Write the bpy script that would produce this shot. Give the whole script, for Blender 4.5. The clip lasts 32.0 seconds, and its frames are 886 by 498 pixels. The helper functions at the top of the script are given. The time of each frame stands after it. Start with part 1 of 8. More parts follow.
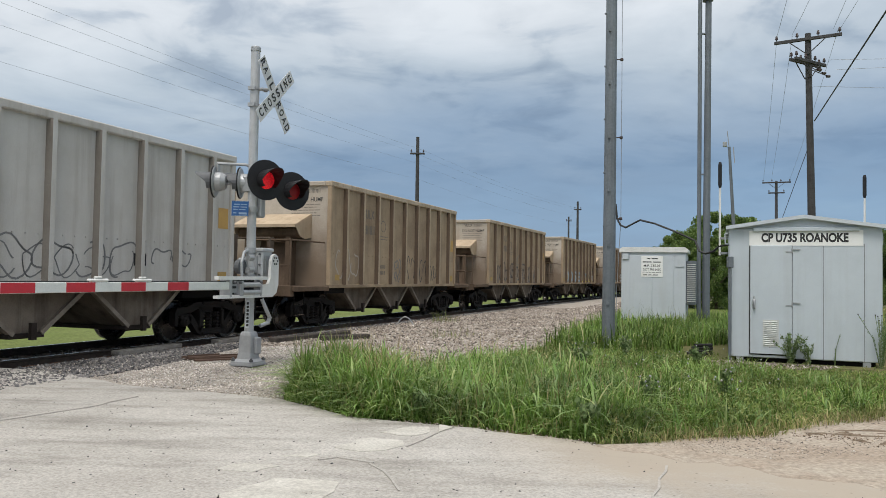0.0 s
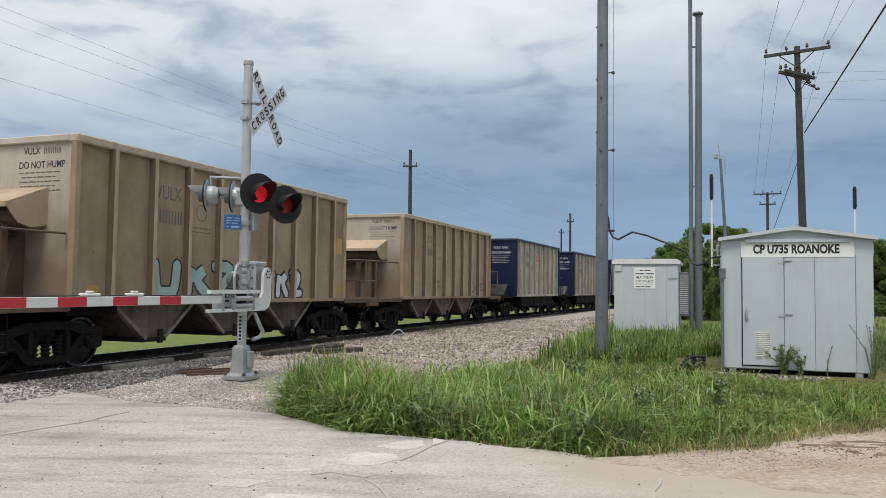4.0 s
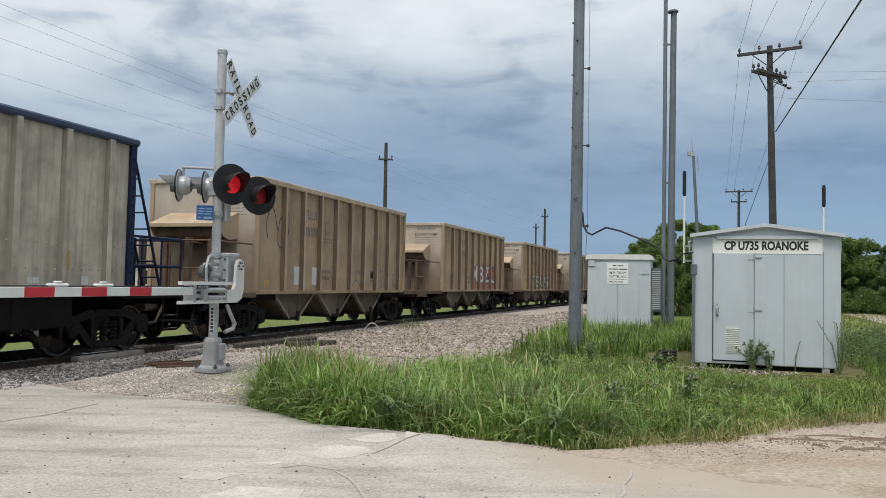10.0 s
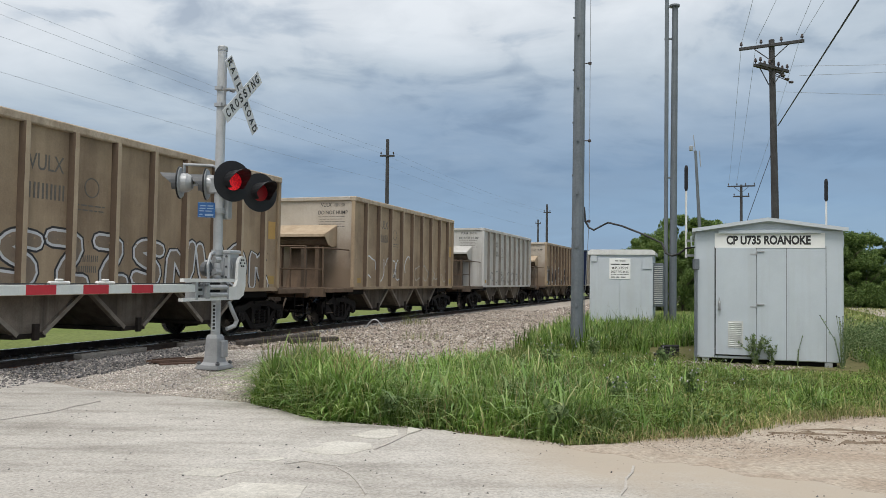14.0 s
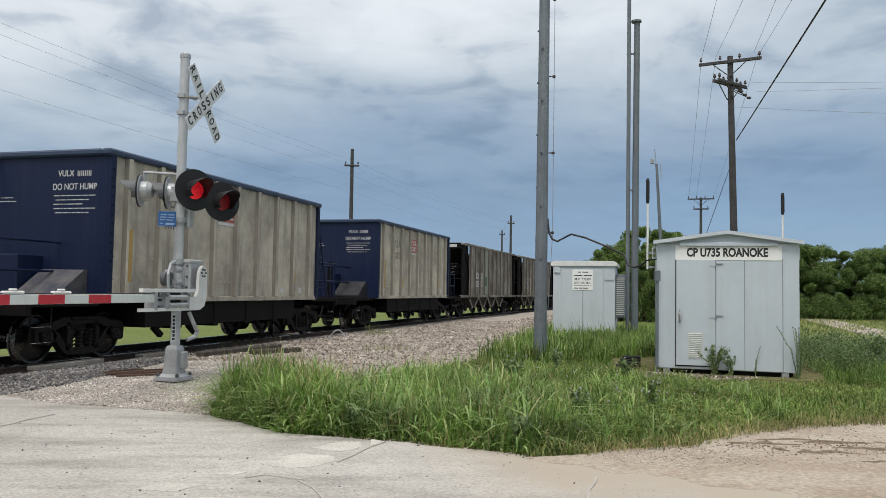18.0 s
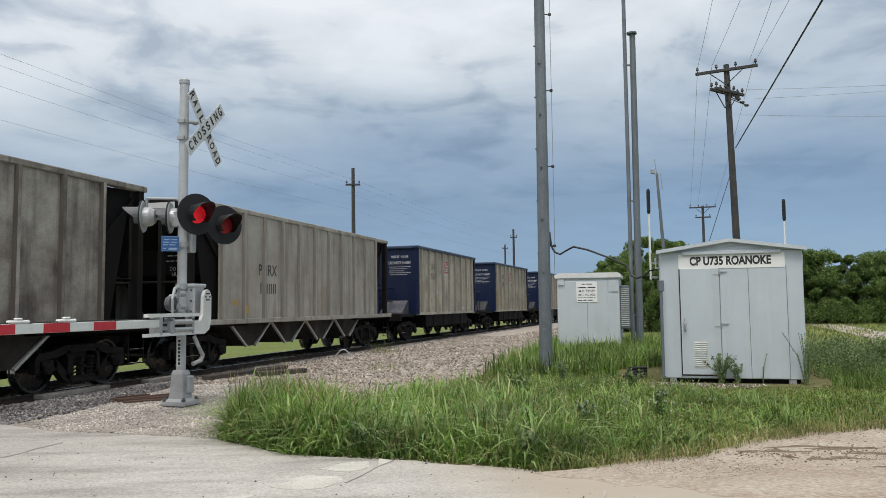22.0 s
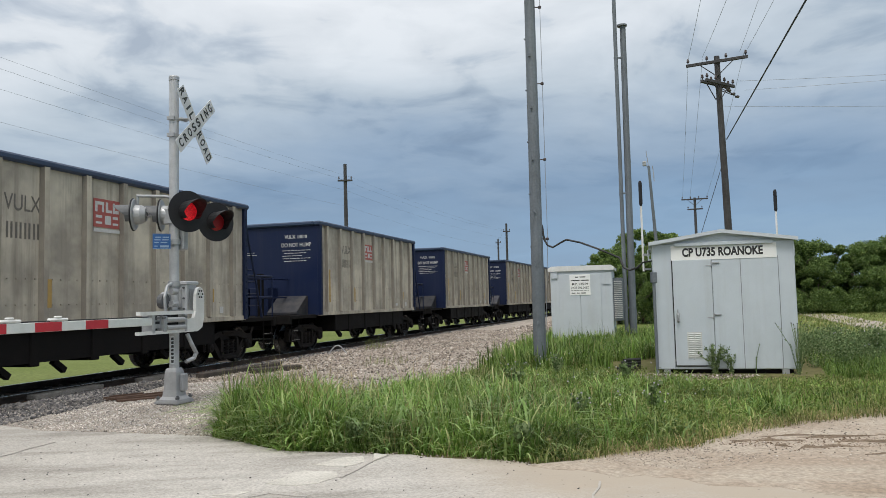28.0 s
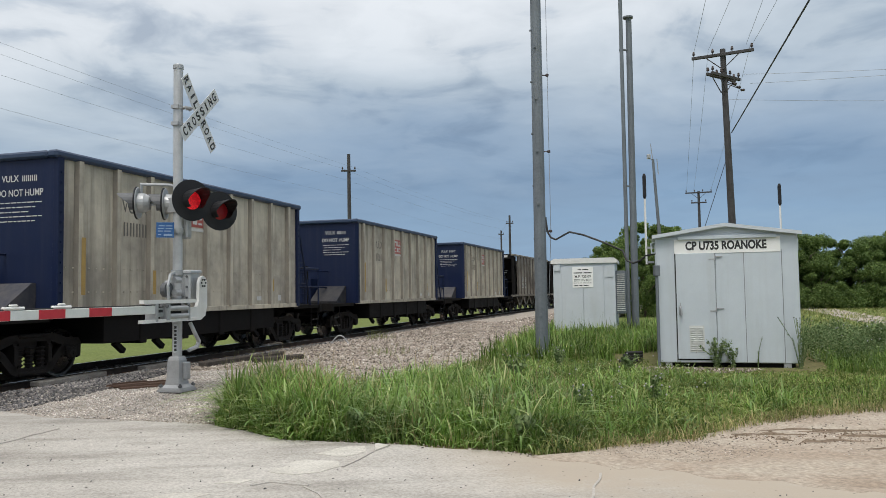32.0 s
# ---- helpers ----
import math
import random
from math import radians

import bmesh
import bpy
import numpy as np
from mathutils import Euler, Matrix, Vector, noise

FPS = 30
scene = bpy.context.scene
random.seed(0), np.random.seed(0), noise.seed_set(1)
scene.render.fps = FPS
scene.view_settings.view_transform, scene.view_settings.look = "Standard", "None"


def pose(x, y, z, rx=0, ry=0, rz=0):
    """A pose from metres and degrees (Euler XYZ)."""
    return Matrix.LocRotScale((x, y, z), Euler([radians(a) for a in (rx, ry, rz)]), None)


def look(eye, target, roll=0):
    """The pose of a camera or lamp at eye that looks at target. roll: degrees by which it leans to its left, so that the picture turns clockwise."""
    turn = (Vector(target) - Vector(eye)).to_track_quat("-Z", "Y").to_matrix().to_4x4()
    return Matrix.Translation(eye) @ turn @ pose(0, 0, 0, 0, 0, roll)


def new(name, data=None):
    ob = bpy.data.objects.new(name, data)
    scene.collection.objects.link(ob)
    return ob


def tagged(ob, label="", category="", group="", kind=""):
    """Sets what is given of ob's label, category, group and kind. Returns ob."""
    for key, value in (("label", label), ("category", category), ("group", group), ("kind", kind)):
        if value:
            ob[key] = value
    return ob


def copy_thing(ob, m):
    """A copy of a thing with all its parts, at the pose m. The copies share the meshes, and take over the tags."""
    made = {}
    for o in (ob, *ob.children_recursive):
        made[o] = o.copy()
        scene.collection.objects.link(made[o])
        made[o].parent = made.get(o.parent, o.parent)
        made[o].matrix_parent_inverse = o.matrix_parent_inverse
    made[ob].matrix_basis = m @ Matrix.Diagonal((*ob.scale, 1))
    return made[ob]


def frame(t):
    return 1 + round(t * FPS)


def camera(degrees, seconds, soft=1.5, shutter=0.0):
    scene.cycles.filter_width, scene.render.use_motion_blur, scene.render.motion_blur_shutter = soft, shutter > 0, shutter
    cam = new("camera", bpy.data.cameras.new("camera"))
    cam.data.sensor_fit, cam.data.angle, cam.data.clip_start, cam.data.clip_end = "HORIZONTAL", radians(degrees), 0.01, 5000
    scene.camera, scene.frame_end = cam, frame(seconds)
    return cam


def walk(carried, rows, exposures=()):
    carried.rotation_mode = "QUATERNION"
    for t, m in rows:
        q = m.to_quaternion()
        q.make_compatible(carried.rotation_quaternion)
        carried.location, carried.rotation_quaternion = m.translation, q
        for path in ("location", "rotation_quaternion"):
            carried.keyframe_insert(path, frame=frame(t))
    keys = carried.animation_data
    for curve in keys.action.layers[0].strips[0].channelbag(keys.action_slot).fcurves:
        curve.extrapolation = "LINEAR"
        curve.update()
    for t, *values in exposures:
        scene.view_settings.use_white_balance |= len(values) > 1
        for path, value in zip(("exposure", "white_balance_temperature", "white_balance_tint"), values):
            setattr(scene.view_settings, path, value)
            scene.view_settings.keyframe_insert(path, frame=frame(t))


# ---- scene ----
cam = camera(60.0, 32.0, soft=0.6)


def aim(x, y, z, yaw, pitch, roll):
    """A hand-held pose: yaw to the left of +y, pitch up, roll, in degrees."""
    return Matrix.Translation((x, y, z)) @ pose(0, 0, 0, 0, 0, yaw) @ pose(0, 0, 0, 90 + pitch, 0, 0) @ pose(0, 0, 0, 0, 0, roll)


PATH = [
    (0, -0.013, -0.028, 1.424, 2.49, 2.03, 0.92), (0.5, -0.012, -0.018, 1.424, 2.43, 2.02, 0.94), (1, -0.008, -0.030, 1.420, 2.41, 2.10, 0.98),
    (1.5, -0.006, -0.029, 1.424, 2.36, 2.22, 1.04), (2, -0.012, -0.037, 1.430, 2.24, 2.41, 1.03), (2.5, -0.011, -0.035, 1.430, 2.13, 2.61, 1.00),
    (3, -0.005, -0.033, 1.428, 2.01, 2.78, 0.83), (3.5, -0.011, -0.033, 1.431, 1.94, 2.96, 0.69), (5.5, -0.016, -0.027, 1.426, 2.24, 2.85, 0.81),
    (6, -0.013, -0.022, 1.423, 2.36, 2.64, 0.88), (6.5, -0.012, -0.020, 1.421, 2.29, 2.40, 0.98), (7, -0.009, -0.005, 1.420, 2.01, 2.14, 1.00),
    (7.5, 0.000, -0.001, 1.420, 1.53, 1.94, 0.98), (8, 0.002, 0.002, 1.419, 0.93, 1.93, 0.91), (8.5, -0.001, -0.001, 1.422, 0.36, 2.02, 0.90),
    (9, 0.001, -0.004, 1.421, 0.00, 2.23, 0.90), (9.5, -0.001, -0.022, 1.424, -0.06, 2.41, 1.00), (10, -0.011, -0.016, 1.422, 0.09, 2.54, 1.15),
    (10.5, -0.014, -0.026, 1.421, 0.32, 2.62, 1.34), (11, -0.012, -0.025, 1.421, 0.55, 2.68, 1.42), (11.5, -0.007, -0.030, 1.425, 0.69, 2.68, 1.45),
    (12, -0.011, -0.027, 1.415, 0.79, 2.73, 1.30), (12.5, -0.013, -0.029, 1.426, 0.87, 2.67, 1.14), (13, -0.005, -0.030, 1.424, 0.83, 2.54, 0.97),
    (13.5, -0.008, -0.019, 1.423, 0.66, 2.39, 0.89), (14, 0.002, -0.007, 1.417, 0.26, 2.26, 0.86), (14.5, -0.008, 0.004, 1.424, -0.38, 2.15, 0.97),
    (16.5, 0.006, 0.007, 1.426, -3.22, 2.56, 1.09), (17, -0.000, 0.004, 1.429, -3.17, 2.78, 1.15), (17.5, 0.009, -0.006, 1.430, -2.85, 2.93, 1.14),
    (18, -0.001, -0.002, 1.425, -2.40, 3.07, 1.04), (18.5, 0.009, -0.014, 1.430, -1.91, 3.10, 0.85), (19, 0.019, -0.032, 1.430, -1.60, 3.17, 0.52),
    (19.5, 0.015, -0.033, 1.431, -1.50, 3.28, 0.14), (20, 0.014, -0.030, 1.429, -1.61, 3.42, -0.17), (20.5, 0.019, -0.029, 1.429, -1.76, 3.58, -0.43),
    (21, 0.017, -0.032, 1.425, -1.91, 3.78, -0.56), (21.5, 0.016, -0.024, 1.425, -2.03, 4.03, -0.65), (22, 0.011, -0.026, 1.433, -2.15, 4.26, -0.67),
    (22.5, 0.010, -0.028, 1.431, -2.26, 4.54, -0.70), (23, 0.016, -0.037, 1.431, -2.32, 4.81, -0.80), (23.5, 0.012, -0.024, 1.436, -2.38, 5.00, -0.93),
    (24, 0.011, -0.037, 1.443, -2.47, 5.12, -1.03), (24.5, 0.009, -0.025, 1.432, -2.55, 5.18, -1.10), (25, 0.018, -0.022, 1.439, -2.57, 5.14, -1.07),
    (25.5, 0.015, -0.016, 1.428, -2.55, 5.06, -0.99), (27.5, 0.024, -0.016, 1.423, -2.65, 4.07, -1.34), (28, 0.018, -0.015, 1.422, -2.65, 3.88, -1.41),
    (28.5, 0.021, -0.012, 1.426, -2.53, 3.81, -1.45), (29, 0.025, -0.018, 1.430, -2.41, 3.78, -1.45), (29.5, 0.021, -0.013, 1.428, -2.35, 3.71, -1.39),
    (30, 0.019, -0.005, 1.419, -2.37, 3.61, -1.32), (30.5, 0.017, -0.013, 1.428, -2.41, 3.44, -1.15), (31, 0.018, -0.014, 1.418, -2.43, 3.41, -1.04),
    (31.5, 0.023, -0.015, 1.419, -2.42, 3.33, -0.93), (32, 0.015, -0.015, 1.421, -2.42, 3.23, -0.87),
]
walk(cam, [(t, aim(*p)) for t, *p in PATH])

# ---- light ----
SUN_EL, SUN_AZ = radians(63), radians(192)      # azimuth clockwise from +y
world = bpy.data.worlds.new("sky")
scene.world = world
world.use_nodes = True
wn, wl = world.node_tree.nodes, world.node_tree.links
wn.clear()


def wnode(kind, **kw):
    n = wn.new(kind)
    for k, v in kw.items():
        n.inputs[k].default_value = v
    return n


def wmath(op, a, b=None, clamp=False):
    n = wn.new("ShaderNodeMath")
    n.operation, n.use_clamp = op, clamp
    for i, v in enumerate((a, b)):
        if v is None:
            continue
        if isinstance(v, (int, float)):
            n.inputs[i].default_value = v
        else:
            wl.new(v, n.inputs[i])
    return n.outputs[0]


def wramp(fac, stops):
    n = wn.new("ShaderNodeValToRGB")
    el = n.color_ramp.elements
    while len(el) < len(stops):
        el.new(0.5)
    for e, (p, c) in zip(el, stops):
        e.position, e.color = p, (*c, 1)
    wl.new(fac, n.inputs[0])
    return n.outputs[0]


sky = wn.new("ShaderNodeTexSky")
sky.sky_type, sky.sun_disc = "NISHITA", False
sky.sun_elevation, sky.sun_rotation = SUN_EL, SUN_AZ
sky.air_density, sky.dust_density = 1.2, 1.5
coord = wn.new("ShaderNodeTexCoord")
sep = wn.new("ShaderNodeSeparateXYZ")
wl.new(coord.outputs["Generated"], sep.inputs[0])
up = wmath("MAXIMUM", sep.outputs[2], 0.0)
flat = wmath("ADD", up, 0.14)
comb = wn.new("ShaderNodeCombineXYZ")
wl.new(wmath("DIVIDE", sep.outputs[0], flat), comb.inputs[0])
wl.new(wmath("DIVIDE", sep.outputs[1], flat), comb.inputs[1])


def wnoise(scale, detail, rough, offset, distortion=0.0):
    n = wnode("ShaderNodeTexNoise", Scale=scale, Detail=detail, Roughness=rough, Distortion=distortion)
    m = wn.new("ShaderNodeMapping")
    m.inputs["Location"].default_value = offset
    wl.new(comb.outputs[0], m.inputs[0])
    wl.new(m.outputs[0], n.inputs["Vector"])
    return n.outputs[0]


# cloud deck by height over the horizon: slate-blue rain haze low down, a broad grey layered deck above, brighter to the left
big = wnoise(0.42, 4, 0.5, (3.1, 1.7, 0), 0.4)
fine = wnoise(1.15, 7, 0.56, (0.4, 5.2, 0), 0.5)
tuft = wnoise(3.6, 6, 0.52, (7.4, 2.2, 0), 0.5)
lift = wmath("ADD", up, wmath("MULTIPLY", wmath("SUBTRACT", big, 0.5), 0.16))
lift = wmath("ADD", lift, wmath("MULTIPLY", wmath("SUBTRACT", fine, 0.5), 0.14))
lift = wmath("SUBTRACT", lift, wmath("MULTIPLY", wmath("MULTIPLY", sep.outputs[0], up), 0.5))
# a heavier slate mass low over the middle of the line
gx = wmath("MULTIPLY", wmath("ADD", sep.outputs[0], 0.07), 6.0)
gz = wmath("MULTIPLY", wmath("SUBTRACT", up, 0.19), 12.0)
mass = wmath("DIVIDE", 1.0, wmath("ADD", 1.0, wmath("ADD", wmath("MULTIPLY", gx, gx), wmath("MULTIPLY", gz, gz))))
lift = wmath("SUBTRACT", lift, wmath("MULTIPLY", mass, 0.055))
deck = wramp(lift, [(0.0, (0.30, 0.45, 0.62)), (0.05, (0.245, 0.385, 0.575)), (0.115, (0.225, 0.335, 0.495)), (0.17, (0.33, 0.43, 0.56)), (0.225, (0.53, 0.61, 0.69)), (0.30, (0.75, 0.80, 0.85)), (0.5, (0.92, 0.94, 0.97)), (1.0, (1.18, 1.18, 1.18))])
puff = wmath("ADD", wmath("MULTIPLY", fine, 0.45), wmath("MULTIPLY", tuft, 0.55))
shade = wramp(puff, [(0.36, (0.58, 0.63, 0.70)), (0.43, (0.80, 0.835, 0.875)), (0.48, (1.0, 1.0, 1.0)), (0.60, (1.12, 1.11, 1.10))])
mul = wn.new("ShaderNodeMix")
mul.data_type, mul.blend_type = "RGBA", "MULTIPLY"
wl.new(wmath("MULTIPLY", wmath("SUBTRACT", up, 0.06), 4.0, True), mul.inputs[0])
wl.new(deck, mul.inputs[6])
wl.new(shade, mul.inputs[7])
bg_cloud, bg_sky = wnode("ShaderNodeBackground", Strength=1.0), wnode("ShaderNodeBackground", Strength=0.1)
wl.new(mul.outputs[2], bg_cloud.inputs[0])
wl.new(sky.outputs[0], bg_sky.inputs[0])
mixed = wnode("ShaderNodeMixShader", Fac=0.12)
wl.new(bg_cloud.outputs[0], mixed.inputs[1])
wl.new(bg_sky.outputs[0], mixed.inputs[2])
wout = wn.new("ShaderNodeOutputWorld")
wl.new(mixed.outputs[0], wout.inputs[0])

sun = new("sun", bpy.data.lights.new("sun", "SUN"))
sun.data.energy, sun.data.angle, sun.data.color = 2.1, radians(24), (1.0, 0.965, 0.91)
sun_dir = Vector((math.sin(SUN_AZ) * math.cos(SUN_EL), math.cos(SUN_AZ) * math.cos(SUN_EL), math.sin(SUN_EL)))
sun.matrix_world = look(sun_dir * 60, (0, 0, 0))
scene.view_settings.exposure = 0.0

# ---- materials ----


def mat(name, base, rough=0.6, metal=0.0, second=None, scale=3.0, amount=0.5, grain=0.12, grain_scale=60.0, bump=0.15,
        streak=None, streak_amount=0.0, vary=0.0, spec=0.5, streak_map=((1, 1, 0.06), 0.0, 5.0)):
    """A surface in two colours at two scales, with fine relief; streak: a colour that runs down the surface in stripes."""
    m = bpy.data.materials.new(name)
    m.use_nodes = True
    nt = m.node_tree
    n, l = nt.nodes, nt.links
    b = n["Principled BSDF"]
    b.inputs["Roughness"].default_value, b.inputs["Metallic"].default_value = rough, metal
    b.inputs["Specular IOR Level"].default_value = spec
    co = n.new("ShaderNodeTexCoord")
    info = n.new("ShaderNodeObjectInfo")
    add = n.new("ShaderNodeVectorMath")
    add.operation = "ADD"
    sc = n.new("ShaderNodeVectorMath")
    sc.operation = "SCALE"
    cmb = n.new("ShaderNodeCombineXYZ")
    for i in range(3):
        l.new(info.outputs["Random"], cmb.inputs[i])
    l.new(cmb.outputs[0], sc.inputs[0])
    sc.inputs["Scale"].default_value = 37.0
    l.new(co.outputs["Object"], add.inputs[0])
    l.new(sc.outputs[0], add.inputs[1])

    def tex(s, detail, vec):
        t = n.new("ShaderNodeTexNoise")
        t.inputs["Scale"].default_value, t.inputs["Detail"].default_value = s, detail
        t.inputs["Roughness"].default_value = 0.65
        l.new(vec, t.inputs["Vector"])
        return t.outputs[0]

    def spread(v, lo, hi):
        r = n.new("ShaderNodeMapRange")
        r.inputs["From Min"].default_value, r.inputs["From Max"].default_value = lo, hi
        l.new(v, r.inputs[0])
        return r.outputs[0]

    def mix(kind, fac, a, c):
        x = n.new("ShaderNodeMix")
        x.data_type, x.blend_type = "RGBA", kind
        for sock, v in ((x.inputs[0], fac), (x.inputs[6], a), (x.inputs[7], c)):
            if isinstance(v, (int, float)):
                sock.default_value = v
            elif isinstance(v, tuple):
                sock.default_value = (*v, 1)
            else:
                l.new(v, sock)
        return x.outputs[2]

    def times(v, k):
        x = n.new("ShaderNodeMath")
        x.operation = "MULTIPLY"
        l.new(v, x.inputs[0])
        x.inputs[1].default_value = k
        return x.outputs[0]

    second = second or tuple(c * 0.7 for c in base)
    large = spread(tex(scale, 4, add.outputs[0]), 0.35, 0.65)
    small = tex(grain_scale, 3, add.outputs[0])
    col = mix("MIX", times(large, amount), base, second)
    if streak:
        mp = n.new("ShaderNodeMapping")
        mp.inputs["Scale"].default_value = streak_map[0]
        mp.inputs["Rotation"].default_value = (0, 0, radians(streak_map[1]))
        l.new(add.outputs[0], mp.inputs[0])
        s = spread(tex(streak_map[2], 5, mp.outputs[0]), 0.48, 0.72)
        col = mix("MIX", times(s, streak_amount), col, streak)
    g = n.new("ShaderNodeMapRange")
    g.inputs["From Min"].default_value, g.inputs["From Max"].default_value = 0.3, 0.7
    g.inputs["To Min"].default_value, g.inputs["To Max"].default_value = 1 - grain, 1 + grain
    l.new(small, g.inputs[0])
    col = mix("MULTIPLY", 1.0, col, g.outputs[0])
    if vary:
        v = n.new("ShaderNodeMapRange")
        v.inputs["To Min"].default_value, v.inputs["To Max"].default_value = 1 - vary, 1 + vary
        l.new(info.outputs["Random"], v.inputs[0])
        col = mix("MULTIPLY", 1.0, col, v.outputs[0])
    l.new(col, b.inputs["Base Color"])
    rr = n.new("ShaderNodeMapRange")
    rr.inputs["To Min"].default_value, rr.inputs["To Max"].default_value = max(rough - 0.12, 0.05), min(rough + 0.12, 1)
    l.new(large, rr.inputs[0])
    l.new(rr.outputs[0], b.inputs["Roughness"])
    if bump:
        bp = n.new("ShaderNodeBump")
        bp.inputs["Strength"].default_value, bp.inputs["Distance"].default_value = bump, 0.01
        l.new(small, bp.inputs["Height"])
        l.new(bp.outputs[0], b.inputs["Normal"])
    return m


def glow(name, colour, strength):
    m = bpy.data.materials.new(name)
    m.use_nodes = True
    b = m.node_tree.nodes["Principled BSDF"]
    b.inputs["Base Color"].default_value = (*colour, 1)
    b.inputs["Emission Color"].default_value = (*colour, 1)
    b.inputs["Emission Strength"].default_value = strength
    return m


def islands(name, stops, rough=0.7, spec=0.3, thin=0.0, patch=0.0, patch_scale=0.7):
    """Leaves, blades and stones: each island takes its own shade."""
    m = bpy.data.materials.new(name)
    m.use_nodes = True
    n, l = m.node_tree.nodes, m.node_tree.links
    b = n["Principled BSDF"]
    b.inputs["Roughness"].default_value, b.inputs["Specular IOR Level"].default_value = rough, spec
    geo = n.new("ShaderNodeNewGeometry")
    r = n.new("ShaderNodeValToRGB")
    el = r.color_ramp.elements
    while len(el) < len(stops):
        el.new(0.5)
    for e, (p, c) in zip(el, stops):
        e.position, e.color = p, (*c, 1)
    l.new(geo.outputs["Random Per Island"], r.inputs[0])
    if patch:
        co = n.new("ShaderNodeTexCoord")
        t = n.new("ShaderNodeTexNoise")
        t.inputs["Scale"].default_value, t.inputs["Detail"].default_value = patch_scale, 3
        l.new(co.outputs["Object"], t.inputs["Vector"])
        mr = n.new("ShaderNodeMapRange")
        mr.inputs["From Min"].default_value, mr.inputs["From Max"].default_value = 0.35, 0.65
        mr.inputs["To Min"].default_value, mr.inputs["To Max"].default_value = 1 - patch, 1 + patch
        l.new(t.outputs[0], mr.inputs[0])
        mm = n.new("ShaderNodeVectorMath")
        mm.operation = "SCALE"
        l.new(r.outputs[0], mm.inputs[0])
        l.new(mr.outputs[0], mm.inputs["Scale"])
        r = mm
    l.new(r.outputs[0], b.inputs["Base Color"])
    if thin:
        t = n.new("ShaderNodeBsdfTranslucent")
        mx = n.new("ShaderNodeMixShader")
        mx.inputs[0].default_value = thin
        l.new(r.outputs[0], t.inputs[0])
        l.new(b.outputs[0], mx.inputs[1])
        l.new(t.outputs[0], mx.inputs[2])
        l.new(mx.outputs[0], n["Material Output"].inputs[0])
    return m


M_GROUND = mat("field_ground", (0.17, 0.15, 0.075), 0.95, second=(0.11, 0.12, 0.045), scale=0.25, amount=0.7, grain=0.3, grain_scale=9, bump=0.5, spec=0.05)
M_LAWN = mat("lawn", (0.15, 0.18, 0.06), 0.95, second=(0.12, 0.155, 0.045), scale=0.4, amount=0.7, grain=0.3, grain_scale=12, bump=0.5, spec=0.05)
M_DIRT = mat("dirt", (0.415, 0.36, 0.293), 0.95, second=(0.33, 0.265, 0.205), scale=1.6, amount=0.85, grain=0.28, grain_scale=26, bump=0.8, spec=0.1, streak=(0.23, 0.165, 0.115), streak_amount=0.4, streak_map=((0.5, 1, 1), 10, 1.6))
M_MUD = islands("mud_clods", [(0.0, (0.07, 0.045, 0.03)), (0.5, (0.15, 0.10, 0.065)), (1.0, (0.27, 0.20, 0.14))], 0.95, 0.1)
M_RUT = mat("churned_mud", (0.19, 0.145, 0.105), 0.95, second=(0.29, 0.23, 0.175), scale=6, amount=0.8, grain=0.3, grain_scale=40, bump=0.8, spec=0.1)
M_CONC = mat("concrete_road", (0.475, 0.45, 0.41), 0.9, second=(0.37, 0.345, 0.31), scale=0.7, amount=0.8, grain=0.26, grain_scale=45, bump=0.5, streak=(0.21, 0.195, 0.17), streak_amount=0.75, streak_map=((0.22, 1, 1), 18, 2.2), spec=0.15)


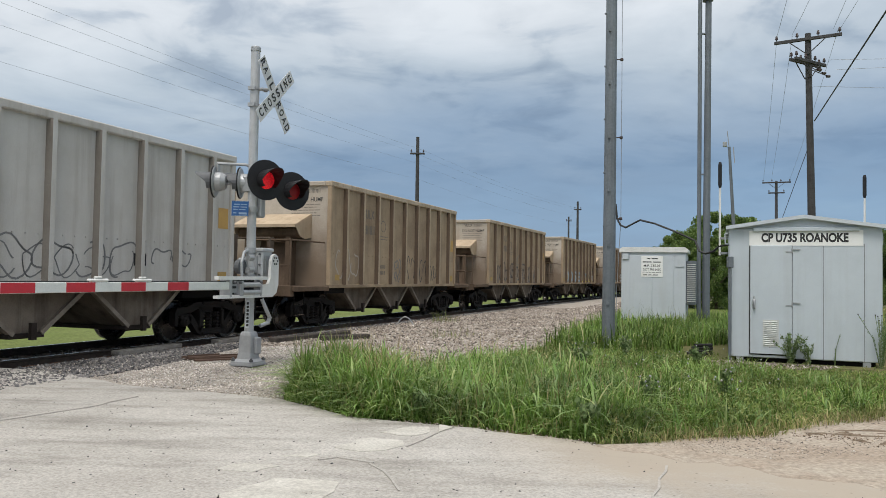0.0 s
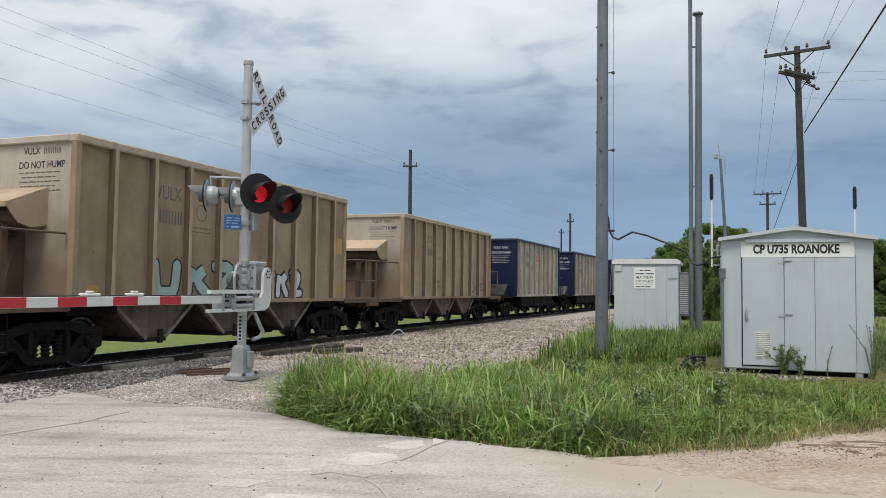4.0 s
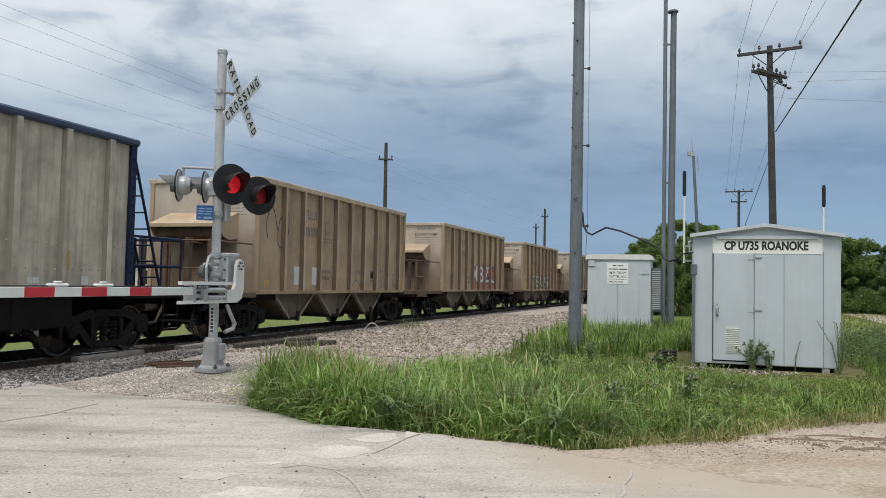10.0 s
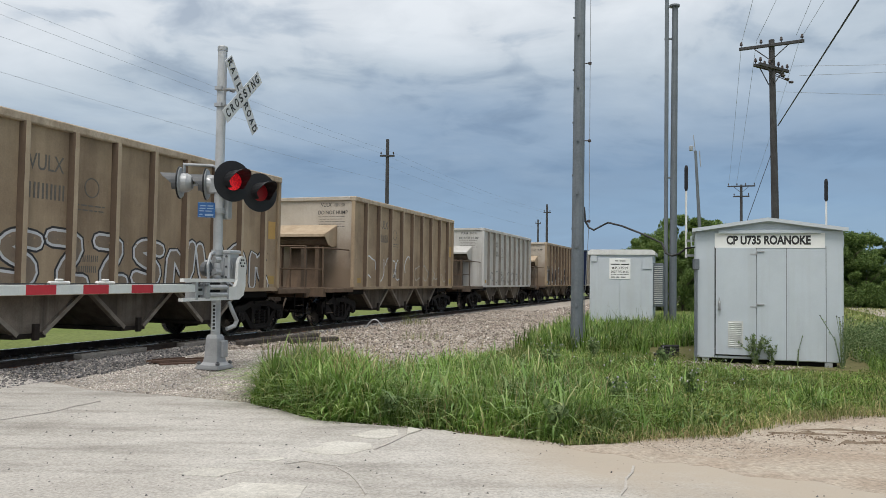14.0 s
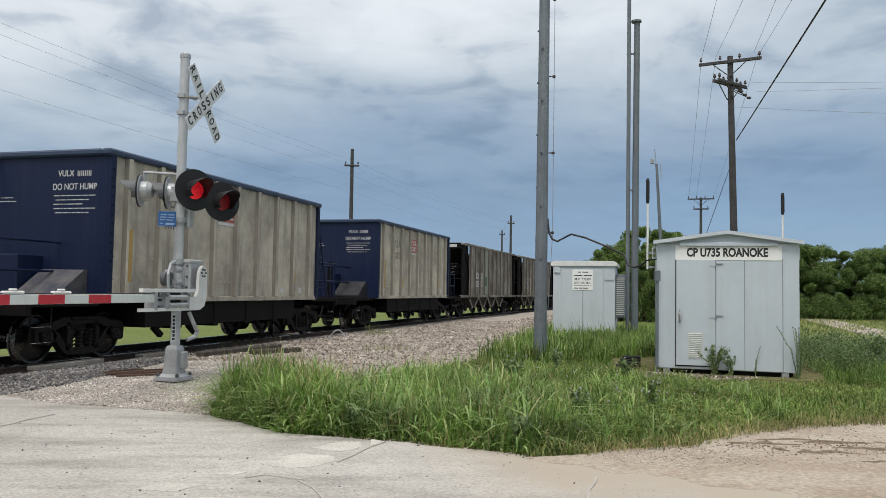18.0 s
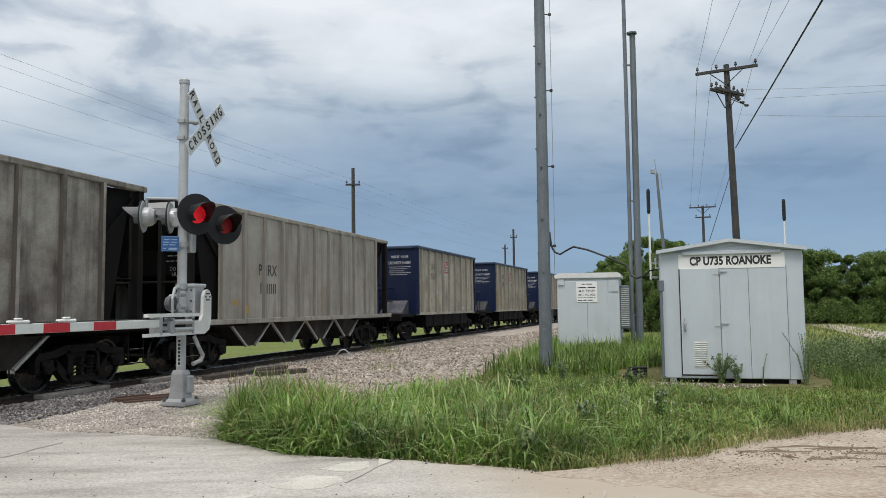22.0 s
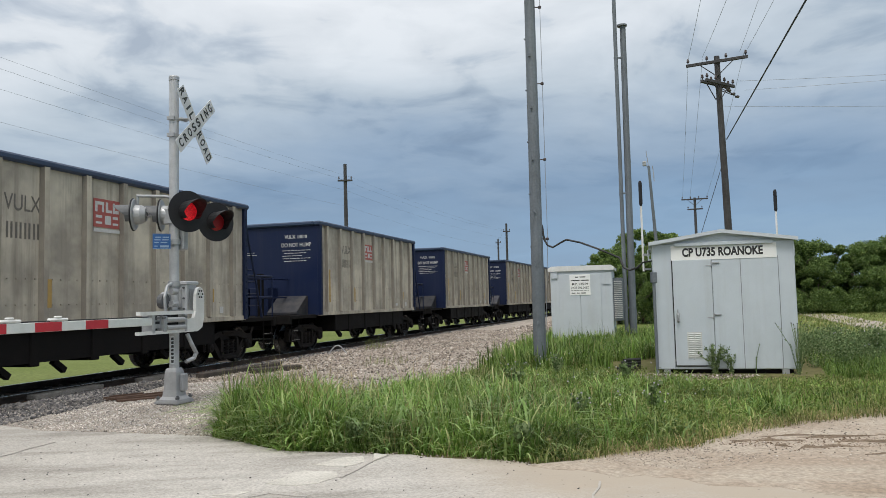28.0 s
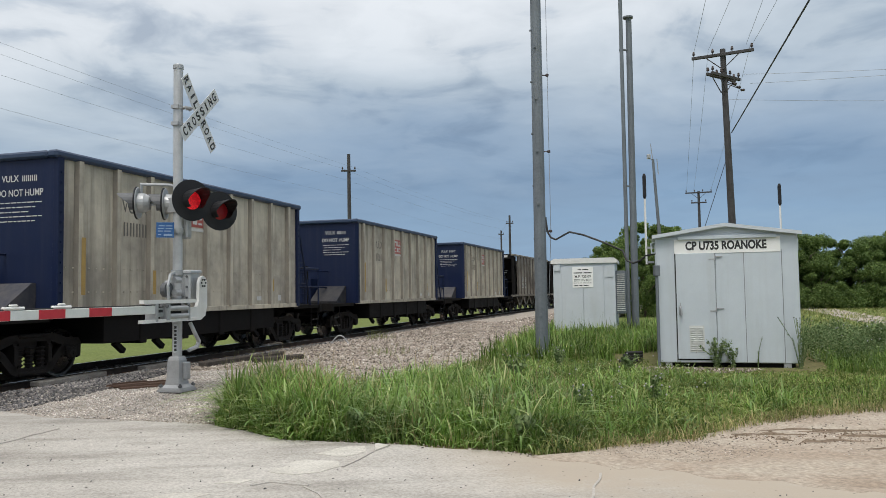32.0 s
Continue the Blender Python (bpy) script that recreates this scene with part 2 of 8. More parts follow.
def dusted(m, dust):
    """Dust and fine dirt carried on to the concrete from the shoulder, thinning out with distance, and dark specks of grit and rubber."""
    n, l = m.node_tree.nodes, m.node_tree.links
    b = n["Principled BSDF"]
    old = b.inputs["Base Color"].links[0].from_socket
    co = n.new("ShaderNodeTexCoord")
    dot = n.new("ShaderNodeVectorMath")
    dot.operation = "DOT_PRODUCT"
    dot.inputs[1].default_value = (0.46, 0.888, 0)
    l.new(co.outputs["Object"], dot.inputs[0])
    noise = n.new("ShaderNodeTexNoise")
    noise.inputs["Scale"].default_value, noise.inputs["Detail"].default_value, noise.inputs["Roughness"].default_value = 1.5, 8, 0.7
    l.new(co.outputs["Object"], noise.inputs["Vector"])
    wob = n.new("ShaderNodeMath")
    wob.operation = "MULTIPLY_ADD"
    l.new(noise.outputs[0], wob.inputs[0])
    wob.inputs[1].default_value = 2.6
    l.new(dot.outputs["Value"], wob.inputs[2])
    fac = n.new("ShaderNodeMapRange")
    fac.inputs["From Min"].default_value, fac.inputs["From Max"].default_value = 6.0, 7.25
    fac.inputs["To Max"].default_value = 1.0
    l.new(wob.outputs[0], fac.inputs[0])
    side = n.new("ShaderNodeSeparateXYZ")
    l.new(co.outputs["Object"], side.inputs[0])
    gate = n.new("ShaderNodeMapRange")
    gate.inputs["From Min"].default_value, gate.inputs["From Max"].default_value = 0.0, 1.1
    l.new(side.outputs[0], gate.inputs[0])
    both = n.new("ShaderNodeMath")
    both.operation = "MULTIPLY"
    l.new(fac.outputs[0], both.inputs[0])
    l.new(gate.outputs[0], both.inputs[1])
    mx = n.new("ShaderNodeMix")
    mx.data_type = "RGBA"
    l.new(both.outputs[0], mx.inputs[0])
    l.new(old, mx.inputs[6])
    mx.inputs[7].default_value = (*dust, 1)
    speck = n.new("ShaderNodeTexVoronoi")
    speck.inputs["Scale"].default_value = 9.0
    l.new(co.outputs["Object"], speck.inputs["Vector"])
    sm = n.new("ShaderNodeMapRange")
    sm.inputs["From Min"].default_value, sm.inputs["From Max"].default_value = 0.05, 0.11
    sm.inputs["To Min"].default_value = 0.45
    l.new(speck.outputs["Distance"], sm.inputs[0])
    mu = n.new("ShaderNodeMix")
    mu.data_type, mu.blend_type = "RGBA", "MULTIPLY"
    mu.inputs[0].default_value = 0.8
    l.new(mx.outputs[2], mu.inputs[6])
    l.new(sm.outputs[0], mu.inputs[7])
    l.new(mu.outputs[2], b.inputs["Base Color"])


dusted(M_CONC, (0.405, 0.35, 0.283))
M_PATCH = mat("concrete_patch", (0.57, 0.545, 0.49), 0.9, second=(0.45, 0.425, 0.375), scale=2.5, amount=0.8, grain=0.2, grain_scale=45, bump=0.4, streak=(0.30, 0.28, 0.25), streak_amount=0.5, streak_map=((0.3, 1, 1), 18, 4.0), spec=0.15)
M_TAR = mat("tar_joint", (0.38, 0.355, 0.32), 0.9, second=(0.45, 0.42, 0.38), scale=6, amount=0.8, grain=0.2, bump=0.3)
M_GRAVEL = mat("gravel_bed", (0.40, 0.355, 0.305), 0.95, second=(0.28, 0.245, 0.21), scale=2.0, amount=0.7, grain=0.4, grain_scale=30, bump=0.9, spec=0.1)
M_STONE = islands("gravel_stones", [(0.0, (0.15, 0.14, 0.13)), (0.25, (0.36, 0.325, 0.295)), (0.6, (0.52, 0.47, 0.42)), (1.0, (0.74, 0.71, 0.67))], 0.95, 0.15, 0.0, 0.25, 1.3)
M_STONETAN = islands("tan_gravel_stones", [(0.0, (0.10, 0.085, 0.075)), (0.3, (0.24, 0.20, 0.165)), (0.65, (0.38, 0.32, 0.265)), (0.92, (0.50, 0.44, 0.38)), (1.0, (0.66, 0.62, 0.57))], 0.95, 0.15, 0.0, 0.25, 1.2)
M_BALLAST = islands("ballast_stones", [(0.0, (0.05, 0.05, 0.053)), (0.4, (0.14, 0.135, 0.135)), (0.8, (0.21, 0.197, 0.187)), (1.0, (0.34, 0.315, 0.29))], 0.9, 0.15, 0.0, 0.35, 1.0)
M_BALLBED = mat("ballast_bed", (0.13, 0.12, 0.112), 0.95, second=(0.065, 0.06, 0.058), scale=3, amount=0.8, grain=0.4, grain_scale=28, bump=0.9, spec=0.1)
M_GRASS = islands("grass_blades", [(0.0, (0.05, 0.095, 0.016)), (0.3, (0.105, 0.19, 0.034)), (0.65, (0.19, 0.305, 0.06)), (0.92, (0.29, 0.385, 0.105)), (1.0, (0.44, 0.42, 0.18))], 0.5, 0.35, 0.40, 0.42, 1.1)
M_BROADGRASS = islands("broad_grass_blades", [(0.0, (0.135, 0.25, 0.05)), (0.5, (0.235, 0.365, 0.09)), (0.9, (0.37, 0.46, 0.17)), (1.0, (0.52, 0.49, 0.24))], 0.42, 0.5, 0.36, 0.25, 1.1)
M_STRAW = islands("straw_blades", [(0.0, (0.20, 0.16, 0.075)), (0.5, (0.36, 0.29, 0.14)), (1.0, (0.52, 0.44, 0.25))], 0.7, 0.2, 0.25, 0.3, 1.0)
M_DRYGRASS = islands("short_grass_blades", [(0.0, (0.095, 0.135, 0.034)), (0.4, (0.19, 0.24, 0.064)), (0.75, (0.30, 0.31, 0.11)), (1.0, (0.45, 0.39, 0.20))], 0.7, 0.3, 0.3, 0.4, 0.8)
M_LEAF = islands("leaves", [(0.0, (0.05, 0.09, 0.02)), (0.45, (0.10, 0.17, 0.036)), (0.85, (0.17, 0.25, 0.055)), (1.0, (0.25, 0.31, 0.09))], 0.6, 0.3, 0.25)
M_LEAF2 = islands("dark_leaves", [(0.0, (0.05, 0.085, 0.022)), (0.5, (0.10, 0.165, 0.04)), (0.9, (0.175, 0.25, 0.065)), (1.0, (0.24, 0.31, 0.09))], 0.6, 0.3, 0.25)
M_WEED = islands("weed_leaves", [(0.0, (0.07, 0.12, 0.04)), (0.6, (0.16, 0.23, 0.085)), (1.0, (0.28, 0.33, 0.17))], 0.7, 0.3, 0.25)
M_LOWLEAF = islands("low_weed_leaves", [(0.0, (0.10, 0.135, 0.035)), (0.6, (0.20, 0.25, 0.07)), (1.0, (0.33, 0.34, 0.14))], 0.8, 0.15, 0.3, 0.3, 0.9)
M_OLDWOOD = mat("rotten_wood", (0.055, 0.047, 0.042), 0.95, second=(0.12, 0.105, 0.09), scale=4, amount=0.6, grain=0.3, bump=0.7, spec=0.1)
M_BARK = mat("bark", (0.14, 0.11, 0.085), 0.95, scale=6, grain=0.3, grain_scale=30, bump=0.8)
M_FLOWER = islands("flower_heads", [(0.0, (0.33, 0.31, 0.40)), (0.5, (0.48, 0.47, 0.43)), (1.0, (0.36, 0.33, 0.42))], 0.7)

M_RAIL = mat("rail_steel", (0.10, 0.075, 0.06), 0.7, 0.3, second=(0.05, 0.04, 0.035), scale=5, grain=0.2, spec=0.2)
M_RAILTOP = mat("polished_rail_head", (0.55, 0.54, 0.53), 0.28, 1.0, scale=4, amount=0.3, grain=0.05, bump=0.02)
M_TIE = mat("weathered_tie", (0.13, 0.105, 0.085), 0.95, second=(0.33, 0.29, 0.24), scale=2, amount=0.6, grain=0.3, grain_scale=30, bump=0.7, vary=0.35, spec=0.1)
M_GALV = mat("galvanised_steel", (0.42, 0.43, 0.435), 0.5, 0.35, second=(0.30, 0.31, 0.32), scale=4, amount=0.6, grain=0.06, bump=0.05)
M_WHITEPAINT = mat("white_painted_metal", (0.74, 0.74, 0.72), 0.5, second=(0.60, 0.60, 0.57), scale=3, amount=0.6, grain=0.05, bump=0.05, streak=(0.42, 0.37, 0.30), streak_amount=0.25)
M_SILVER = mat("silver_painted_steel", (0.50, 0.51, 0.515), 0.45, 0.25, second=(0.36, 0.37, 0.38), scale=5, amount=0.5, grain=0.06, bump=0.06, streak=(0.33, 0.29, 0.25), streak_amount=0.25)
M_SHED = mat("shed_aluminium", (0.56, 0.61, 0.645), 0.5, 0.15, second=(0.49, 0.54, 0.575), scale=1.2, amount=0.6, grain=0.03, bump=0.03, streak=(0.42, 0.44, 0.44), streak_amount=0.3)
M_CABINET = mat("cabinet_aluminium", (0.58, 0.62, 0.65), 0.5, 0.15, second=(0.50, 0.54, 0.57), scale=1.5, amount=0.6, grain=0.04, bump=0.04, streak=(0.45, 0.46, 0.45), streak_amount=0.3)
M_SEAM = mat("seam_shadow_gap", (0.20, 0.215, 0.225), 0.8, grain=0.05)
M_SIGN = mat("sign_white", (0.63, 0.655, 0.67), 0.5, second=(0.55, 0.575, 0.59), scale=2, amount=0.5, grain=0.03, bump=0.02)
M_BOARD = mat("white_board", (0.86, 0.86, 0.83), 0.5, second=(0.76, 0.76, 0.73), scale=2, amount=0.5, grain=0.03, bump=0.02)
M_BUCK = mat("crossbuck_white", (0.66, 0.665, 0.67), 0.5, second=(0.56, 0.565, 0.57), scale=2, amount=0.5, grain=0.03, bump=0.02)
M_HOODGREY = mat("weathered_grey_hood", (0.11, 0.115, 0.12), 0.6, second=(0.07, 0.073, 0.077), scale=5, grain=0.08, bump=0.05)
M_BLACK = mat("black_paint", (0.022, 0.022, 0.024), 0.5, scale=4, grain=0.1, bump=0.03, spec=0.25)
M_INK = mat("black_lettering", (0.03, 0.03, 0.03), 0.6, grain=0.05, bump=0)
M_BLUESIGN = mat("blue_sign", (0.025, 0.105, 0.30), 0.45, grain=0.03, bump=0)
M_PALEBLUE = mat("pale_blue_print", (0.30, 0.42, 0.58), 0.5, grain=0.03, bump=0)
M_RED = mat("red_reflective", (0.52, 0.03, 0.045), 0.4, second=(0.40, 0.03, 0.04), scale=8, grain=0.06, bump=0.05)
M_ARMWHITE = mat("white_reflective", (0.68, 0.70, 0.67), 0.45, second=(0.55, 0.57, 0.55), scale=6, grain=0.05, bump=0.05)
M_LENS = mat("dark_red_lens", (0.10, 0.012, 0.014), 0.25, grain=0.1, bump=0)
M_LIT = glow("lit_red_diodes", (0.6, 0.012, 0.02), 0.45)
M_DIM = glow("dim_red_diodes", (0.25, 0.01, 0.015), 0.12)
for m, peak in ((M_LIT, 1.5), (M_DIM, 0.28)):      # a field of separate diodes
    n, l = m.node_tree.nodes, m.node_tree.links
    co, vo, mr = n.new("ShaderNodeTexCoord"), n.new("ShaderNodeTexVoronoi"), n.new("ShaderNodeMapRange")
    vo.inputs["Scale"].default_value = 55.0
    mr.inputs["From Min"].default_value, mr.inputs["From Max"].default_value = 0.18, 0.5
    mr.inputs["To Min"].default_value, mr.inputs["To Max"].default_value = peak, peak * 0.14
    l.new(co.outputs["Object"], vo.inputs["Vector"])
    l.new(vo.outputs["Distance"], mr.inputs[0])
    l.new(mr.outputs[0], n["Principled BSDF"].inputs["Emission Strength"])
M_RUBBER = mat("black_cable", (0.02, 0.02, 0.02), 0.6, bump=0)
M_WIRE = mat("overhead_wire", (0.30, 0.32, 0.35), 0.6, 0.3, bump=0)
M_POLE = mat("weathered_pole_wood", (0.065, 0.064, 0.066), 0.9, second=(0.042, 0.04, 0.04), scale=3, amount=0.7, grain=0.25, grain_scale=35, bump=0.5, streak=(0.05, 0.043, 0.04), streak_amount=0.6)
M_GREYPOLE = mat("grey_steel_pole", (0.165, 0.188, 0.207), 0.6, 0.2, second=(0.115, 0.13, 0.145), scale=1.2, amount=0.7, grain=0.12, grain_scale=25, bump=0.15, streak=(0.22, 0.235, 0.245), streak_amount=0.4)
M_RUST = mat("rusty_steel", (0.20, 0.085, 0.045), 0.85, 0.2, second=(0.12, 0.06, 0.04), scale=6, grain=0.25, bump=0.4)
M_OLDRUST = mat("old_dark_rust", (0.085, 0.05, 0.036), 0.9, 0.1, second=(0.13, 0.085, 0.06), scale=6, grain=0.25, bump=0.4)
M_PALEWOOD = mat("bleached_timber", (0.40, 0.36, 0.31), 0.9, second=(0.25, 0.215, 0.18), scale=3, amount=0.8, grain=0.25, grain_scale=30, bump=0.6, spec=0.1)
M_PORCELAIN = mat("insulator_glaze", (0.07, 0.05, 0.045), 0.25, bump=0)

M_TAN = mat("tan_car_paint", (0.405, 0.31, 0.205), 0.75, second=(0.235, 0.175, 0.12), scale=0.8, amount=0.75, grain=0.1, grain_scale=45, bump=0.12, streak=(0.15, 0.105, 0.07), streak_amount=0.5, vary=0.08, spec=0.25, streak_map=((1, 1, 0.10), 0.0, 1.8))
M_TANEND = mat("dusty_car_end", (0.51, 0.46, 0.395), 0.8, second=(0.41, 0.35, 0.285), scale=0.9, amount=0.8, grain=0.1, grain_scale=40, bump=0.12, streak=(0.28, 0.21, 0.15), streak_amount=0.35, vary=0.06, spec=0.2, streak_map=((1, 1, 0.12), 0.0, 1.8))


def browned_low(m, dirt, z0, z1):
    """Turns the lower part of a car end to the given brown, with a ragged edge."""
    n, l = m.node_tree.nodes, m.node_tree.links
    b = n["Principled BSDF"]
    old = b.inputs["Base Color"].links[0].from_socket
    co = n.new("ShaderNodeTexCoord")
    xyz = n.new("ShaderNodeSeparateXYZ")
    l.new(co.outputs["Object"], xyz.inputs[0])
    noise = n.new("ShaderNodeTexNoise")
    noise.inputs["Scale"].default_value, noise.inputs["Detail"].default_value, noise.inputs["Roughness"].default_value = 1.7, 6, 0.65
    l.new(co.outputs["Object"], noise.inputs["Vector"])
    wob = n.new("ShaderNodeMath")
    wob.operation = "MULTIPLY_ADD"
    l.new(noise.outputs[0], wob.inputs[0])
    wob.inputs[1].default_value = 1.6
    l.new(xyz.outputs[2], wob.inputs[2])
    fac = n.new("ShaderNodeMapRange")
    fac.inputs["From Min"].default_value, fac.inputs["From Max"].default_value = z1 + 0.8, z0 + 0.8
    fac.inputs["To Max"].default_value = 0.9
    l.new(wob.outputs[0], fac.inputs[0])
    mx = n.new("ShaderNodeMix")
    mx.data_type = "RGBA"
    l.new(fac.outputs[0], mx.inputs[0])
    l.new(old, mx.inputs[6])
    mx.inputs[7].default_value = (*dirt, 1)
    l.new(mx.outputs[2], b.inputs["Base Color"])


browned_low(M_TANEND, (0.20, 0.145, 0.10), 1.6, 3.0)
M_RIM = mat("dusty_top_rim", (0.50, 0.42, 0.325), 0.85, second=(0.36, 0.285, 0.205), scale=1.5, amount=0.8, grain=0.15, grain_scale=25, bump=0.3, streak=(0.20, 0.15, 0.10), streak_amount=0.4, spec=0.15)
# rib fronts lighter than the tan sides: the light they catch, as colour
M_RIB = mat("lit_rib_paint", (0.47, 0.38, 0.27), 0.75, second=(0.33, 0.25, 0.17), scale=1.2, amount=0.7, grain=0.1, bump=0.12, streak=(0.19, 0.13, 0.09), streak_amount=0.4, spec=0.25)
M_TANDARK = mat("grimy_brown_steel", (0.15, 0.105, 0.072), 0.85, second=(0.09, 0.064, 0.046), scale=1.6, amount=0.8, grain=0.15, bump=0.2, streak=(0.06, 0.045, 0.035), streak_amount=0.5, spec=0.15)
M_GREYCAR = mat("light_grey_car_paint", (0.52, 0.51, 0.485), 0.7, second=(0.41, 0.395, 0.365), scale=0.9, amount=0.7, grain=0.08, bump=0.1, streak=(0.27, 0.23, 0.19), streak_amount=0.45)
M_CHUTE = mat("dusty_chute_plate", (0.20, 0.165, 0.13), 0.85, second=(0.10, 0.075, 0.056), scale=1.4, amount=0.8, grain=0.15, bump=0.2, streak=(0.05, 0.04, 0.032), streak_amount=0.7, spec=0.15, vary=0.35)
M_COALCHUTE = mat("sooty_chute_plate", (0.075, 0.066, 0.058), 0.85, second=(0.035, 0.03, 0.027), scale=1.6, amount=0.8, grain=0.15, bump=0.2, spec=0.12, vary=0.3)
M_CHUTEDARK = mat("grimy_gate_frame", (0.05, 0.04, 0.034), 0.85, second=(0.025, 0.02, 0.018), scale=3, amount=0.7, grain=0.15, bump=0.2, spec=0.1)
M_HOODTAN = mat("tan_hood_plate", (0.50, 0.395, 0.28), 0.75, second=(0.36, 0.27, 0.18), scale=1.3, amount=0.7, grain=0.1, bump=0.12, streak=(0.17, 0.12, 0.08), streak_amount=0.35, vary=0.1, spec=0.25)
M_FLANGE = mat("dusty_flange", (0.31, 0.265, 0.21), 0.8, second=(0.13, 0.10, 0.08), scale=3, amount=0.7, grain=0.1, bump=0.1)
M_WHEEL = mat("worn_wheel_steel", (0.075, 0.07, 0.066), 0.30, 0.85, second=(0.04, 0.034, 0.031), scale=5, amount=0.7, grain=0.15, bump=0.15)
M_DUSTPLATE = mat("dusty_cover_plate", (0.065, 0.06, 0.058), 0.7, second=(0.02, 0.024, 0.04), scale=2, amount=0.9, grain=0.1, bump=0.1, vary=0.6)
M_GREIGE = mat("cream_grey_car_side", (0.56, 0.51, 0.41), 0.62, second=(0.28, 0.255, 0.215), scale=0.85, amount=0.95, grain=0.08, grain_scale=50, bump=0.08, streak=(0.18, 0.16, 0.13), streak_amount=0.75, vary=0.06, spec=0.3)
M_NAVY = mat("navy_car_paint", (0.0065, 0.013, 0.044), 0.5, second=(0.012, 0.019, 0.048), scale=0.8, amount=0.6, grain=0.12, bump=0.08, streak=(0.035, 0.04, 0.06), streak_amount=0.25, vary=0.12, spec=0.22)
M_NAVYRIM = mat("navy_rim_paint", (0.02, 0.04, 0.085), 0.55, second=(0.035, 0.055, 0.10), scale=3, grain=0.1, bump=0.08)
M_DARKCAR = mat("soot_brown_car_paint", (0.11, 0.093, 0.08), 0.8, second=(0.385, 0.365, 0.315), scale=0.9, amount=0.9, grain=0.16, grain_scale=40, bump=0.15, streak=(0.05, 0.04, 0.034), streak_amount=0.7, vary=0.16, spec=0.2)
M_GREENISH = mat("faded_green_paint", (0.30, 0.33, 0.275), 0.8, second=(0.20, 0.22, 0.18), scale=0.9, amount=0.8, grain=0.12, bump=0.1, streak=(0.09, 0.08, 0.065), streak_amount=0.6)
M_PALEHOPPER = mat("pale_grey_hopper_paint", (0.40, 0.375, 0.325), 0.75, second=(0.25, 0.225, 0.19), scale=0.8, amount=0.8, grain=0.1, bump=0.12, streak=(0.13, 0.11, 0.09), streak_amount=0.7)
M_SOOT = mat("sooty_steel", (0.008, 0.0075, 0.0075), 0.75, second=(0.018, 0.016, 0.015), scale=2.5, amount=0.7, grain=0.2, bump=0.25, spec=0.08)
M_TRUCK = mat("grimy_cast_steel", (0.016, 0.014, 0.013), 0.7, 0.1, second=(0.036, 0.029, 0.025), scale=4, amount=0.6, grain=0.2, bump=0.35, spec=0.15)
M_TRUCKTAN = mat("dusty_cast_steel", (0.085, 0.066, 0.052), 0.85, 0.1, second=(0.15, 0.115, 0.085), scale=4, amount=0.6, grain=0.2, bump=0.35, spec=0.2)
M_TREAD = mat("polished_wheel_tread", (0.50, 0.49, 0.48), 0.25, 1.0, grain=0.05, bump=0.02)
M_STEP = mat("pale_step_edge", (0.52, 0.50, 0.46), 0.6, 0.2, grain=0.1, bump=0.1)
# darker tones for the rib flanks, with their shade painted in
M_FLANKSHADE = {
    "B": mat("rib_shade_cream", (0.255, 0.23, 0.19), 0.8, second=(0.18, 0.16, 0.135), scale=1.5, amount=0.8, grain=0.1, bump=0.1),
    "T": mat("rib_shade_tan", (0.10, 0.067, 0.045), 0.85, second=(0.17, 0.12, 0.08), scale=1.5, amount=0.7, grain=0.1, bump=0.1),
    "G": mat("rib_shade_grey", (0.22, 0.20, 0.175), 0.8, second=(0.16, 0.14, 0.12), scale=1.5, amount=0.7, grain=0.1, bump=0.1),
    "D": mat("rib_shade_soot", (0.075, 0.064, 0.055), 0.85, second=(0.12, 0.105, 0.09), scale=1.5, amount=0.7, grain=0.1, bump=0.1),
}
M_YELLOW = mat("yellow_stripe", (0.40, 0.26, 0.07), 0.7, second=(0.33, 0.23, 0.10), scale=6, grain=0.15, bump=0.05)
M_STENCIL = mat("faded_white_stencil", (0.56, 0.56, 0.55), 0.7, second=(0.45, 0.45, 0.42), scale=20, amount=0.5, grain=0.1, bump=0)
M_DARKSTENCIL = mat("faded_dark_stencil", (0.11, 0.10, 0.09), 0.7, second=(0.2, 0.18, 0.15), scale=15, amount=0.5, grain=0.1, bump=0)
M_EMBLEM = mat("faded_red_emblem", (0.36, 0.075, 0.065), 0.6, second=(0.42, 0.14, 0.11), scale=5, amount=0.5, grain=0.1, bump=0)
M_ORANGE = mat("orange_panel", (0.50, 0.30, 0.08), 0.6, second=(0.42, 0.27, 0.1), scale=6, grain=0.1, bump=0)
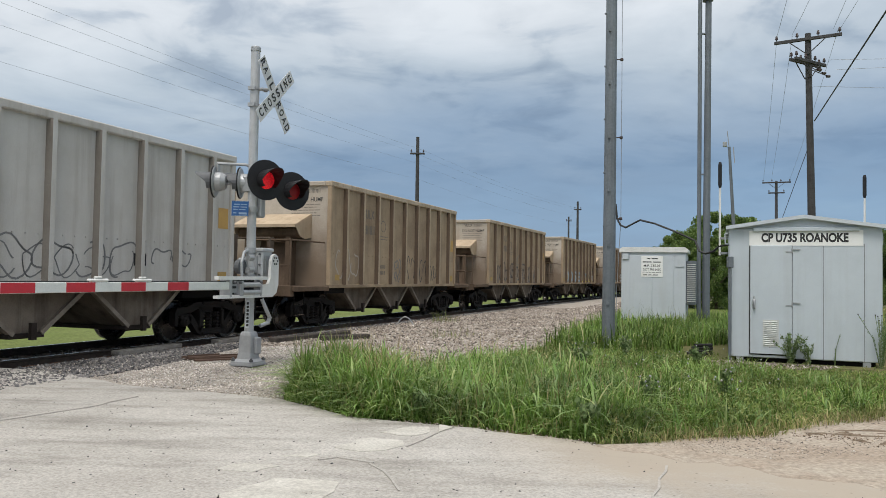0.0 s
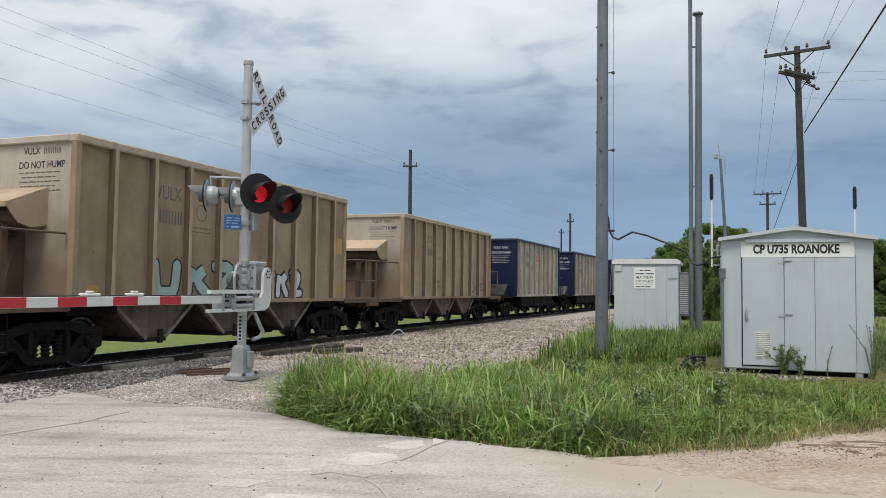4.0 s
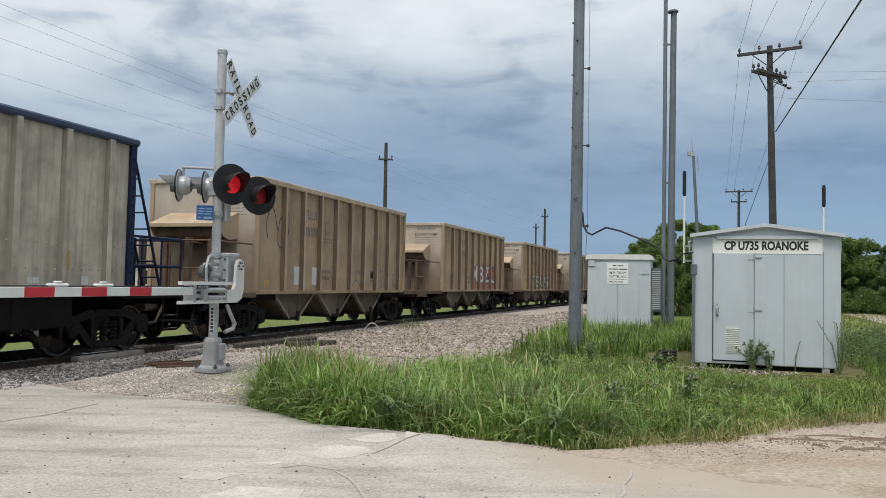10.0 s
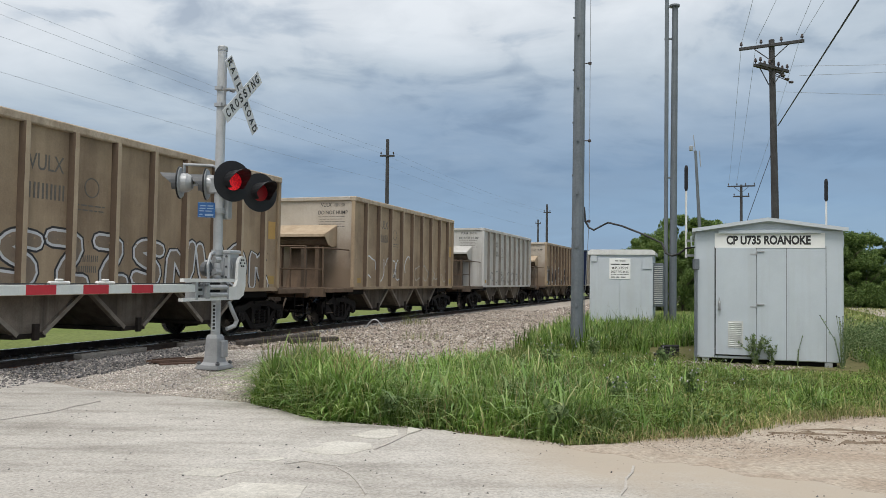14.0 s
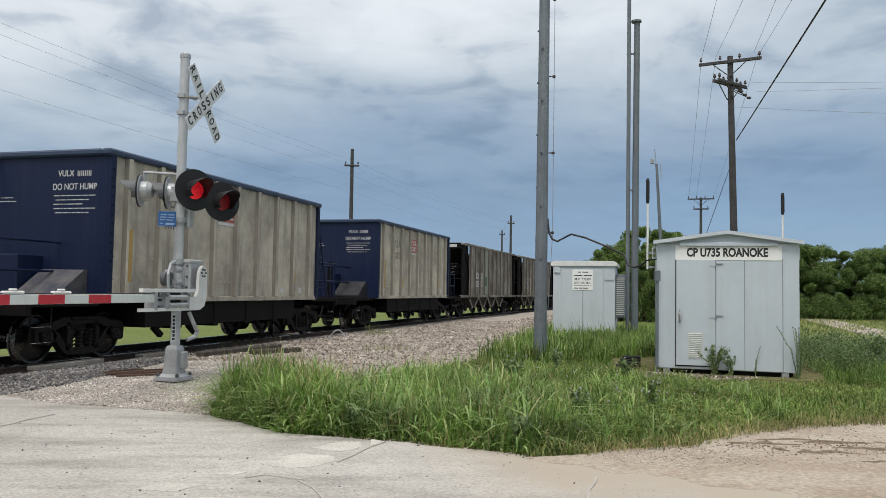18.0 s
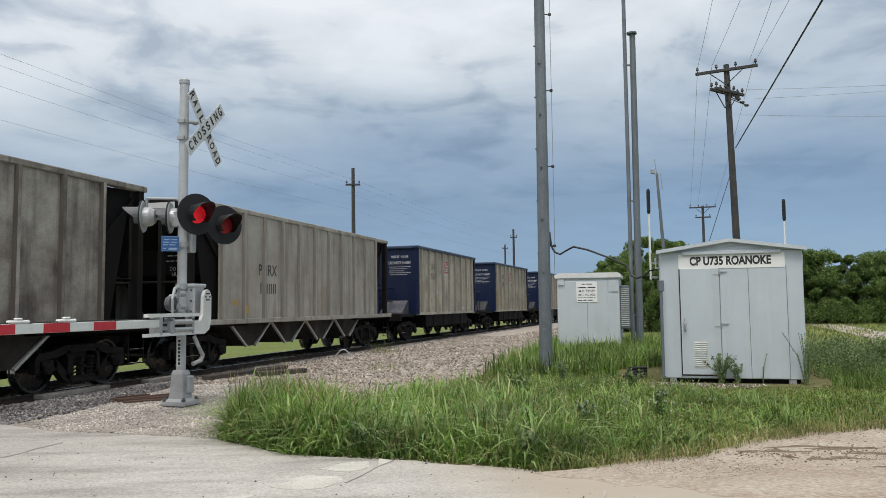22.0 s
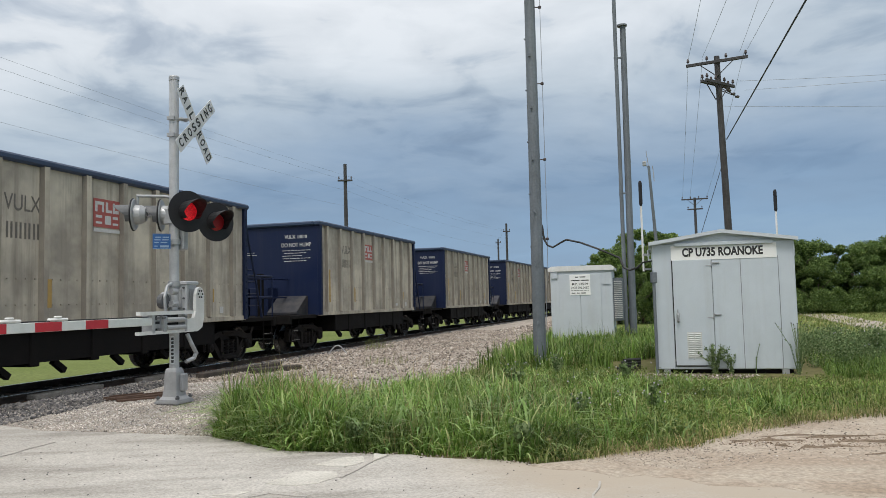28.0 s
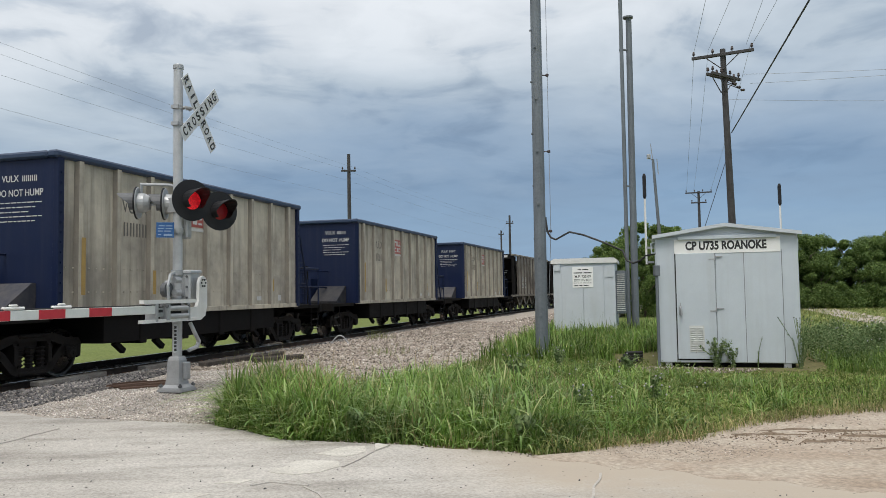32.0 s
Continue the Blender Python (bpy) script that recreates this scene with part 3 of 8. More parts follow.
SPRAY = {
    "white": mat("white_spray", (0.62, 0.64, 0.66), 0.6, second=(0.5, 0.5, 0.5), scale=4, grain=0.08, bump=0),
    "teal": mat("teal_spray", (0.045, 0.13, 0.125), 0.6, second=(0.09, 0.2, 0.18), scale=3, grain=0.1, bump=0),
    "pink": mat("pink_spray", (0.50, 0.33, 0.40), 0.6, second=(0.42, 0.3, 0.4), scale=3, grain=0.1, bump=0),
    "violet": mat("violet_spray", (0.11, 0.05, 0.10), 0.6, grain=0.1, bump=0),
    "black": mat("black_spray", (0.03, 0.028, 0.03), 0.6, grain=0.1, bump=0),
    "blue": mat("pale_blue_spray", (0.16, 0.27, 0.37), 0.6, second=(0.26, 0.34, 0.40), scale=3, grain=0.1, bump=0),
    "chalk": mat("faded_spray", (0.40, 0.36, 0.31), 0.7, second=(0.33, 0.28, 0.22), scale=5, grain=0.12, bump=0),
    "pale": mat("pale_blue_white_spray", (0.50, 0.54, 0.58), 0.6, second=(0.34, 0.41, 0.47), scale=2, amount=0.9, grain=0.08, bump=0),
    "dark": mat("dull_dark_spray", (0.09, 0.07, 0.06), 0.7, grain=0.1, bump=0),
    "yellow": mat("yellow_spray", (0.50, 0.38, 0.06), 0.7, grain=0.1, bump=0),
    "mint": mat("pale_mint_spray", (0.36, 0.48, 0.44), 0.7, second=(0.24, 0.38, 0.36), scale=2, amount=0.9, grain=0.1, bump=0),
    "dust": mat("smudged_brown_spray", (0.20, 0.155, 0.115), 0.75, second=(0.27, 0.21, 0.15), scale=2.5, amount=0.9, grain=0.12, bump=0),
    "orange": mat("faded_orange_spray", (0.36, 0.13, 0.07), 0.7, second=(0.27, 0.11, 0.10), scale=1.5, amount=0.9, grain=0.12, bump=0),
    "grey": mat("grey_spray", (0.17, 0.17, 0.17), 0.7, grain=0.1, bump=0),
}
M_GREENPLATE = mat("dark_green_plate", (0.02, 0.10, 0.055), 0.6, grain=0.1, bump=0)
M_HOUSE = mat("house_siding", (0.62, 0.60, 0.54), 0.8, scale=2, amount=0.3, grain=0.05, bump=0.1)
M_ROOF = mat("ribbed_metal_roof", (0.17, 0.14, 0.125), 0.6, 0.2, second=(0.22, 0.19, 0.17), scale=2, grain=0.1, bump=0.1)
M_GLASS = mat("dark_window_glass", (0.03, 0.035, 0.04), 0.12, grain=0.02, bump=0)
M_LOUVRE = mat("louvre_plastic", (0.62, 0.63, 0.60), 0.6, grain=0.04, bump=0.02)

# ---- shape helpers ----


def box(bm, x0, x1, y0, y1, z0, z1, m=None, bevel=0.0):
    r = bmesh.ops.create_cube(bm, size=1.0)
    vs = r["verts"]
    for v in vs:
        v.co = Vector(((x0 + x1) / 2 + v.co.x * (x1 - x0), (y0 + y1) / 2 + v.co.y * (y1 - y0), (z0 + z1) / 2 + v.co.z * (z1 - z0)))
    if bevel:
        es = list({e for v in vs for e in v.link_edges})
        r = bmesh.ops.bevel(bm, geom=es, offset=bevel, segments=1, affect="EDGES")
        vs = list({v for f in r["faces"] for v in f.verts} | {v for v in vs if v.is_valid})
    if m is not None:
        bmesh.ops.transform(bm, matrix=m, verts=vs)
    return bm


def rod(bm, p, q, r, seg=8, r2=None, caps=True):
    p, q = Vector(p), Vector(q)
    d = q - p
    m = Matrix.Translation((p + q) / 2) @ d.to_track_quat("Z", "Y").to_matrix().to_4x4()
    bmesh.ops.create_cone(bm, cap_ends=caps, segments=seg, radius1=r, radius2=r if r2 is None else r2, depth=d.length, matrix=m)
    return bm


def path_rod(bm, pts, r, seg=6):
    """One bent tube through the points, closed at both ends."""
    pts = [Vector(p) for p in pts]
    rings, q = [], None
    for i, p in enumerate(pts):
        d = (pts[min(i + 1, len(pts) - 1)] - pts[max(i - 1, 0)]).normalized()
        if i and i < len(pts) - 1:
            e, f = (p - pts[i - 1]).normalized(), (pts[i + 1] - p).normalized()
            d = (e + f).normalized() if (e + f).length > 1e-6 else f
            k = 1 / max(e.dot(d), 0.5)
        else:
            k = 1.0
        if q is None:
            q = d.orthogonal().normalized()
        q = (q - d * q.dot(d)).normalized()
        w = d.cross(q)
        rings.append([bm.verts.new(p + (q * math.cos(2 * math.pi * j / seg) + w * math.sin(2 * math.pi * j / seg)) * r * k) for j in range(seg)])
    for a, b in zip(rings, rings[1:]):
        for j in range(seg):
            bm.faces.new((a[j], a[(j + 1) % seg], b[(j + 1) % seg], b[j]))
    bm.faces.new(rings[0][::-1])
    bm.faces.new(rings[-1])
    return bm


def prism(bm, outline, to3d, depth):
    """A flat outline (list of pairs), placed by to3d(u, v, w) and carried from w = 0 to w = depth."""
    a = [bm.verts.new(to3d(u, v, 0)) for u, v in outline]
    b = [bm.verts.new(to3d(u, v, depth)) for u, v in outline]
    bm.faces.new(a)
    bm.faces.new(b[::-1])
    for i in range(len(a)):
        j = (i + 1) % len(a)
        bm.faces.new((a[j], a[i], b[i], b[j]))
    return bm


def lathe(bm, profile, m, seg=20):
    """Turns (radius, height) pairs round z, then places the shape by m."""
    rings = []
    for r, h in profile:
        rings.append([bm.verts.new(m @ Vector((r * math.cos(2 * math.pi * i / seg), r * math.sin(2 * math.pi * i / seg), h))) for i in range(seg)])
    for a, b in zip(rings, rings[1:]):
        for i in range(seg):
            j = (i + 1) % seg
            bm.faces.new((a[i], a[j], b[j], b[i]))
    for ring in (rings[0][::-1], rings[-1]):
        bm.faces.new(ring)
    return bm


def to_mesh(name, bm, material, smooth=False):
    bmesh.ops.recalc_face_normals(bm, faces=bm.faces)
    me = bpy.data.meshes.new(name)
    bm.to_mesh(me)
    bm.free()
    me.materials.append(material)
    if smooth:
        me.shade_smooth()
    return me


def part(name, bm, material, parent, label="", at=None, smooth=False, kind=""):
    ob = new(name, bm if isinstance(bm, bpy.types.Mesh) else to_mesh(name, bm, material, smooth))
    ob.parent = parent
    if at is not None:
        ob.matrix_basis = at
    return tagged(ob, label, kind=kind)


def thing(name, label, category, at=None, group="", kind=""):
    ob = new(name)
    ob.empty_display_size = 0.3
    if at is not None:
        ob.matrix_basis = at
    return tagged(ob, label, category, group, kind)


def solid(name, bm, material, label, category, at=None, group="", kind="", smooth=False):
    ob = new(name, to_mesh(name, bm, material, smooth))
    if at is not None:
        ob.matrix_basis = at
    return tagged(ob, label, category, group, kind)


def sheet(name, verts, faces, material):
    me = bpy.data.meshes.new(name)
    me.from_pydata(verts, [], faces)
    me.materials.append(material)
    me.update()
    return me


def text_mesh(name, words, size, width=None, depth=0.003, bold=0.0):
    """Lettering in the built-in font, lying in x and y about its own middle; width squeezes it to a length."""
    cu = bpy.data.curves.new(name, "FONT")
    cu.body, cu.size, cu.extrude, cu.align_x, cu.align_y, cu.offset = words, size, depth / 2, "CENTER", "CENTER", bold * size
    ob = bpy.data.objects.new(name, cu)
    scene.collection.objects.link(ob)
    bpy.context.view_layer.update()
    me = bpy.data.meshes.new_from_object(ob.evaluated_get(bpy.context.evaluated_depsgraph_get()))
    bpy.data.objects.remove(ob)
    if width:
        xs = [v.co.x for v in me.vertices]
        k = width / (max(xs) - min(xs))
        me.transform(Matrix.Diagonal((k, 1, 1, 1)))
    return me


def lettering(name, words, size, material, parent, at, width=None, label="", bold=0.0):
    me = text_mesh(name, words, size, width, bold=bold)
    me.materials.append(material)
    return part(name, me, material, parent, label, at)


def bars(bm, rows, to3d, depth=0.004):
    """Plain bars for writing that cannot be read: rows of (u0, u1, v0, v1)."""
    for u0, u1, v0, v1 in rows:
        prism(bm, [(u0, v0), (u1, v0), (u1, v1), (u0, v1)], to3d, depth)
    return bm


def plates(name, rows, to3d, material, parent, label="", depth=0.003):
    """Thin plates or painted panels, each a part of its own: rows of (u0, u1, v0, v1)."""
    made = []
    for row in rows:
        bm = bmesh.new()
        bars(bm, [row], to3d, depth)
        made.append(part(name, bm, material, parent, label))
    return made


def print_row(u0, u1, v, h, seed):
    """One line of word-long bars, for print that cannot be read."""
    r = random.Random(seed)
    out, u = [], u0
    while u < u1 - h:
        w = min(h * r.uniform(1.2, 4.0), u1 - u)
        out.append((u, u + w, v + h * 0.25, v + h * 0.68))
        u += w + h * 0.6
    return out


def number_rows(rows):
    """Rows (u, v, count, width, pitch, height): two slim upright bars for each figure."""
    out = []
    for u, v, n, w, p, h in rows:
        for k in range(n):
            out += [(u + k * p, u + k * p + w * 0.27, v, v + h), (u + k * p + w * 0.6, u + k * p + w * 0.87, v, v + h)]
    return out

# ---- the railway's line: distance s along the centre line, from a point abreast of the crossing signal ----
STEP = 0.25
S_AXIS = np.arange(-460, 640, STEP)
HEAD = np.radians(18.0 + 2.4 / 38 * np.clip(S_AXIS, -15, 60))
LX, LY = np.cumsum(np.sin(HEAD)) * STEP, np.cumsum(np.cos(HEAD)) * STEP
I0 = int(np.argmin(np.abs(S_AXIS)))
LX, LY = LX - LX[I0] - 6.95, LY - LY[I0] + 14.87
RAIL_Z = 0.02
GROUND_Z = -0.24


def on_line(s, side=0.0):
    """A point of the track at s, side metres to the right of the centre line, and the heading there."""
    x, y, h = (float(np.interp(s, S_AXIS, v)) for v in (LX, LY, HEAD))
    return x + math.cos(h) * side, y - math.sin(h) * side, h


def line_pose(s, z=RAIL_Z):
    """Local +x runs up the line, +y to its left."""
    x, y, h = on_line(s)
    return Matrix.Translation((x, y, z)) @ Matrix.Rotation(math.pi / 2 - h, 4, "Z")


def tri_mesh(name, verts, tris, material, smooth=False):
    me = bpy.data.meshes.new(name)
    me.vertices.add(len(verts))
    me.vertices.foreach_set("co", np.asarray(verts, np.float32).ravel())
    me.loops.add(len(tris) * 3)
    me.loops.foreach_set("vertex_index", np.asarray(tris, np.int32).ravel())
    me.polygons.add(len(tris))
    me.polygons.foreach_set("loop_start", np.arange(len(tris), dtype=np.int32) * 3)
    me.materials.append(material)
    me.update(calc_edges=True)
    if smooth:
        me.shade_smooth()
    return me


def inside(px, py, poly):
    hit = np.zeros(len(px), bool)
    for (x0, y0), (x1, y1) in zip(poly, poly[1:] + poly[:1]):
        c = (y0 > py) != (y1 > py)
        hit ^= c & (px < (x1 - x0) * (py - y0) / ((y1 - y0) if y1 != y0 else 1e-9) + x0)
    return hit


def scatter(poly, count, rng):
    xs, ys = [p[0] for p in poly], [p[1] for p in poly]
    out = np.zeros((0, 2))
    while len(out) < count:
        p = rng.random((count * 2, 2)) * (max(xs) - min(xs), max(ys) - min(ys)) + (min(xs), min(ys))
        out = np.concatenate([out, p[inside(p[:, 0], p[:, 1], poly)]])
    return out[:count]


def ragged(pts, rng, step=0.25, wobble=0.05):
    """A polyline with a worn, uneven run."""
    out = []
    for (x0, y0), (x1, y1) in zip(pts, pts[1:]):
        n = max(int(math.hypot(x1 - x0, y1 - y0) / step), 1)
        for i in range(n):
            f = i / n
            out.append((x0 + (x1 - x0) * f + rng.normal() * wobble, y0 + (y1 - y0) * f + rng.normal() * wobble))
    return out + [pts[-1]]


def slab(name, poly, z0, z1, material, label, category):
    bm = bmesh.new()
    prism(bm, poly, lambda u, v, w: (u, v, z0 + w), z1 - z0)
    bmesh.ops.triangulate(bm, faces=[f for f in bm.faces if len(f.verts) > 4])
    return solid(name, bm, material, label, category, kind="structure")


rng = np.random.default_rng(7)
# ground: one sheet to the horizon, finer near the crossing
ring = [0, 6, 12, 20, 35, 60, 110, 250, 600, 1500, 3500]
gv, gf = [(0, 0, GROUND_Z)], []
SEG = 48
for r in ring[1:]:
    for i in range(SEG):
        a = 2 * math.pi * i / SEG
        gv.append((r * math.cos(a), 20 + r * math.sin(a), GROUND_Z))
for i in range(SEG):
    gf.append((0, 1 + i, 1 + (i + 1) % SEG))
for k in range(len(ring) - 2):
    a, b = 1 + k * SEG, 1 + (k + 1) * SEG
    for i in range(SEG):
        j = (i + 1) % SEG
        gf.append((a + i, b + i, b + j, a + j))
gv[0] = (0, 20, GROUND_Z)
tagged(new("ground", sheet("ground", gv, gf, M_LAWN)), "flat green field ground reaching the horizon", "ground", kind="structure")

EDGE = [(-6.05, 10.6), (-4.28, 9.44), (-3.19, 9.1), (-2.22, 8.69), (-1.22, 7.64), (-0.43, 7.42), (0.62, 6.97), (1.08, 6.65), (3.2, 5.45), (7.5, 3.4), (14, 0.5)]
edge = ragged(EDGE, rng, 0.2, 0.025)
slab("road", [(-7.35, 10.95)] + edge + [(14, -9), (-12.8, -9), (-10.6, 1)], -0.3, 0.0, M_CONC, "worn pale concrete road slab leading to the level crossing", "road")
slab("pavement", [(-9.3, 12.4), (-12.2, 3.0), (-20, 6.5), (-34, 11), (-31, 19)], -0.3, 0.0, M_CONC, "pale concrete road going on beyond the tracks", "road")
slab("crossing_panel", [(-7.86, 11.15), (-11.0, 1.3), (-11.9, 1.6), (-8.76, 11.45)], -0.3, 0.015, M_TAR, "dark crossing panel between the rails", "crossing panel")
def ragged2(pts):
    """A closed outline with broken edges."""
    return ragged(pts + pts[:1], rng, 0.09, 0.014)[:-1]


# repairs and joints in the concrete
for outline in ([(-0.86, 6.95), (-0.60, 7.24), (-0.42, 7.26), (-0.42, 7.0), (-0.60, 6.82)], [(-1.16, 6.30), (-0.92, 6.72), (-0.62, 6.62), (-0.60, 6.42), (-0.72, 6.22), (-1.0, 6.18)], [(-1.50, 5.99), (-1.36, 6.10), (-1.22, 6.06), (-1.30, 5.94)],
                [(-1.64, 4.86), (-1.38, 5.32), (-0.93, 5.25), (-0.92, 5.0), (-1.1, 4.5), (-1.5, 4.4)], [(-1.9, 5.5), (-1.75, 5.72), (-1.45, 5.66), (-1.6, 5.45)]):
    slab("trim_patch", ragged2(outline), -0.02, 0.004, M_PATCH, "paler broken repair patch in the concrete road", "road patch")
slab("trim_patch", [(-0.34, 7.34), (-0.20, 7.24), (-0.33, 7.0)], -0.02, 0.0125, M_PATCH, "broken corner of the road slab, paler", "road patch")


def seam(pts, width):
    left, right = [], []
    for k, (x, y) in enumerate(pts):
        (xa, ya), (xb, yb) = pts[max(k - 1, 0)], pts[min(k + 1, len(pts) - 1)]
        d = math.hypot(xb - xa, yb - ya) or 1.0
        u, v = -(yb - ya) / d * width / 2, (xb - xa) / d * width / 2
        left.append((x + u, y + v))
        right.insert(0, (x - u, y - v))
    slab("trim_joint", left + right, -0.02, 0.0085, M_TAR, "dark filled joint across the concrete road", "road joint")


seam(ragged([(-4.9, 6.2), (-4.32, 7.37), (-4.05, 7.82), (-3.86, 8.6)], rng, 0.2, 0.02), 0.07)
seam(ragged([(-0.36, 7.25), (-0.37, 6.95), (-0.57, 6.40)], rng, 0.2, 0.015), 0.022)
seam(ragged([(-1.21, 5.86), (-1.06, 5.96), (-0.77, 5.81)], rng, 0.2, 0.02), 0.025)
seam(ragged([(-0.77, 5.81), (-0.59, 5.35), (-0.5, 5.08)], rng, 0.2, 0.02), 0.016)
seam(ragged([(1.49, 5.97), (1.32, 5.55), (1.18, 5.11), (0.9, 4.0)], rng, 0.2, 0.015), 0.018)

BACK = [(-2.05, 8.9), (-2.3, 10.3), (-1.75, 11.0), (-0.8, 10.8), (-0.3, 11.3), (0.3, 12.6), (0.9, 14.2), (2.0, 17.6), (3.0, 21.0), (4.8, 26.6), (9.5, 38), (17, 58), (45, 130)]
gravel_l = [on_line(s, 1.55)[:2] for s in (-6, 0, 6, 12, 20, 30, 45, 60, 90, 125)]
slab("gravel", gravel_l[::-1] + edge[:1] + [e for e in edge if e[0] < -2.2] + ragged(BACK, rng, 0.3, 0.1), -0.3, -0.02, M_GRAVEL, "pinkish-grey crushed stone between track and grass", "gravel")
DIRT = [(1.08, 6.65), (1.92, 7.07), (2.7, 7.35), (3.35, 8.03), (4.6, 8.6), (6.5, 9.0), (9.5, 8.6), (14, 8.0), (14, 0.6), (7.5, 3.45), (3.2, 5.5)]
slab("dirt", ragged(DIRT[:8], rng, 0.25, 0.06) + DIRT[8:], -0.3, -0.012, M_DIRT, "bare tan dirt shoulder beside the road", "dirt")
# dirt carried over the lip of the concrete
slab("dirt", ragged([(1.0, 6.62), (1.25, 6.42), (2.2, 5.85), (3.2, 5.2), (4.6, 4.55), (7.5, 3.15), (14, 0.3)], rng, 0.12, 0.035) + [(14, 0.8), (7.5, 3.6), (3.2, 5.7), (1.4, 6.75)], -0.3, 0.0015, M_DIRT, "thin tan dirt spread over the road's edge", "dirt")
TALL = [(-2.2, 8.75), (-1.4, 7.2), (-0.5, 7.0), (0.4, 6.6), (1.0, 6.2), (2.2, 6.6), (3.2, 6.9), (4.2, 7.6), (5.4, 9.0), (4.6, 13.6), (7.5, 12.8), (9.5, 18), (7.5, 27), (4.9, 26.5), (3.0, 21.0), (2.0, 17.6), (0.9, 14.2), (0.3, 12.6), (-0.3, 11.3), (-0.8, 10.8), (-1.75, 11.0), (-2.3, 10.3)]
slab("soil", TALL, -0.3, -0.024, M_GROUND, "shaded soil under the tall grass", "soil")
BARE = [(3.2, 7.4), (4.8, 7.7), (6.5, 8.2), (9.5, 7.8), (14, 7.2), (26, 14), (20, 19), (9.4, 18), (7.45, 12.85), (4.65, 13.55), (4.2, 9.5)]
VERGE = [(3.40, 8.10), (4.6, 8.6), (6.5, 9.0), (9.5, 8.6), (14, 8.0), (26, 14), (20, 19), (9.4, 18), (7.45, 12.85), (4.65, 13.55), (4.45, 9.5)]
slab("soil", BARE, -0.3, -0.031, M_GROUND, "patchy soil under the short grass by the shed", "soil")
slab("soil", [(2.4, 6.6), (14, 5.0), (14, 10.6), (2.4, 10.6)], -0.3, -0.045, M_GROUND, "patchy soil between the dirt and the grass", "soil")
# pale dirt ways through the field beyond the shed
slab("path", ragged([(35, 68), (28.5, 49), (23.2, 36), (20.5, 28)], rng, 0.8, 0.12) + [(18.8, 28.6), (21.4, 36.6), (26.6, 49.6), (33, 68.6)], -0.3, -0.20, M_GRAVEL, "pale dirt track through the field", "track")
slab("path", ragged([(9.8, 18.4), (11.0, 18.9), (13.6, 22.2), (17.5, 23.6)], rng, 0.4, 0.08) + [(18.5, 21.0), (15.0, 19.2), (12.2, 17.9)], -0.3, -0.012, M_PATCH, "pale bare gravel patch beyond the weeds", "path")


# ---- railway track ----
def sweep(side, outline, s0, s1, step):
    """An outline (across, up) carried along the track at an offset."""
    ss = np.arange(s0, s1 + step / 2, step)
    vs, fs, n = [], [], len(outline)
    for s in ss:
        x, y, h = on_line(s, side)
        for u, v in outline:
            vs.append((x + math.cos(h) * u, y - math.sin(h) * u, v))
    for k in range(len(ss) - 1):
        for i in range(n):
            j = (i + 1) % n
            fs.append((k * n + i, k * n + j, (k + 1) * n + j, (k + 1) * n + i))
    return vs, fs


track = thing("railway_track", "single railway track of steel rails on weathered wooden ties", "railway track", kind="structure")
for side in (-0.755, 0.755):
    web = [(-0.07, -0.155), (0.07, -0.155), (0.07, -0.14), (0.012, -0.12), (0.012, -0.045), (0.035, -0.03), (0.035, 0.0), (-0.035, 0.0), (-0.035, -0.03), (-0.012, -0.045), (-0.012, -0.12), (-0.07, -0.14)]
    part("rail", sheet("rail", *sweep(side, [(u, v + RAIL_Z - 0.006) for u, v in web], -100, 560, 2.0), M_RAIL), None, track)
    part("rail_head", sheet("rail_head", *sweep(side, [(-0.028, RAIL_Z - 0.008), (0.028, RAIL_Z - 0.008), (0.028, RAIL_Z), (-0.028, RAIL_Z)], -100, 560, 2.0), M_RAILTOP), None, track, "polished running surface of the rail")
bed = [(-2.6, -0.26), (2.2, -0.26), (1.75, -0.07), (1.35, -0.115), (-1.6, -0.125)]
part("ballast_bed", sheet("ballast_bed", *sweep(0, bed, -100, 560, 2.0), M_BALLBED), None, track, "dark oily ballast between the ties")

# ---- crossing signal ----
UX, UY = math.sin(radians(17.6)), math.cos(radians(17.6))      # along the track
SIGNAL = Matrix.Translation((-3.53, 11.81, 0)) @ Matrix.Rotation(radians(90 - 17.6), 4, "Z")   # +x up the line, +y away over the track


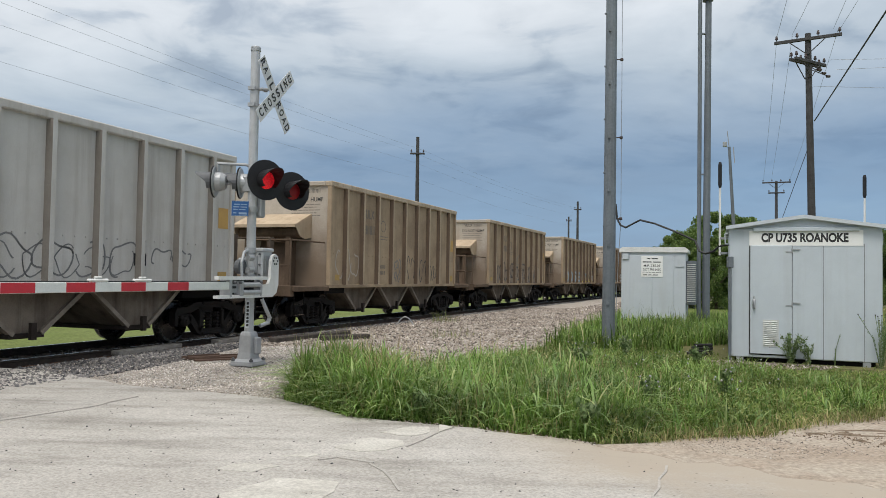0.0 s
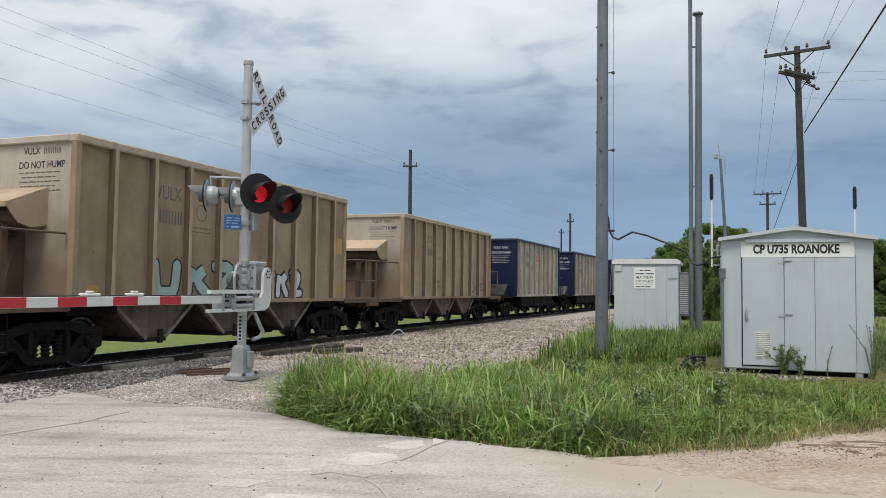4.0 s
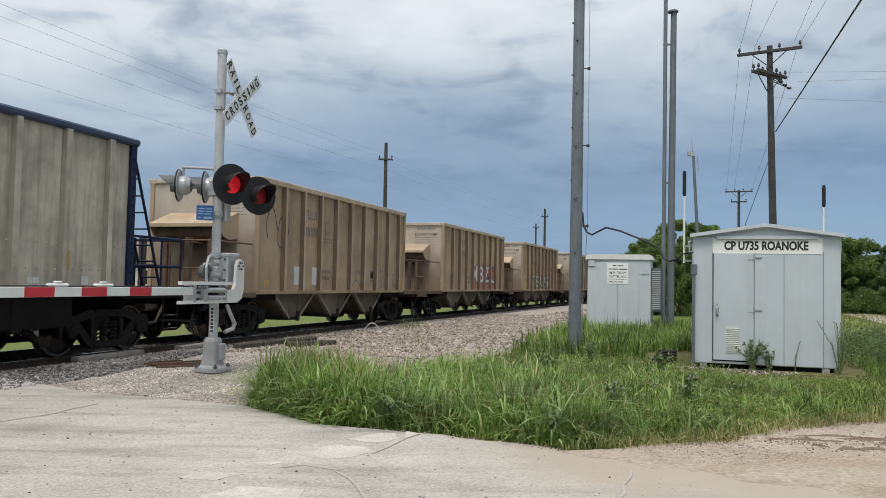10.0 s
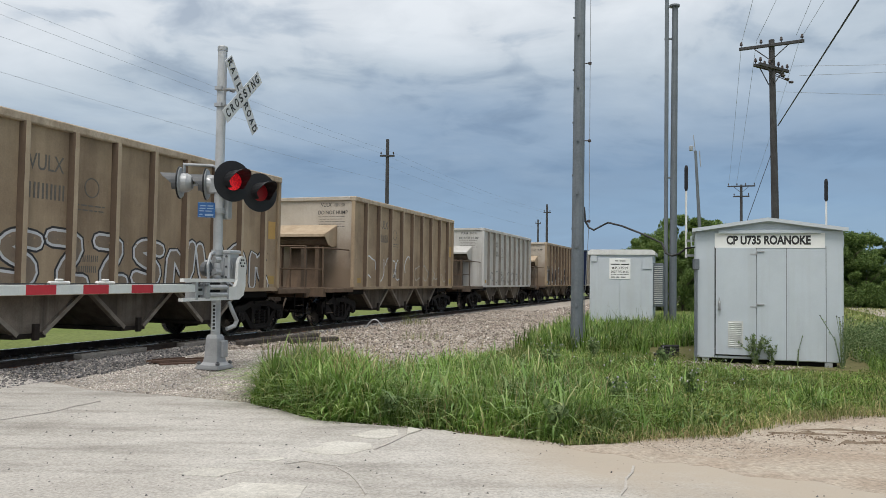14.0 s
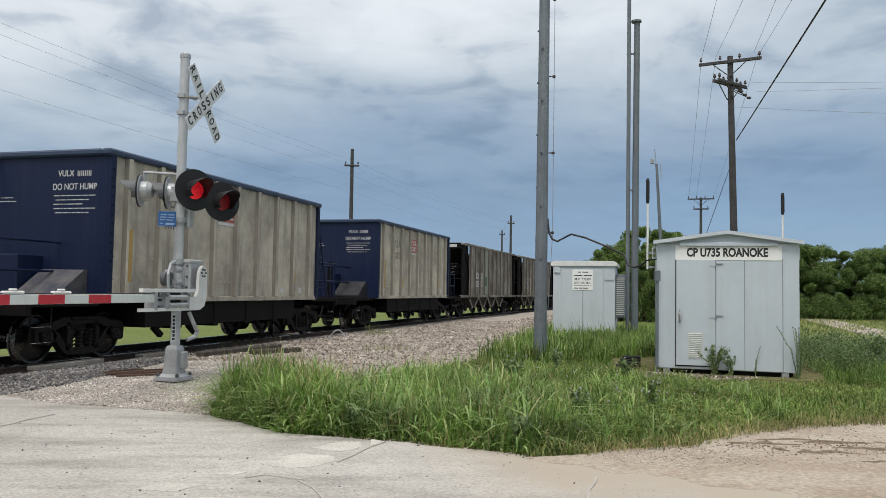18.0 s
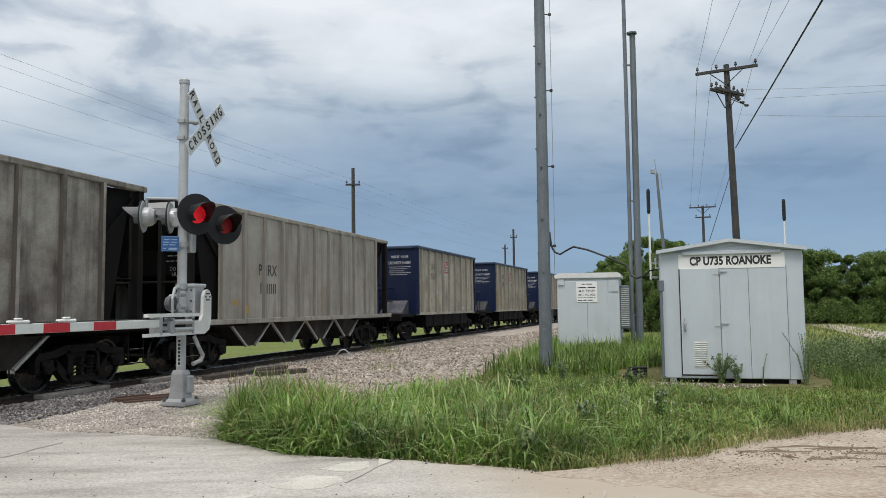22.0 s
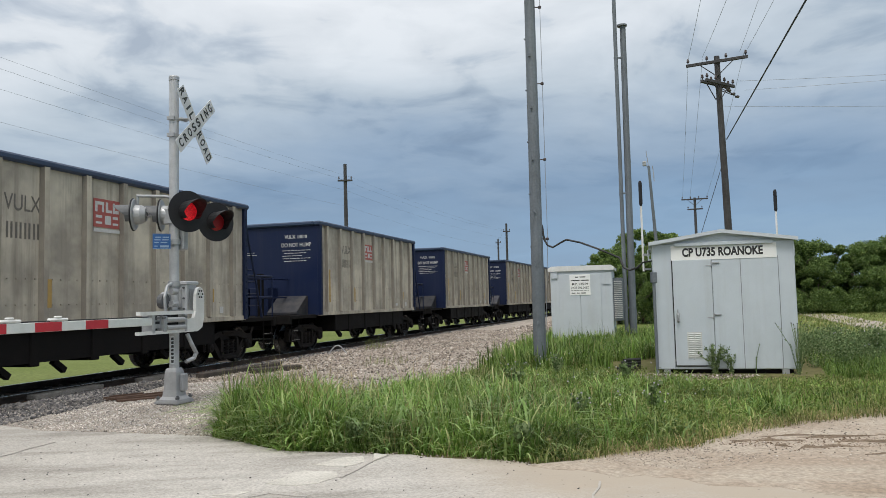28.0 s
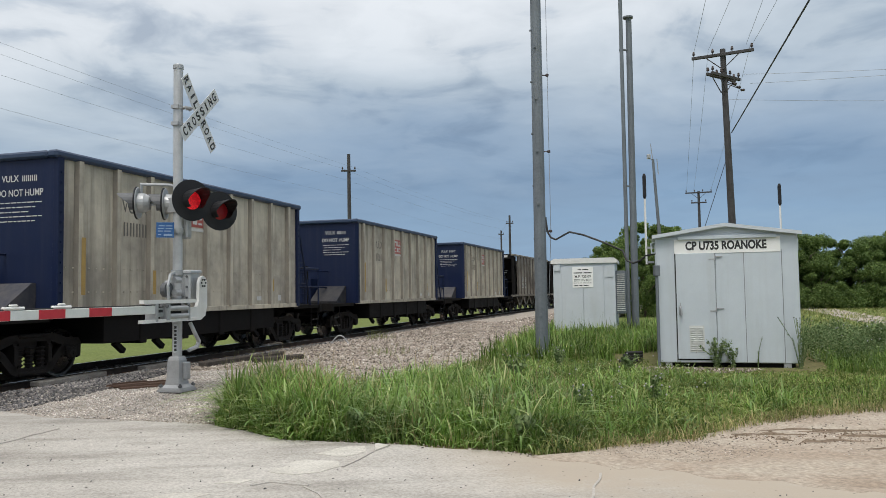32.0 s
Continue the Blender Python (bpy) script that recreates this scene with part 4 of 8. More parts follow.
def crossing_signal():
    ob = thing("crossing_signal", "silver railroad crossing signal mast with crossbuck, red flashers and lowered gate", "crossing signal", SIGNAL)
    bm = bmesh.new()
    lathe(bm, [(0.071, 0.5), (0.071, 4.93), (0.068, 4.95)], Matrix(), 20)
    part("mast", bm, M_SILVER, ob, "tall silver pipe mast", smooth=False)
    bm = bmesh.new()
    lathe(bm, [(0.079, 4.92), (0.079, 4.975), (0.07, 4.99)], Matrix(), 20)
    part("cap", bm, M_GALV, ob)
    # cast base: flared foot, square collar and box
    bm = bmesh.new()
    rows = [(0.19, 0.03), (0.185, 0.06), (0.125, 0.10), (0.108, 0.2), (0.098, 0.46), (0.085, 0.50), (0.073, 0.52)]
    for (r0, z0), (r1, z1) in zip(rows, rows[1:]):
        a = [bm.verts.new((sx * r0, sy * r0, z0)) for sx, sy in ((-1, -1), (1, -1), (1, 1), (-1, 1))]
        b = [bm.verts.new((sx * r1, sy * r1, z1)) for sx, sy in ((-1, -1), (1, -1), (1, 1), (-1, 1))]
        for i in range(4):
            bm.faces.new((a[i], a[(i + 1) % 4], b[(i + 1) % 4], b[i]))
    box(bm, -0.20, 0.20, -0.20, 0.20, 0.0, 0.035)
    base = part("base", bm, M_GALV, ob, "cast grey pedestal base")
    bm = bmesh.new()
    box(bm, -0.02, 0.12, -0.16, -0.095, 0.17, 0.43, bevel=0.015)
    part("junction_box", bm, M_GALV, base)
    for sx in (-0.165, 0.165):
        for sy in (-0.165, 0.165):
            bm = bmesh.new()
            rod(bm, (sx, sy, -0.02), (sx, sy, 0.12), 0.018, 6)
            rod(bm, (sx, sy, 0.07), (sx, sy, 0.10), 0.034, 6)
            part("bolt", bm, M_HOODGREY, base)
    # crossbuck, parallel to the track, facing the road
    for name, ang, z, y, words in (("crossbuck_blade", -51, 4.235, -0.262, None), ("crossbuck_blade", 42, 4.235, -0.276, "CROSSING")):
        bm = bmesh.new()
        m = Matrix.Translation((0.165, y, z)) @ Matrix.Rotation(radians(-ang), 4, "Y")
        box(bm, -0.635, 0.635, -0.003, 0.003, -0.106, 0.106, m)
        blade = part("crossbuck_blade", bm, M_BUCK, ob, "white crossbuck blade with black letters")
        face = m @ Matrix.Translation((0, -0.005, 0)) @ Matrix.Rotation(math.pi / 2, 4, "X")
        if words:
            for k, ch in enumerate(words):
                lettering("lettering_face", ch, 0.185, M_INK, blade, face @ Matrix.Translation(((k - 3.5) * 0.15, 0, 0)), 0.034 if ch == "I" else 0.095, bold=0.022)
        else:
            for w, cx in (("RAIL", -0.37), ("ROAD", 0.37)):
                for k, ch in enumerate(w):
                    lettering("lettering_face", ch, 0.185, M_INK, blade, face @ Matrix.Translation((cx + (k - 1.5) * 0.135, 0, 0)), 0.034 if ch == "I" else 0.095, bold=0.022)
    for z in (4.32, 4.06):
        bm = bmesh.new()
        lathe(bm, [(0.074, z - 0.02), (0.085, z - 0.02), (0.085, z + 0.02), (0.074, z + 0.02)], Matrix(), 16)
        rod(bm, (0.0, -0.08, z), (0.11, -0.25, z), 0.016, 6)
        rod(bm, (0.05, 0.0, z), (0.17, -0.255, z), 0.012, 6)
        box(bm, -0.10, -0.06, -0.06, 0.06, z - 0.028, z + 0.028)
        box(bm, 0.02, 0.16, -0.13, -0.09, z - 0.022, z + 0.022)
        part("bracket", bm, M_GALV, ob)
    # flashers: two toward the road, two toward the far side
    bm = bmesh.new()
    box(bm, -0.09, 0.09, -0.12, 0.12, 2.70, 2.92)
    rod(bm, (-0.42, -0.36, 2.81), (0.42, -0.36, 2.81), 0.03, 8)
    rod(bm, (0, -0.36, 2.81), (0, 0.0, 2.81), 0.035, 8)
    path_rod(bm, [(-0.2, 0.50, 3.0), (-0.2, 0.50, 3.13), (-0.05, 0.1, 3.12), (0.0, 0.0, 3.08)], 0.022, 8)
    rod(bm, (-0.22, 0.52, 2.83), (0.0, 0.05, 2.82), 0.03, 8)
    part("light_arm", bm, M_GALV, ob, "galvanised cross-arm carrying the lights")
    bm = bmesh.new()
    box(bm, 0.06, 0.2, -0.12, 0.02, 2.30, 2.62, bevel=0.02)
    part("terminal_box", bm, M_GALV, ob)
    heads = []
    for x, y, side in ((-0.39, -0.50, -1), (0.355, -0.50, -1), (-0.26, 0.53, 1), (0.0, 0.24, 1)):
        # local: +z is the way the light looks
        m = Matrix.Translation((x, y, 2.84 if side > 0 else 2.82 if x < 0 else 2.735)) @ Matrix.Rotation(radians(-29 if side < 0 else 22), 4, "Z") @ Matrix.Rotation(radians(90 if side < 0 else -90), 4, "X")
        bm = bmesh.new()
        lathe(bm, [(0.02, -0.20), (0.10, -0.19), (0.145, -0.12), (0.155, -0.02), (0.14, 0.0)], m, 20)
        head = part("signal_light", bm, M_GALV if side > 0 else M_BLACK, ob, "silver lamp housing with round target disc" if side > 0 else "black flasher with round target disc")
        bm = bmesh.new()
        rd = 0.305 if side < 0 else 0.25
        lathe(bm, [(0.15, -0.012), (rd - 0.01, -0.016), (rd, -0.008), (rd, 0.002), (0.15, 0.004)], m, 32)
        part("target_disc", bm, M_BLACK, head)
        if side > 0:
            bm = bmesh.new()
            lathe(bm, [(0.05, -0.034), (0.23, -0.030), (0.24, -0.020), (0.05, -0.018)], m, 32)
            part("disc_back", bm, M_GALV, head, "weathered silver back of the disc")
            bm = bmesh.new()
            lathe(bm, [(0.0, -0.206), (0.025, -0.205), (0.025, -0.198), (0.0, -0.197)], m, 8)
            part("sight_hole", bm, M_BLACK, head)
        # hood: an open half tube, longer on top
        bm = bmesh.new()
        n, inner = 14, []
        up = 1 if side < 0 else -1
        for k in range(n + 1):
            a = radians(-48 + 276 * k / n)
            reach = (0.16 if side < 0 else 0.09) + (0.24 if side < 0 else 0.20) * max(0.0, math.sin(a)) ** 0.7
            ring = []
            for r in (0.152, 0.144):
                for h in (0.0, reach):
                    ring.append(bm.verts.new(m @ Vector((r * math.cos(a), up * r * math.sin(a), h))))
            inner.append(ring)
        for a, b in zip(inner, inner[1:]):
            bm.faces.new((a[0], b[0], b[1], a[1]))
            bm.faces.new((a[2], a[3], b[3], b[2]))
            bm.faces.new((a[1], b[1], b[3], a[3]))
        part("hood", bm, M_BLACK if side < 0 else M_HOODGREY, head)
        bm = bmesh.new()
        lathe(bm, [(0.14, 0.0), (0.13, 0.012), (0.07, 0.03), (0.02, 0.034)], m, 20)
        part("lens", bm, M_LIT if (side < 0 and x < 0) else M_DIM if side < 0 else M_LENS, head, "glowing red lens of many diodes" if x < 0 else "dim red lens between flashes")
        heads.append((head, m))
    # gate mechanism
    bm = bmesh.new()
    box(bm, 0.02, 0.30, -0.20, 0.10, 1.33, 1.78, bevel=0.02)
    mech = part("gate_mechanism", bm, M_SILVER, ob, "silver gate motor case with domed lid")
    bm = bmesh.new()
    box(bm, 0.0, 0.32, -0.22, 0.12, 1.76, 1.82, bevel=0.015)
    part("lid", bm, M_SILVER, mech)
    bm = bmesh.new()
    box(bm, 0.09, 0.24, -0.212, -0.205, 1.42, 1.70, bevel=0.0)
    part("door", bm, M_GALV, mech)
    bm = bmesh.new()
    box(bm, -0.002, 0.018, -0.12, 0.04, 1.42, 1.70, bevel=0.006)
    part("inspection_cover", bm, M_GALV, mech)
    for z in (1.40, 1.56, 1.72):
        bm = bmesh.new()
        rod(bm, (-0.004, -0.155, z), (0.03, -0.155, z), 0.016, 6)
        part("latch", bm, M_HOODGREY, mech)
    bm = bmesh.new()
    box(bm, -0.20, -0.07, 0.0, 0.12, 1.40, 1.66, bevel=0.03)
    rod(bm, (-0.26, -0.12, 1.66), (-0.12, -0.12, 1.66), 0.045, 8)
    rod(bm, (-0.26, -0.12, 1.48), (-0.12, -0.12, 1.48), 0.05, 8)
    path_rod(bm, [(-0.42, -0.14, 1.34), (-0.44, -0.14, 1.58), (-0.38, -0.14, 1.74), (-0.22, -0.1, 1.78)], 0.022, 6)
    part("rear_case", bm, M_GALV, mech)
    bm = bmesh.new()
    rod(bm, (-0.30, -0.06, 1.52), (-0.30, 0.02, 1.52), 0.11, 14)
    rod(bm, (-0.30, -0.09, 1.52), (-0.30, -0.05, 1.52), 0.05, 10)
    part("gear_hub", bm, M_HOODGREY, mech, "dark grey round gear hub")
    for z in (1.36, 1.78, 2.42):
        bm = bmesh.new()
        lathe(bm, [(0.074, z - 0.04), (0.095, z - 0.04), (0.095, z + 0.04), (0.074, z + 0.04)], Matrix(), 16)
        box(bm, -0.13, 0.13, -0.02, 0.02, z - 0.025, z + 0.025)
        part("clamp", bm, M_GALV, mech)
    # curved counterweight arm beside the case
    bm = bmesh.new()
    outline = [(-0.25, 1.06), (0.10, 1.06), (0.22, 1.12), (0.27, 1.26), (0.27, 1.62), (0.23, 1.70), (0.17, 1.73), (0.10, 1.70), (0.06, 1.62), (0.05, 1.36), (0.0, 1.26), (-0.25, 1.24)]
    prism(bm, outline, lambda u, v, w: (u, -0.34 + w, v), 0.05)
    weight = part("counterweight_arm", bm, M_WHITEPAINT, ob, "white curved counterweight arm with bolt holes")
    for a in range(6):
        bm = bmesh.new()
        c = (0.165 + 0.055 * math.cos(a * 1.047), 1.62 + 0.055 * math.sin(a * 1.047))
        rod(bm, (c[0], -0.352, c[1]), (c[0], -0.335, c[1]), 0.014, 6)
        part("bolt_hole", bm, M_BLACK, weight)
    # cradle: two long flat bars and the tubes between them
    for z0, z1, x0, x1 in ((1.325, 1.375, -1.30, -0.06), (1.06, 1.105, -1.32, -0.06)):
        bm = bmesh.new()
        box(bm, x0, x1, -0.37, -0.30, z0, z1)
        part("cradle_bar", bm, M_WHITEPAINT, ob)
    bm = bmesh.new()
    for z in (1.14, 1.25):
        rod(bm, (-0.72, -0.36, z), (-0.28, -0.36, z), 0.038, 10)
    box(bm, -1.04, -0.98, -0.37, -0.2, 1.075, 1.325)
    box(bm, -0.80, -0.72, -0.38, -0.2, 1.09, 1.31)
    box(bm, -0.28, -0.22, -0.37, 0.10, 1.075, 1.325)
    box(bm, -0.98, -0.80, -0.33, -0.28, 1.14, 1.26)
    part("hinge", bm, M_GALV, ob, "spring hinge with twin silver tubes")
    # black block added between the bars for the shade in the voids
    bm = bmesh.new()
    box(bm, -0.97, -0.30, -0.27, -0.22, 1.11, 1.32)
    box(bm, -0.96, -0.84, -0.34, -0.27, 1.20, 1.235)
    part("hinge_back", bm, M_BLACK, ob, "black block standing for the dark voids behind the hinge")
    for x in (-0.93, -0.80, -0.28):
        bm = bmesh.new()
        rod(bm, (x, -0.40, 1.285), (x, -0.36, 1.285), 0.02, 6)
        part("bolt", bm, M_HOODGREY, ob)
    # the arm, lowered, in red and white bands
    bm = bmesh.new()
    box(bm, -6.0, -1.02, -0.36, -0.315, 1.185, 1.295, bevel=0.006)
    arm = part("gate_arm", bm, M_ARMWHITE, ob, "lowered gate arm with red and white reflective bands")
    for k in range(6):
        bm = bmesh.new()
        x1 = -1.92 - 0.795 * k
        box(bm, x1 - 0.40, x1, -0.3625, -0.312, 1.187, 1.293)
        part("red_band", bm, M_RED, arm)
    for x in (-2.75, -3.45, -4.9):
        bm = bmesh.new()
        box(bm, x - 0.15, x + 0.15, -0.365, -0.31, 1.297, 1.335, bevel=0.015)
        box(bm, x - 0.05, x + 0.05, -0.36, -0.315, 1.335, 1.36, bevel=0.01)
        part("arm_light", bm, M_WHITEPAINT, arm)
    bm = bmesh.new()
    path_rod(bm, [(-5.4, -0.345, 1.304), (-1.1, -0.345, 1.304)], 0.008, 5)
    part("arm_cable", bm, M_RUBBER, arm)
    # conduit hose, ladder of bars for the inventory number, and the blue notice
    bm = bmesh.new()
    path_rod(bm, [(0.18, -0.1, 1.02), (0.22, -0.16, 0.85), (0.33, -0.16, 0.72), (0.30, -0.14, 0.64), (0.12, -0.12, 0.6)], 0.03, 8)
    part("hose", bm, M_GALV, ob)
    bm = bmesh.new()
    turn = Matrix.Rotation(radians(-55), 4, "Z")
    box(bm, -0.055, 0.0, -0.08, -0.062, 0.58, 1.0, turn)
    strip = part("number_strip", bm, M_SIGN, ob, "vertical white strip with black inventory marks")
    bm = bmesh.new()
    bars(bm, [(-0.046, -0.01, 0.60 + 0.056 * k, 0.64 + 0.056 * k) for k in range(7)], lambda u, v, w: tuple(turn @ Vector((u, -0.0805 - w, v))))
    part("print_block", bm, M_INK, strip, kind="stuff")
    # the notice faces the camera's side of the road
    m = Matrix.Translation((-0.297, 0.011, 2.41)) @ Matrix.Rotation(radians(-55), 4, "Z")
    bm = bmesh.new()
    box(bm, -0.125, 0.125, -0.003, 0.003, -0.115, 0.115, m)
    notice = part("notice", bm, M_BLUESIGN, ob, "small blue emergency notice with white writing")
    bm = bmesh.new()
    bars(bm, print_row(-0.09, 0.10, 0.045, 0.034, 11) + print_row(-0.10, 0.10, 0.006, 0.034, 12) + print_row(-0.10, 0.08, -0.033, 0.034, 13) + print_row(-0.10, -0.03, -0.085, 0.03, 14) + [(-0.02, 0.10, -0.09, -0.06)], lambda u, v, w: m @ Vector((u, -0.004 - w, v)), 0.002)
    for a, b in (((-0.12, -0.11), (0.12, -0.106)), ((-0.12, 0.106), (0.12, 0.11))):
        bars(bm, [(a[0], b[0], a[1], b[1])], lambda u, v, w: m @ Vector((u, -0.004 - w, v)), 0.002)
    part("print_block", bm, M_PALEBLUE, notice, kind="stuff")
    return ob, heads


signal, flashers = crossing_signal()


# ---- signal houses ----
def shed():
    W, D, H = 2.46, 3.0, 2.46
    at = Matrix.Translation((4.60, 14.17, 0.0)) @ Matrix.Rotation(radians(-17.5), 4, "Z")
    ob = thing("equipment_shed", "pale blue-grey metal railway equipment shed with gabled roof and name board", "equipment shed", at)
    bm = bmesh.new()
    box(bm, 0, W, 0.0, D, 0.06, H - 0.08, bevel=0.012)
    part("body", bm, M_SHED, ob)
    # black block set into the gap below the floor in place of its shade
    bm = bmesh.new()
    box(bm, 0.1, W - 0.1, 0.08, D - 0.1, -0.03, 0.07)
    part("skid", bm, M_SOOT, ob, "black block standing for the shade under the shed floor")
    for x in (0.12, W - 0.3):
        bm = bmesh.new()
        box(bm, x, x + 0.12, 0.01, 0.2, -0.05, 0.06)
        part("foot", bm, M_GALV, ob)
    # gable roof, ridge front to back, standing out over the gable
    bm = bmesh.new()
    eave, ridge = H - 0.075, H + 0.115
    outline = [(-0.06, eave), (W / 2, ridge), (W + 0.06, eave), (W + 0.06, eave + 0.03), (W / 2, ridge + 0.033), (-0.06, eave + 0.03)]
    prism(bm, outline, lambda u, v, w: (u, -0.11 + w, v), D + 0.22)
    part("roof", bm, M_SHED, ob, "low-pitched gable roof sheet with an overhang")
    bm = bmesh.new()
    prism(bm, [(0.0, H - 0.08), (W, H - 0.08), (W, eave - 0.004), (W / 2, ridge - 0.004), (0.0, eave - 0.004)], lambda u, v, w: (u, 0.0 + w, v), 0.03)
    part("gable", bm, M_SHED, ob)
    for u0, z0, u1, z1 in ((-0.06, eave, W / 2, ridge), (W / 2, ridge, W + 0.06, eave)):
        bm = bmesh.new()
        prism(bm, [(u0, z0 - 0.03), (u1, z1 - 0.03), (u1, z1 + 0.034), (u0, z0 + 0.034)], lambda u, v, w: (u, -0.118 + w, v), 0.007)
        part("roof_trim", bm, M_CABINET, ob)
    bm = bmesh.new()
    box(bm, 0.40, 2.10, -0.06, 0.0, H - 0.14, H - 0.07, bevel=0.008)
    part("rain_hood", bm, M_SHED, ob, "long box rain hood over the name board")
    bm = bmesh.new()
    box(bm, 0.335, 2.165, -0.018, 0.0, 2.066, 2.335)
    board = part("name_board", bm, M_BOARD, ob, "white board with black letters reading CP U735 ROANOKE")
    lettering("lettering_face", "CP U735 ROANOKE", 0.21, M_INK, board, Matrix.Translation((1.235, -0.0205, 2.200)) @ Matrix.Rotation(math.pi / 2, 4, "X"), 1.40, bold=0.04)
    # seams and corner folds
    for x in (0.335, 1.54, 2.18):
        bm = bmesh.new()
        box(bm, x - 0.005, x + 0.005, -0.013, 0.0, 0.07, 2.10)
        part("seam", bm, M_SEAM, ob)
    for x0, x1 in ((1.055, 1.535), (1.545, 2.175)):
        bm = bmesh.new()
        box(bm, x0, x1, -0.010, 0.0, 0.075, 2.095)
        part("panel", bm, M_SHED, ob)
    bm = bmesh.new()
    box(bm, 0.352, 1.038, -0.022, 0.0, 0.13, 2.07, bevel=0.004)
    door = part("door", bm, M_SHED, ob, "closed pale grey steel door")
    for x0, x1, z0, z1 in ((0.338, 0.352, 0.12, 2.07), (1.038, 1.048, 0.12, 2.07), (0.338, 1.048, 2.07, 2.084), (0.338, 1.048, 0.11, 0.13)):
        bm = bmesh.new()
        box(bm, x0, x1, -0.014, 0.0, z0, z1)
        part("door_gap", bm, M_SOOT if x0 < 0.35 else M_SEAM, door)
    bm = bmesh.new()
    box(bm, 0.39, 0.445, -0.05, -0.02, 0.93, 1.10, bevel=0.01)
    path_rod(bm, [(0.415, -0.05, 1.08), (0.415, -0.10, 1.06), (0.435, -0.11, 0.93)], 0.014, 6)
    rod(bm, (0.415, -0.035, 1.1), (0.415, -0.035, 1.16), 0.012, 6)
    part("handle", bm, M_GALV, door)
    bm = bmesh.new()
    box(bm, 0.56, 0.82, -0.03, -0.02, 0.26, 0.74)
    vent = part("vent", bm, M_LOUVRE, door, "cream louvred vent in two columns")
    for col in (0.575, 0.70):
        for k in range(13):
            bm = bmesh.new()
            m = Matrix.Translation((col + 0.05, -0.034, 0.30 + k * 0.034)) @ Matrix.Rotation(radians(35), 4, "X")
            box(bm, -0.05, 0.05, -0.011, 0.011, -0.003, 0.003, m)
            part("slat", bm, M_LOUVRE, vent)
    for z in (1.02, 1.97):
        bm = bmesh.new()
        rod(bm, (1.043, -0.03, z - 0.035), (1.043, -0.03, z + 0.06), 0.012, 8)
        box(bm, 0.935, 1.04, -0.03, -0.02, z - 0.025, z - 0.005)
        box(bm, 1.048, 1.175, -0.03, -0.01, z + 0.02, z + 0.04)
        part("hinge", bm, M_GALV, door)
    # lifting eyes, conduit and meter pipe at the sides
    bm = bmesh.new()
    path_rod(bm, [(-0.01, 0.1, 2.1), (-0.07, 0.1, 2.1), (-0.08, 0.1, 2.28), (-0.01, 0.1, 2.3)], 0.012, 6)
    part("lifting_ring", bm, M_SHED, ob)
    bm = bmesh.new()
    path_rod(bm, [(W + 0.01, 0.3, 2.1), (W + 0.05, 0.3, 2.1), (W + 0.05, 0.3, 2.3), (W + 0.01, 0.3, 2.3)], 0.01, 6)
    part("lifting_ring", bm, M_SHED, ob)
    return ob


shed()


def cabinet():
    W, D, H = 1.86, 1.7, 2.27
    at = Matrix.Translation((4.20, 22.63, 0.0)) @ Matrix.Rotation(radians(-17.5), 4, "Z")
    ob = thing("signal_cabinet", "pale grey metal crossing signal cabinet with white notice", "signal cabinet", at)
    bm = bmesh.new()
    box(bm, 0.03, W - 0.03, 0.03, D, -0.03, H - 0.05, bevel=0.015)
    part("body", bm, M_CABINET, ob)
    bm = bmesh.new()
    prism(bm, [(-0.03, 2.21), (W + 0.03, 2.21), (W + 0.03, 2.30), (W - 0.06, 2.36), (0.06, 2.36), (-0.03, 2.30)], lambda u, v, w: (u, -0.03 + w, v), D + 0.1)
    part("roof", bm, M_WHITEPAINT, ob, "white lid roof with bevelled edge")
    for x0, x1 in ((0.28, 0.90), (0.91, 1.50)):
        bm = bmesh.new()
        box(bm, x0, x1, 0.0, 0.03, 0.05, 2.12, bevel=0.004)
        part("door", bm, M_CABINET, ob)
    bm = bmesh.new()
    box(bm, 1.55, 1.80, 0.005, 0.03, 1.8, 2.14)
    part("vent_plate", bm, M_CABINET, ob)
    bm = bmesh.new()
    box(bm, 0.06, 0.24, -0.01, 0.03, 2.0, 2.2, bevel=0.01)
    part("hasp_plate", bm, M_CABINET, ob)
    bm = bmesh.new()
    box(bm, 0.60, 1.20, -0.012, 0.0, 1.50, 2.10, bevel=0.002)
    notice = part("notice", bm, M_BOARD, ob, "white square notice with black lettering")
    face = lambda x, z: Matrix.Translation((x, -0.0135, z)) @ Matrix.Rotation(math.pi / 2, 4, "X")
    lettering("lettering_face", "M.P. 735.09", 0.10, M_INK, notice, face(0.90, 1.82), 0.46, bold=0.008)
    lettering("lettering_face", "DOT 795-343C", 0.09, M_INK, notice, face(0.90, 1.71), 0.50, bold=0.008)
    bm = bmesh.new()
    bars(bm, print_row(0.76, 1.06, 2.0, 0.06, 1) + print_row(0.64, 1.16, 1.90, 0.065, 2) + print_row(0.64, 1.16, 1.62, 0.03, 3) + print_row(0.65, 1.15, 1.53, 0.06, 4), lambda u, v, w: (u, -0.0125 - w, v), 0.002)
    part("print_block", bm, M_INK, notice, kind="stuff")
    # air conditioner with louvres on the end wall
    bm = bmesh.new()
    box(bm, W - 0.03, W + 0.24, 0.25, 1.0, 0.72, 1.98, bevel=0.01)
    ac = part("air_conditioner", bm, M_GREYPOLE, ob, "wall air conditioner with louvred grille")
    for k in range(20):
        bm = bmesh.new()
        box(bm, W, W + 0.23, 0.225, 0.25, 0.80 + k * 0.056, 0.822 + k * 0.056)
        part("slat", bm, M_LOUVRE, ac)
    return ob


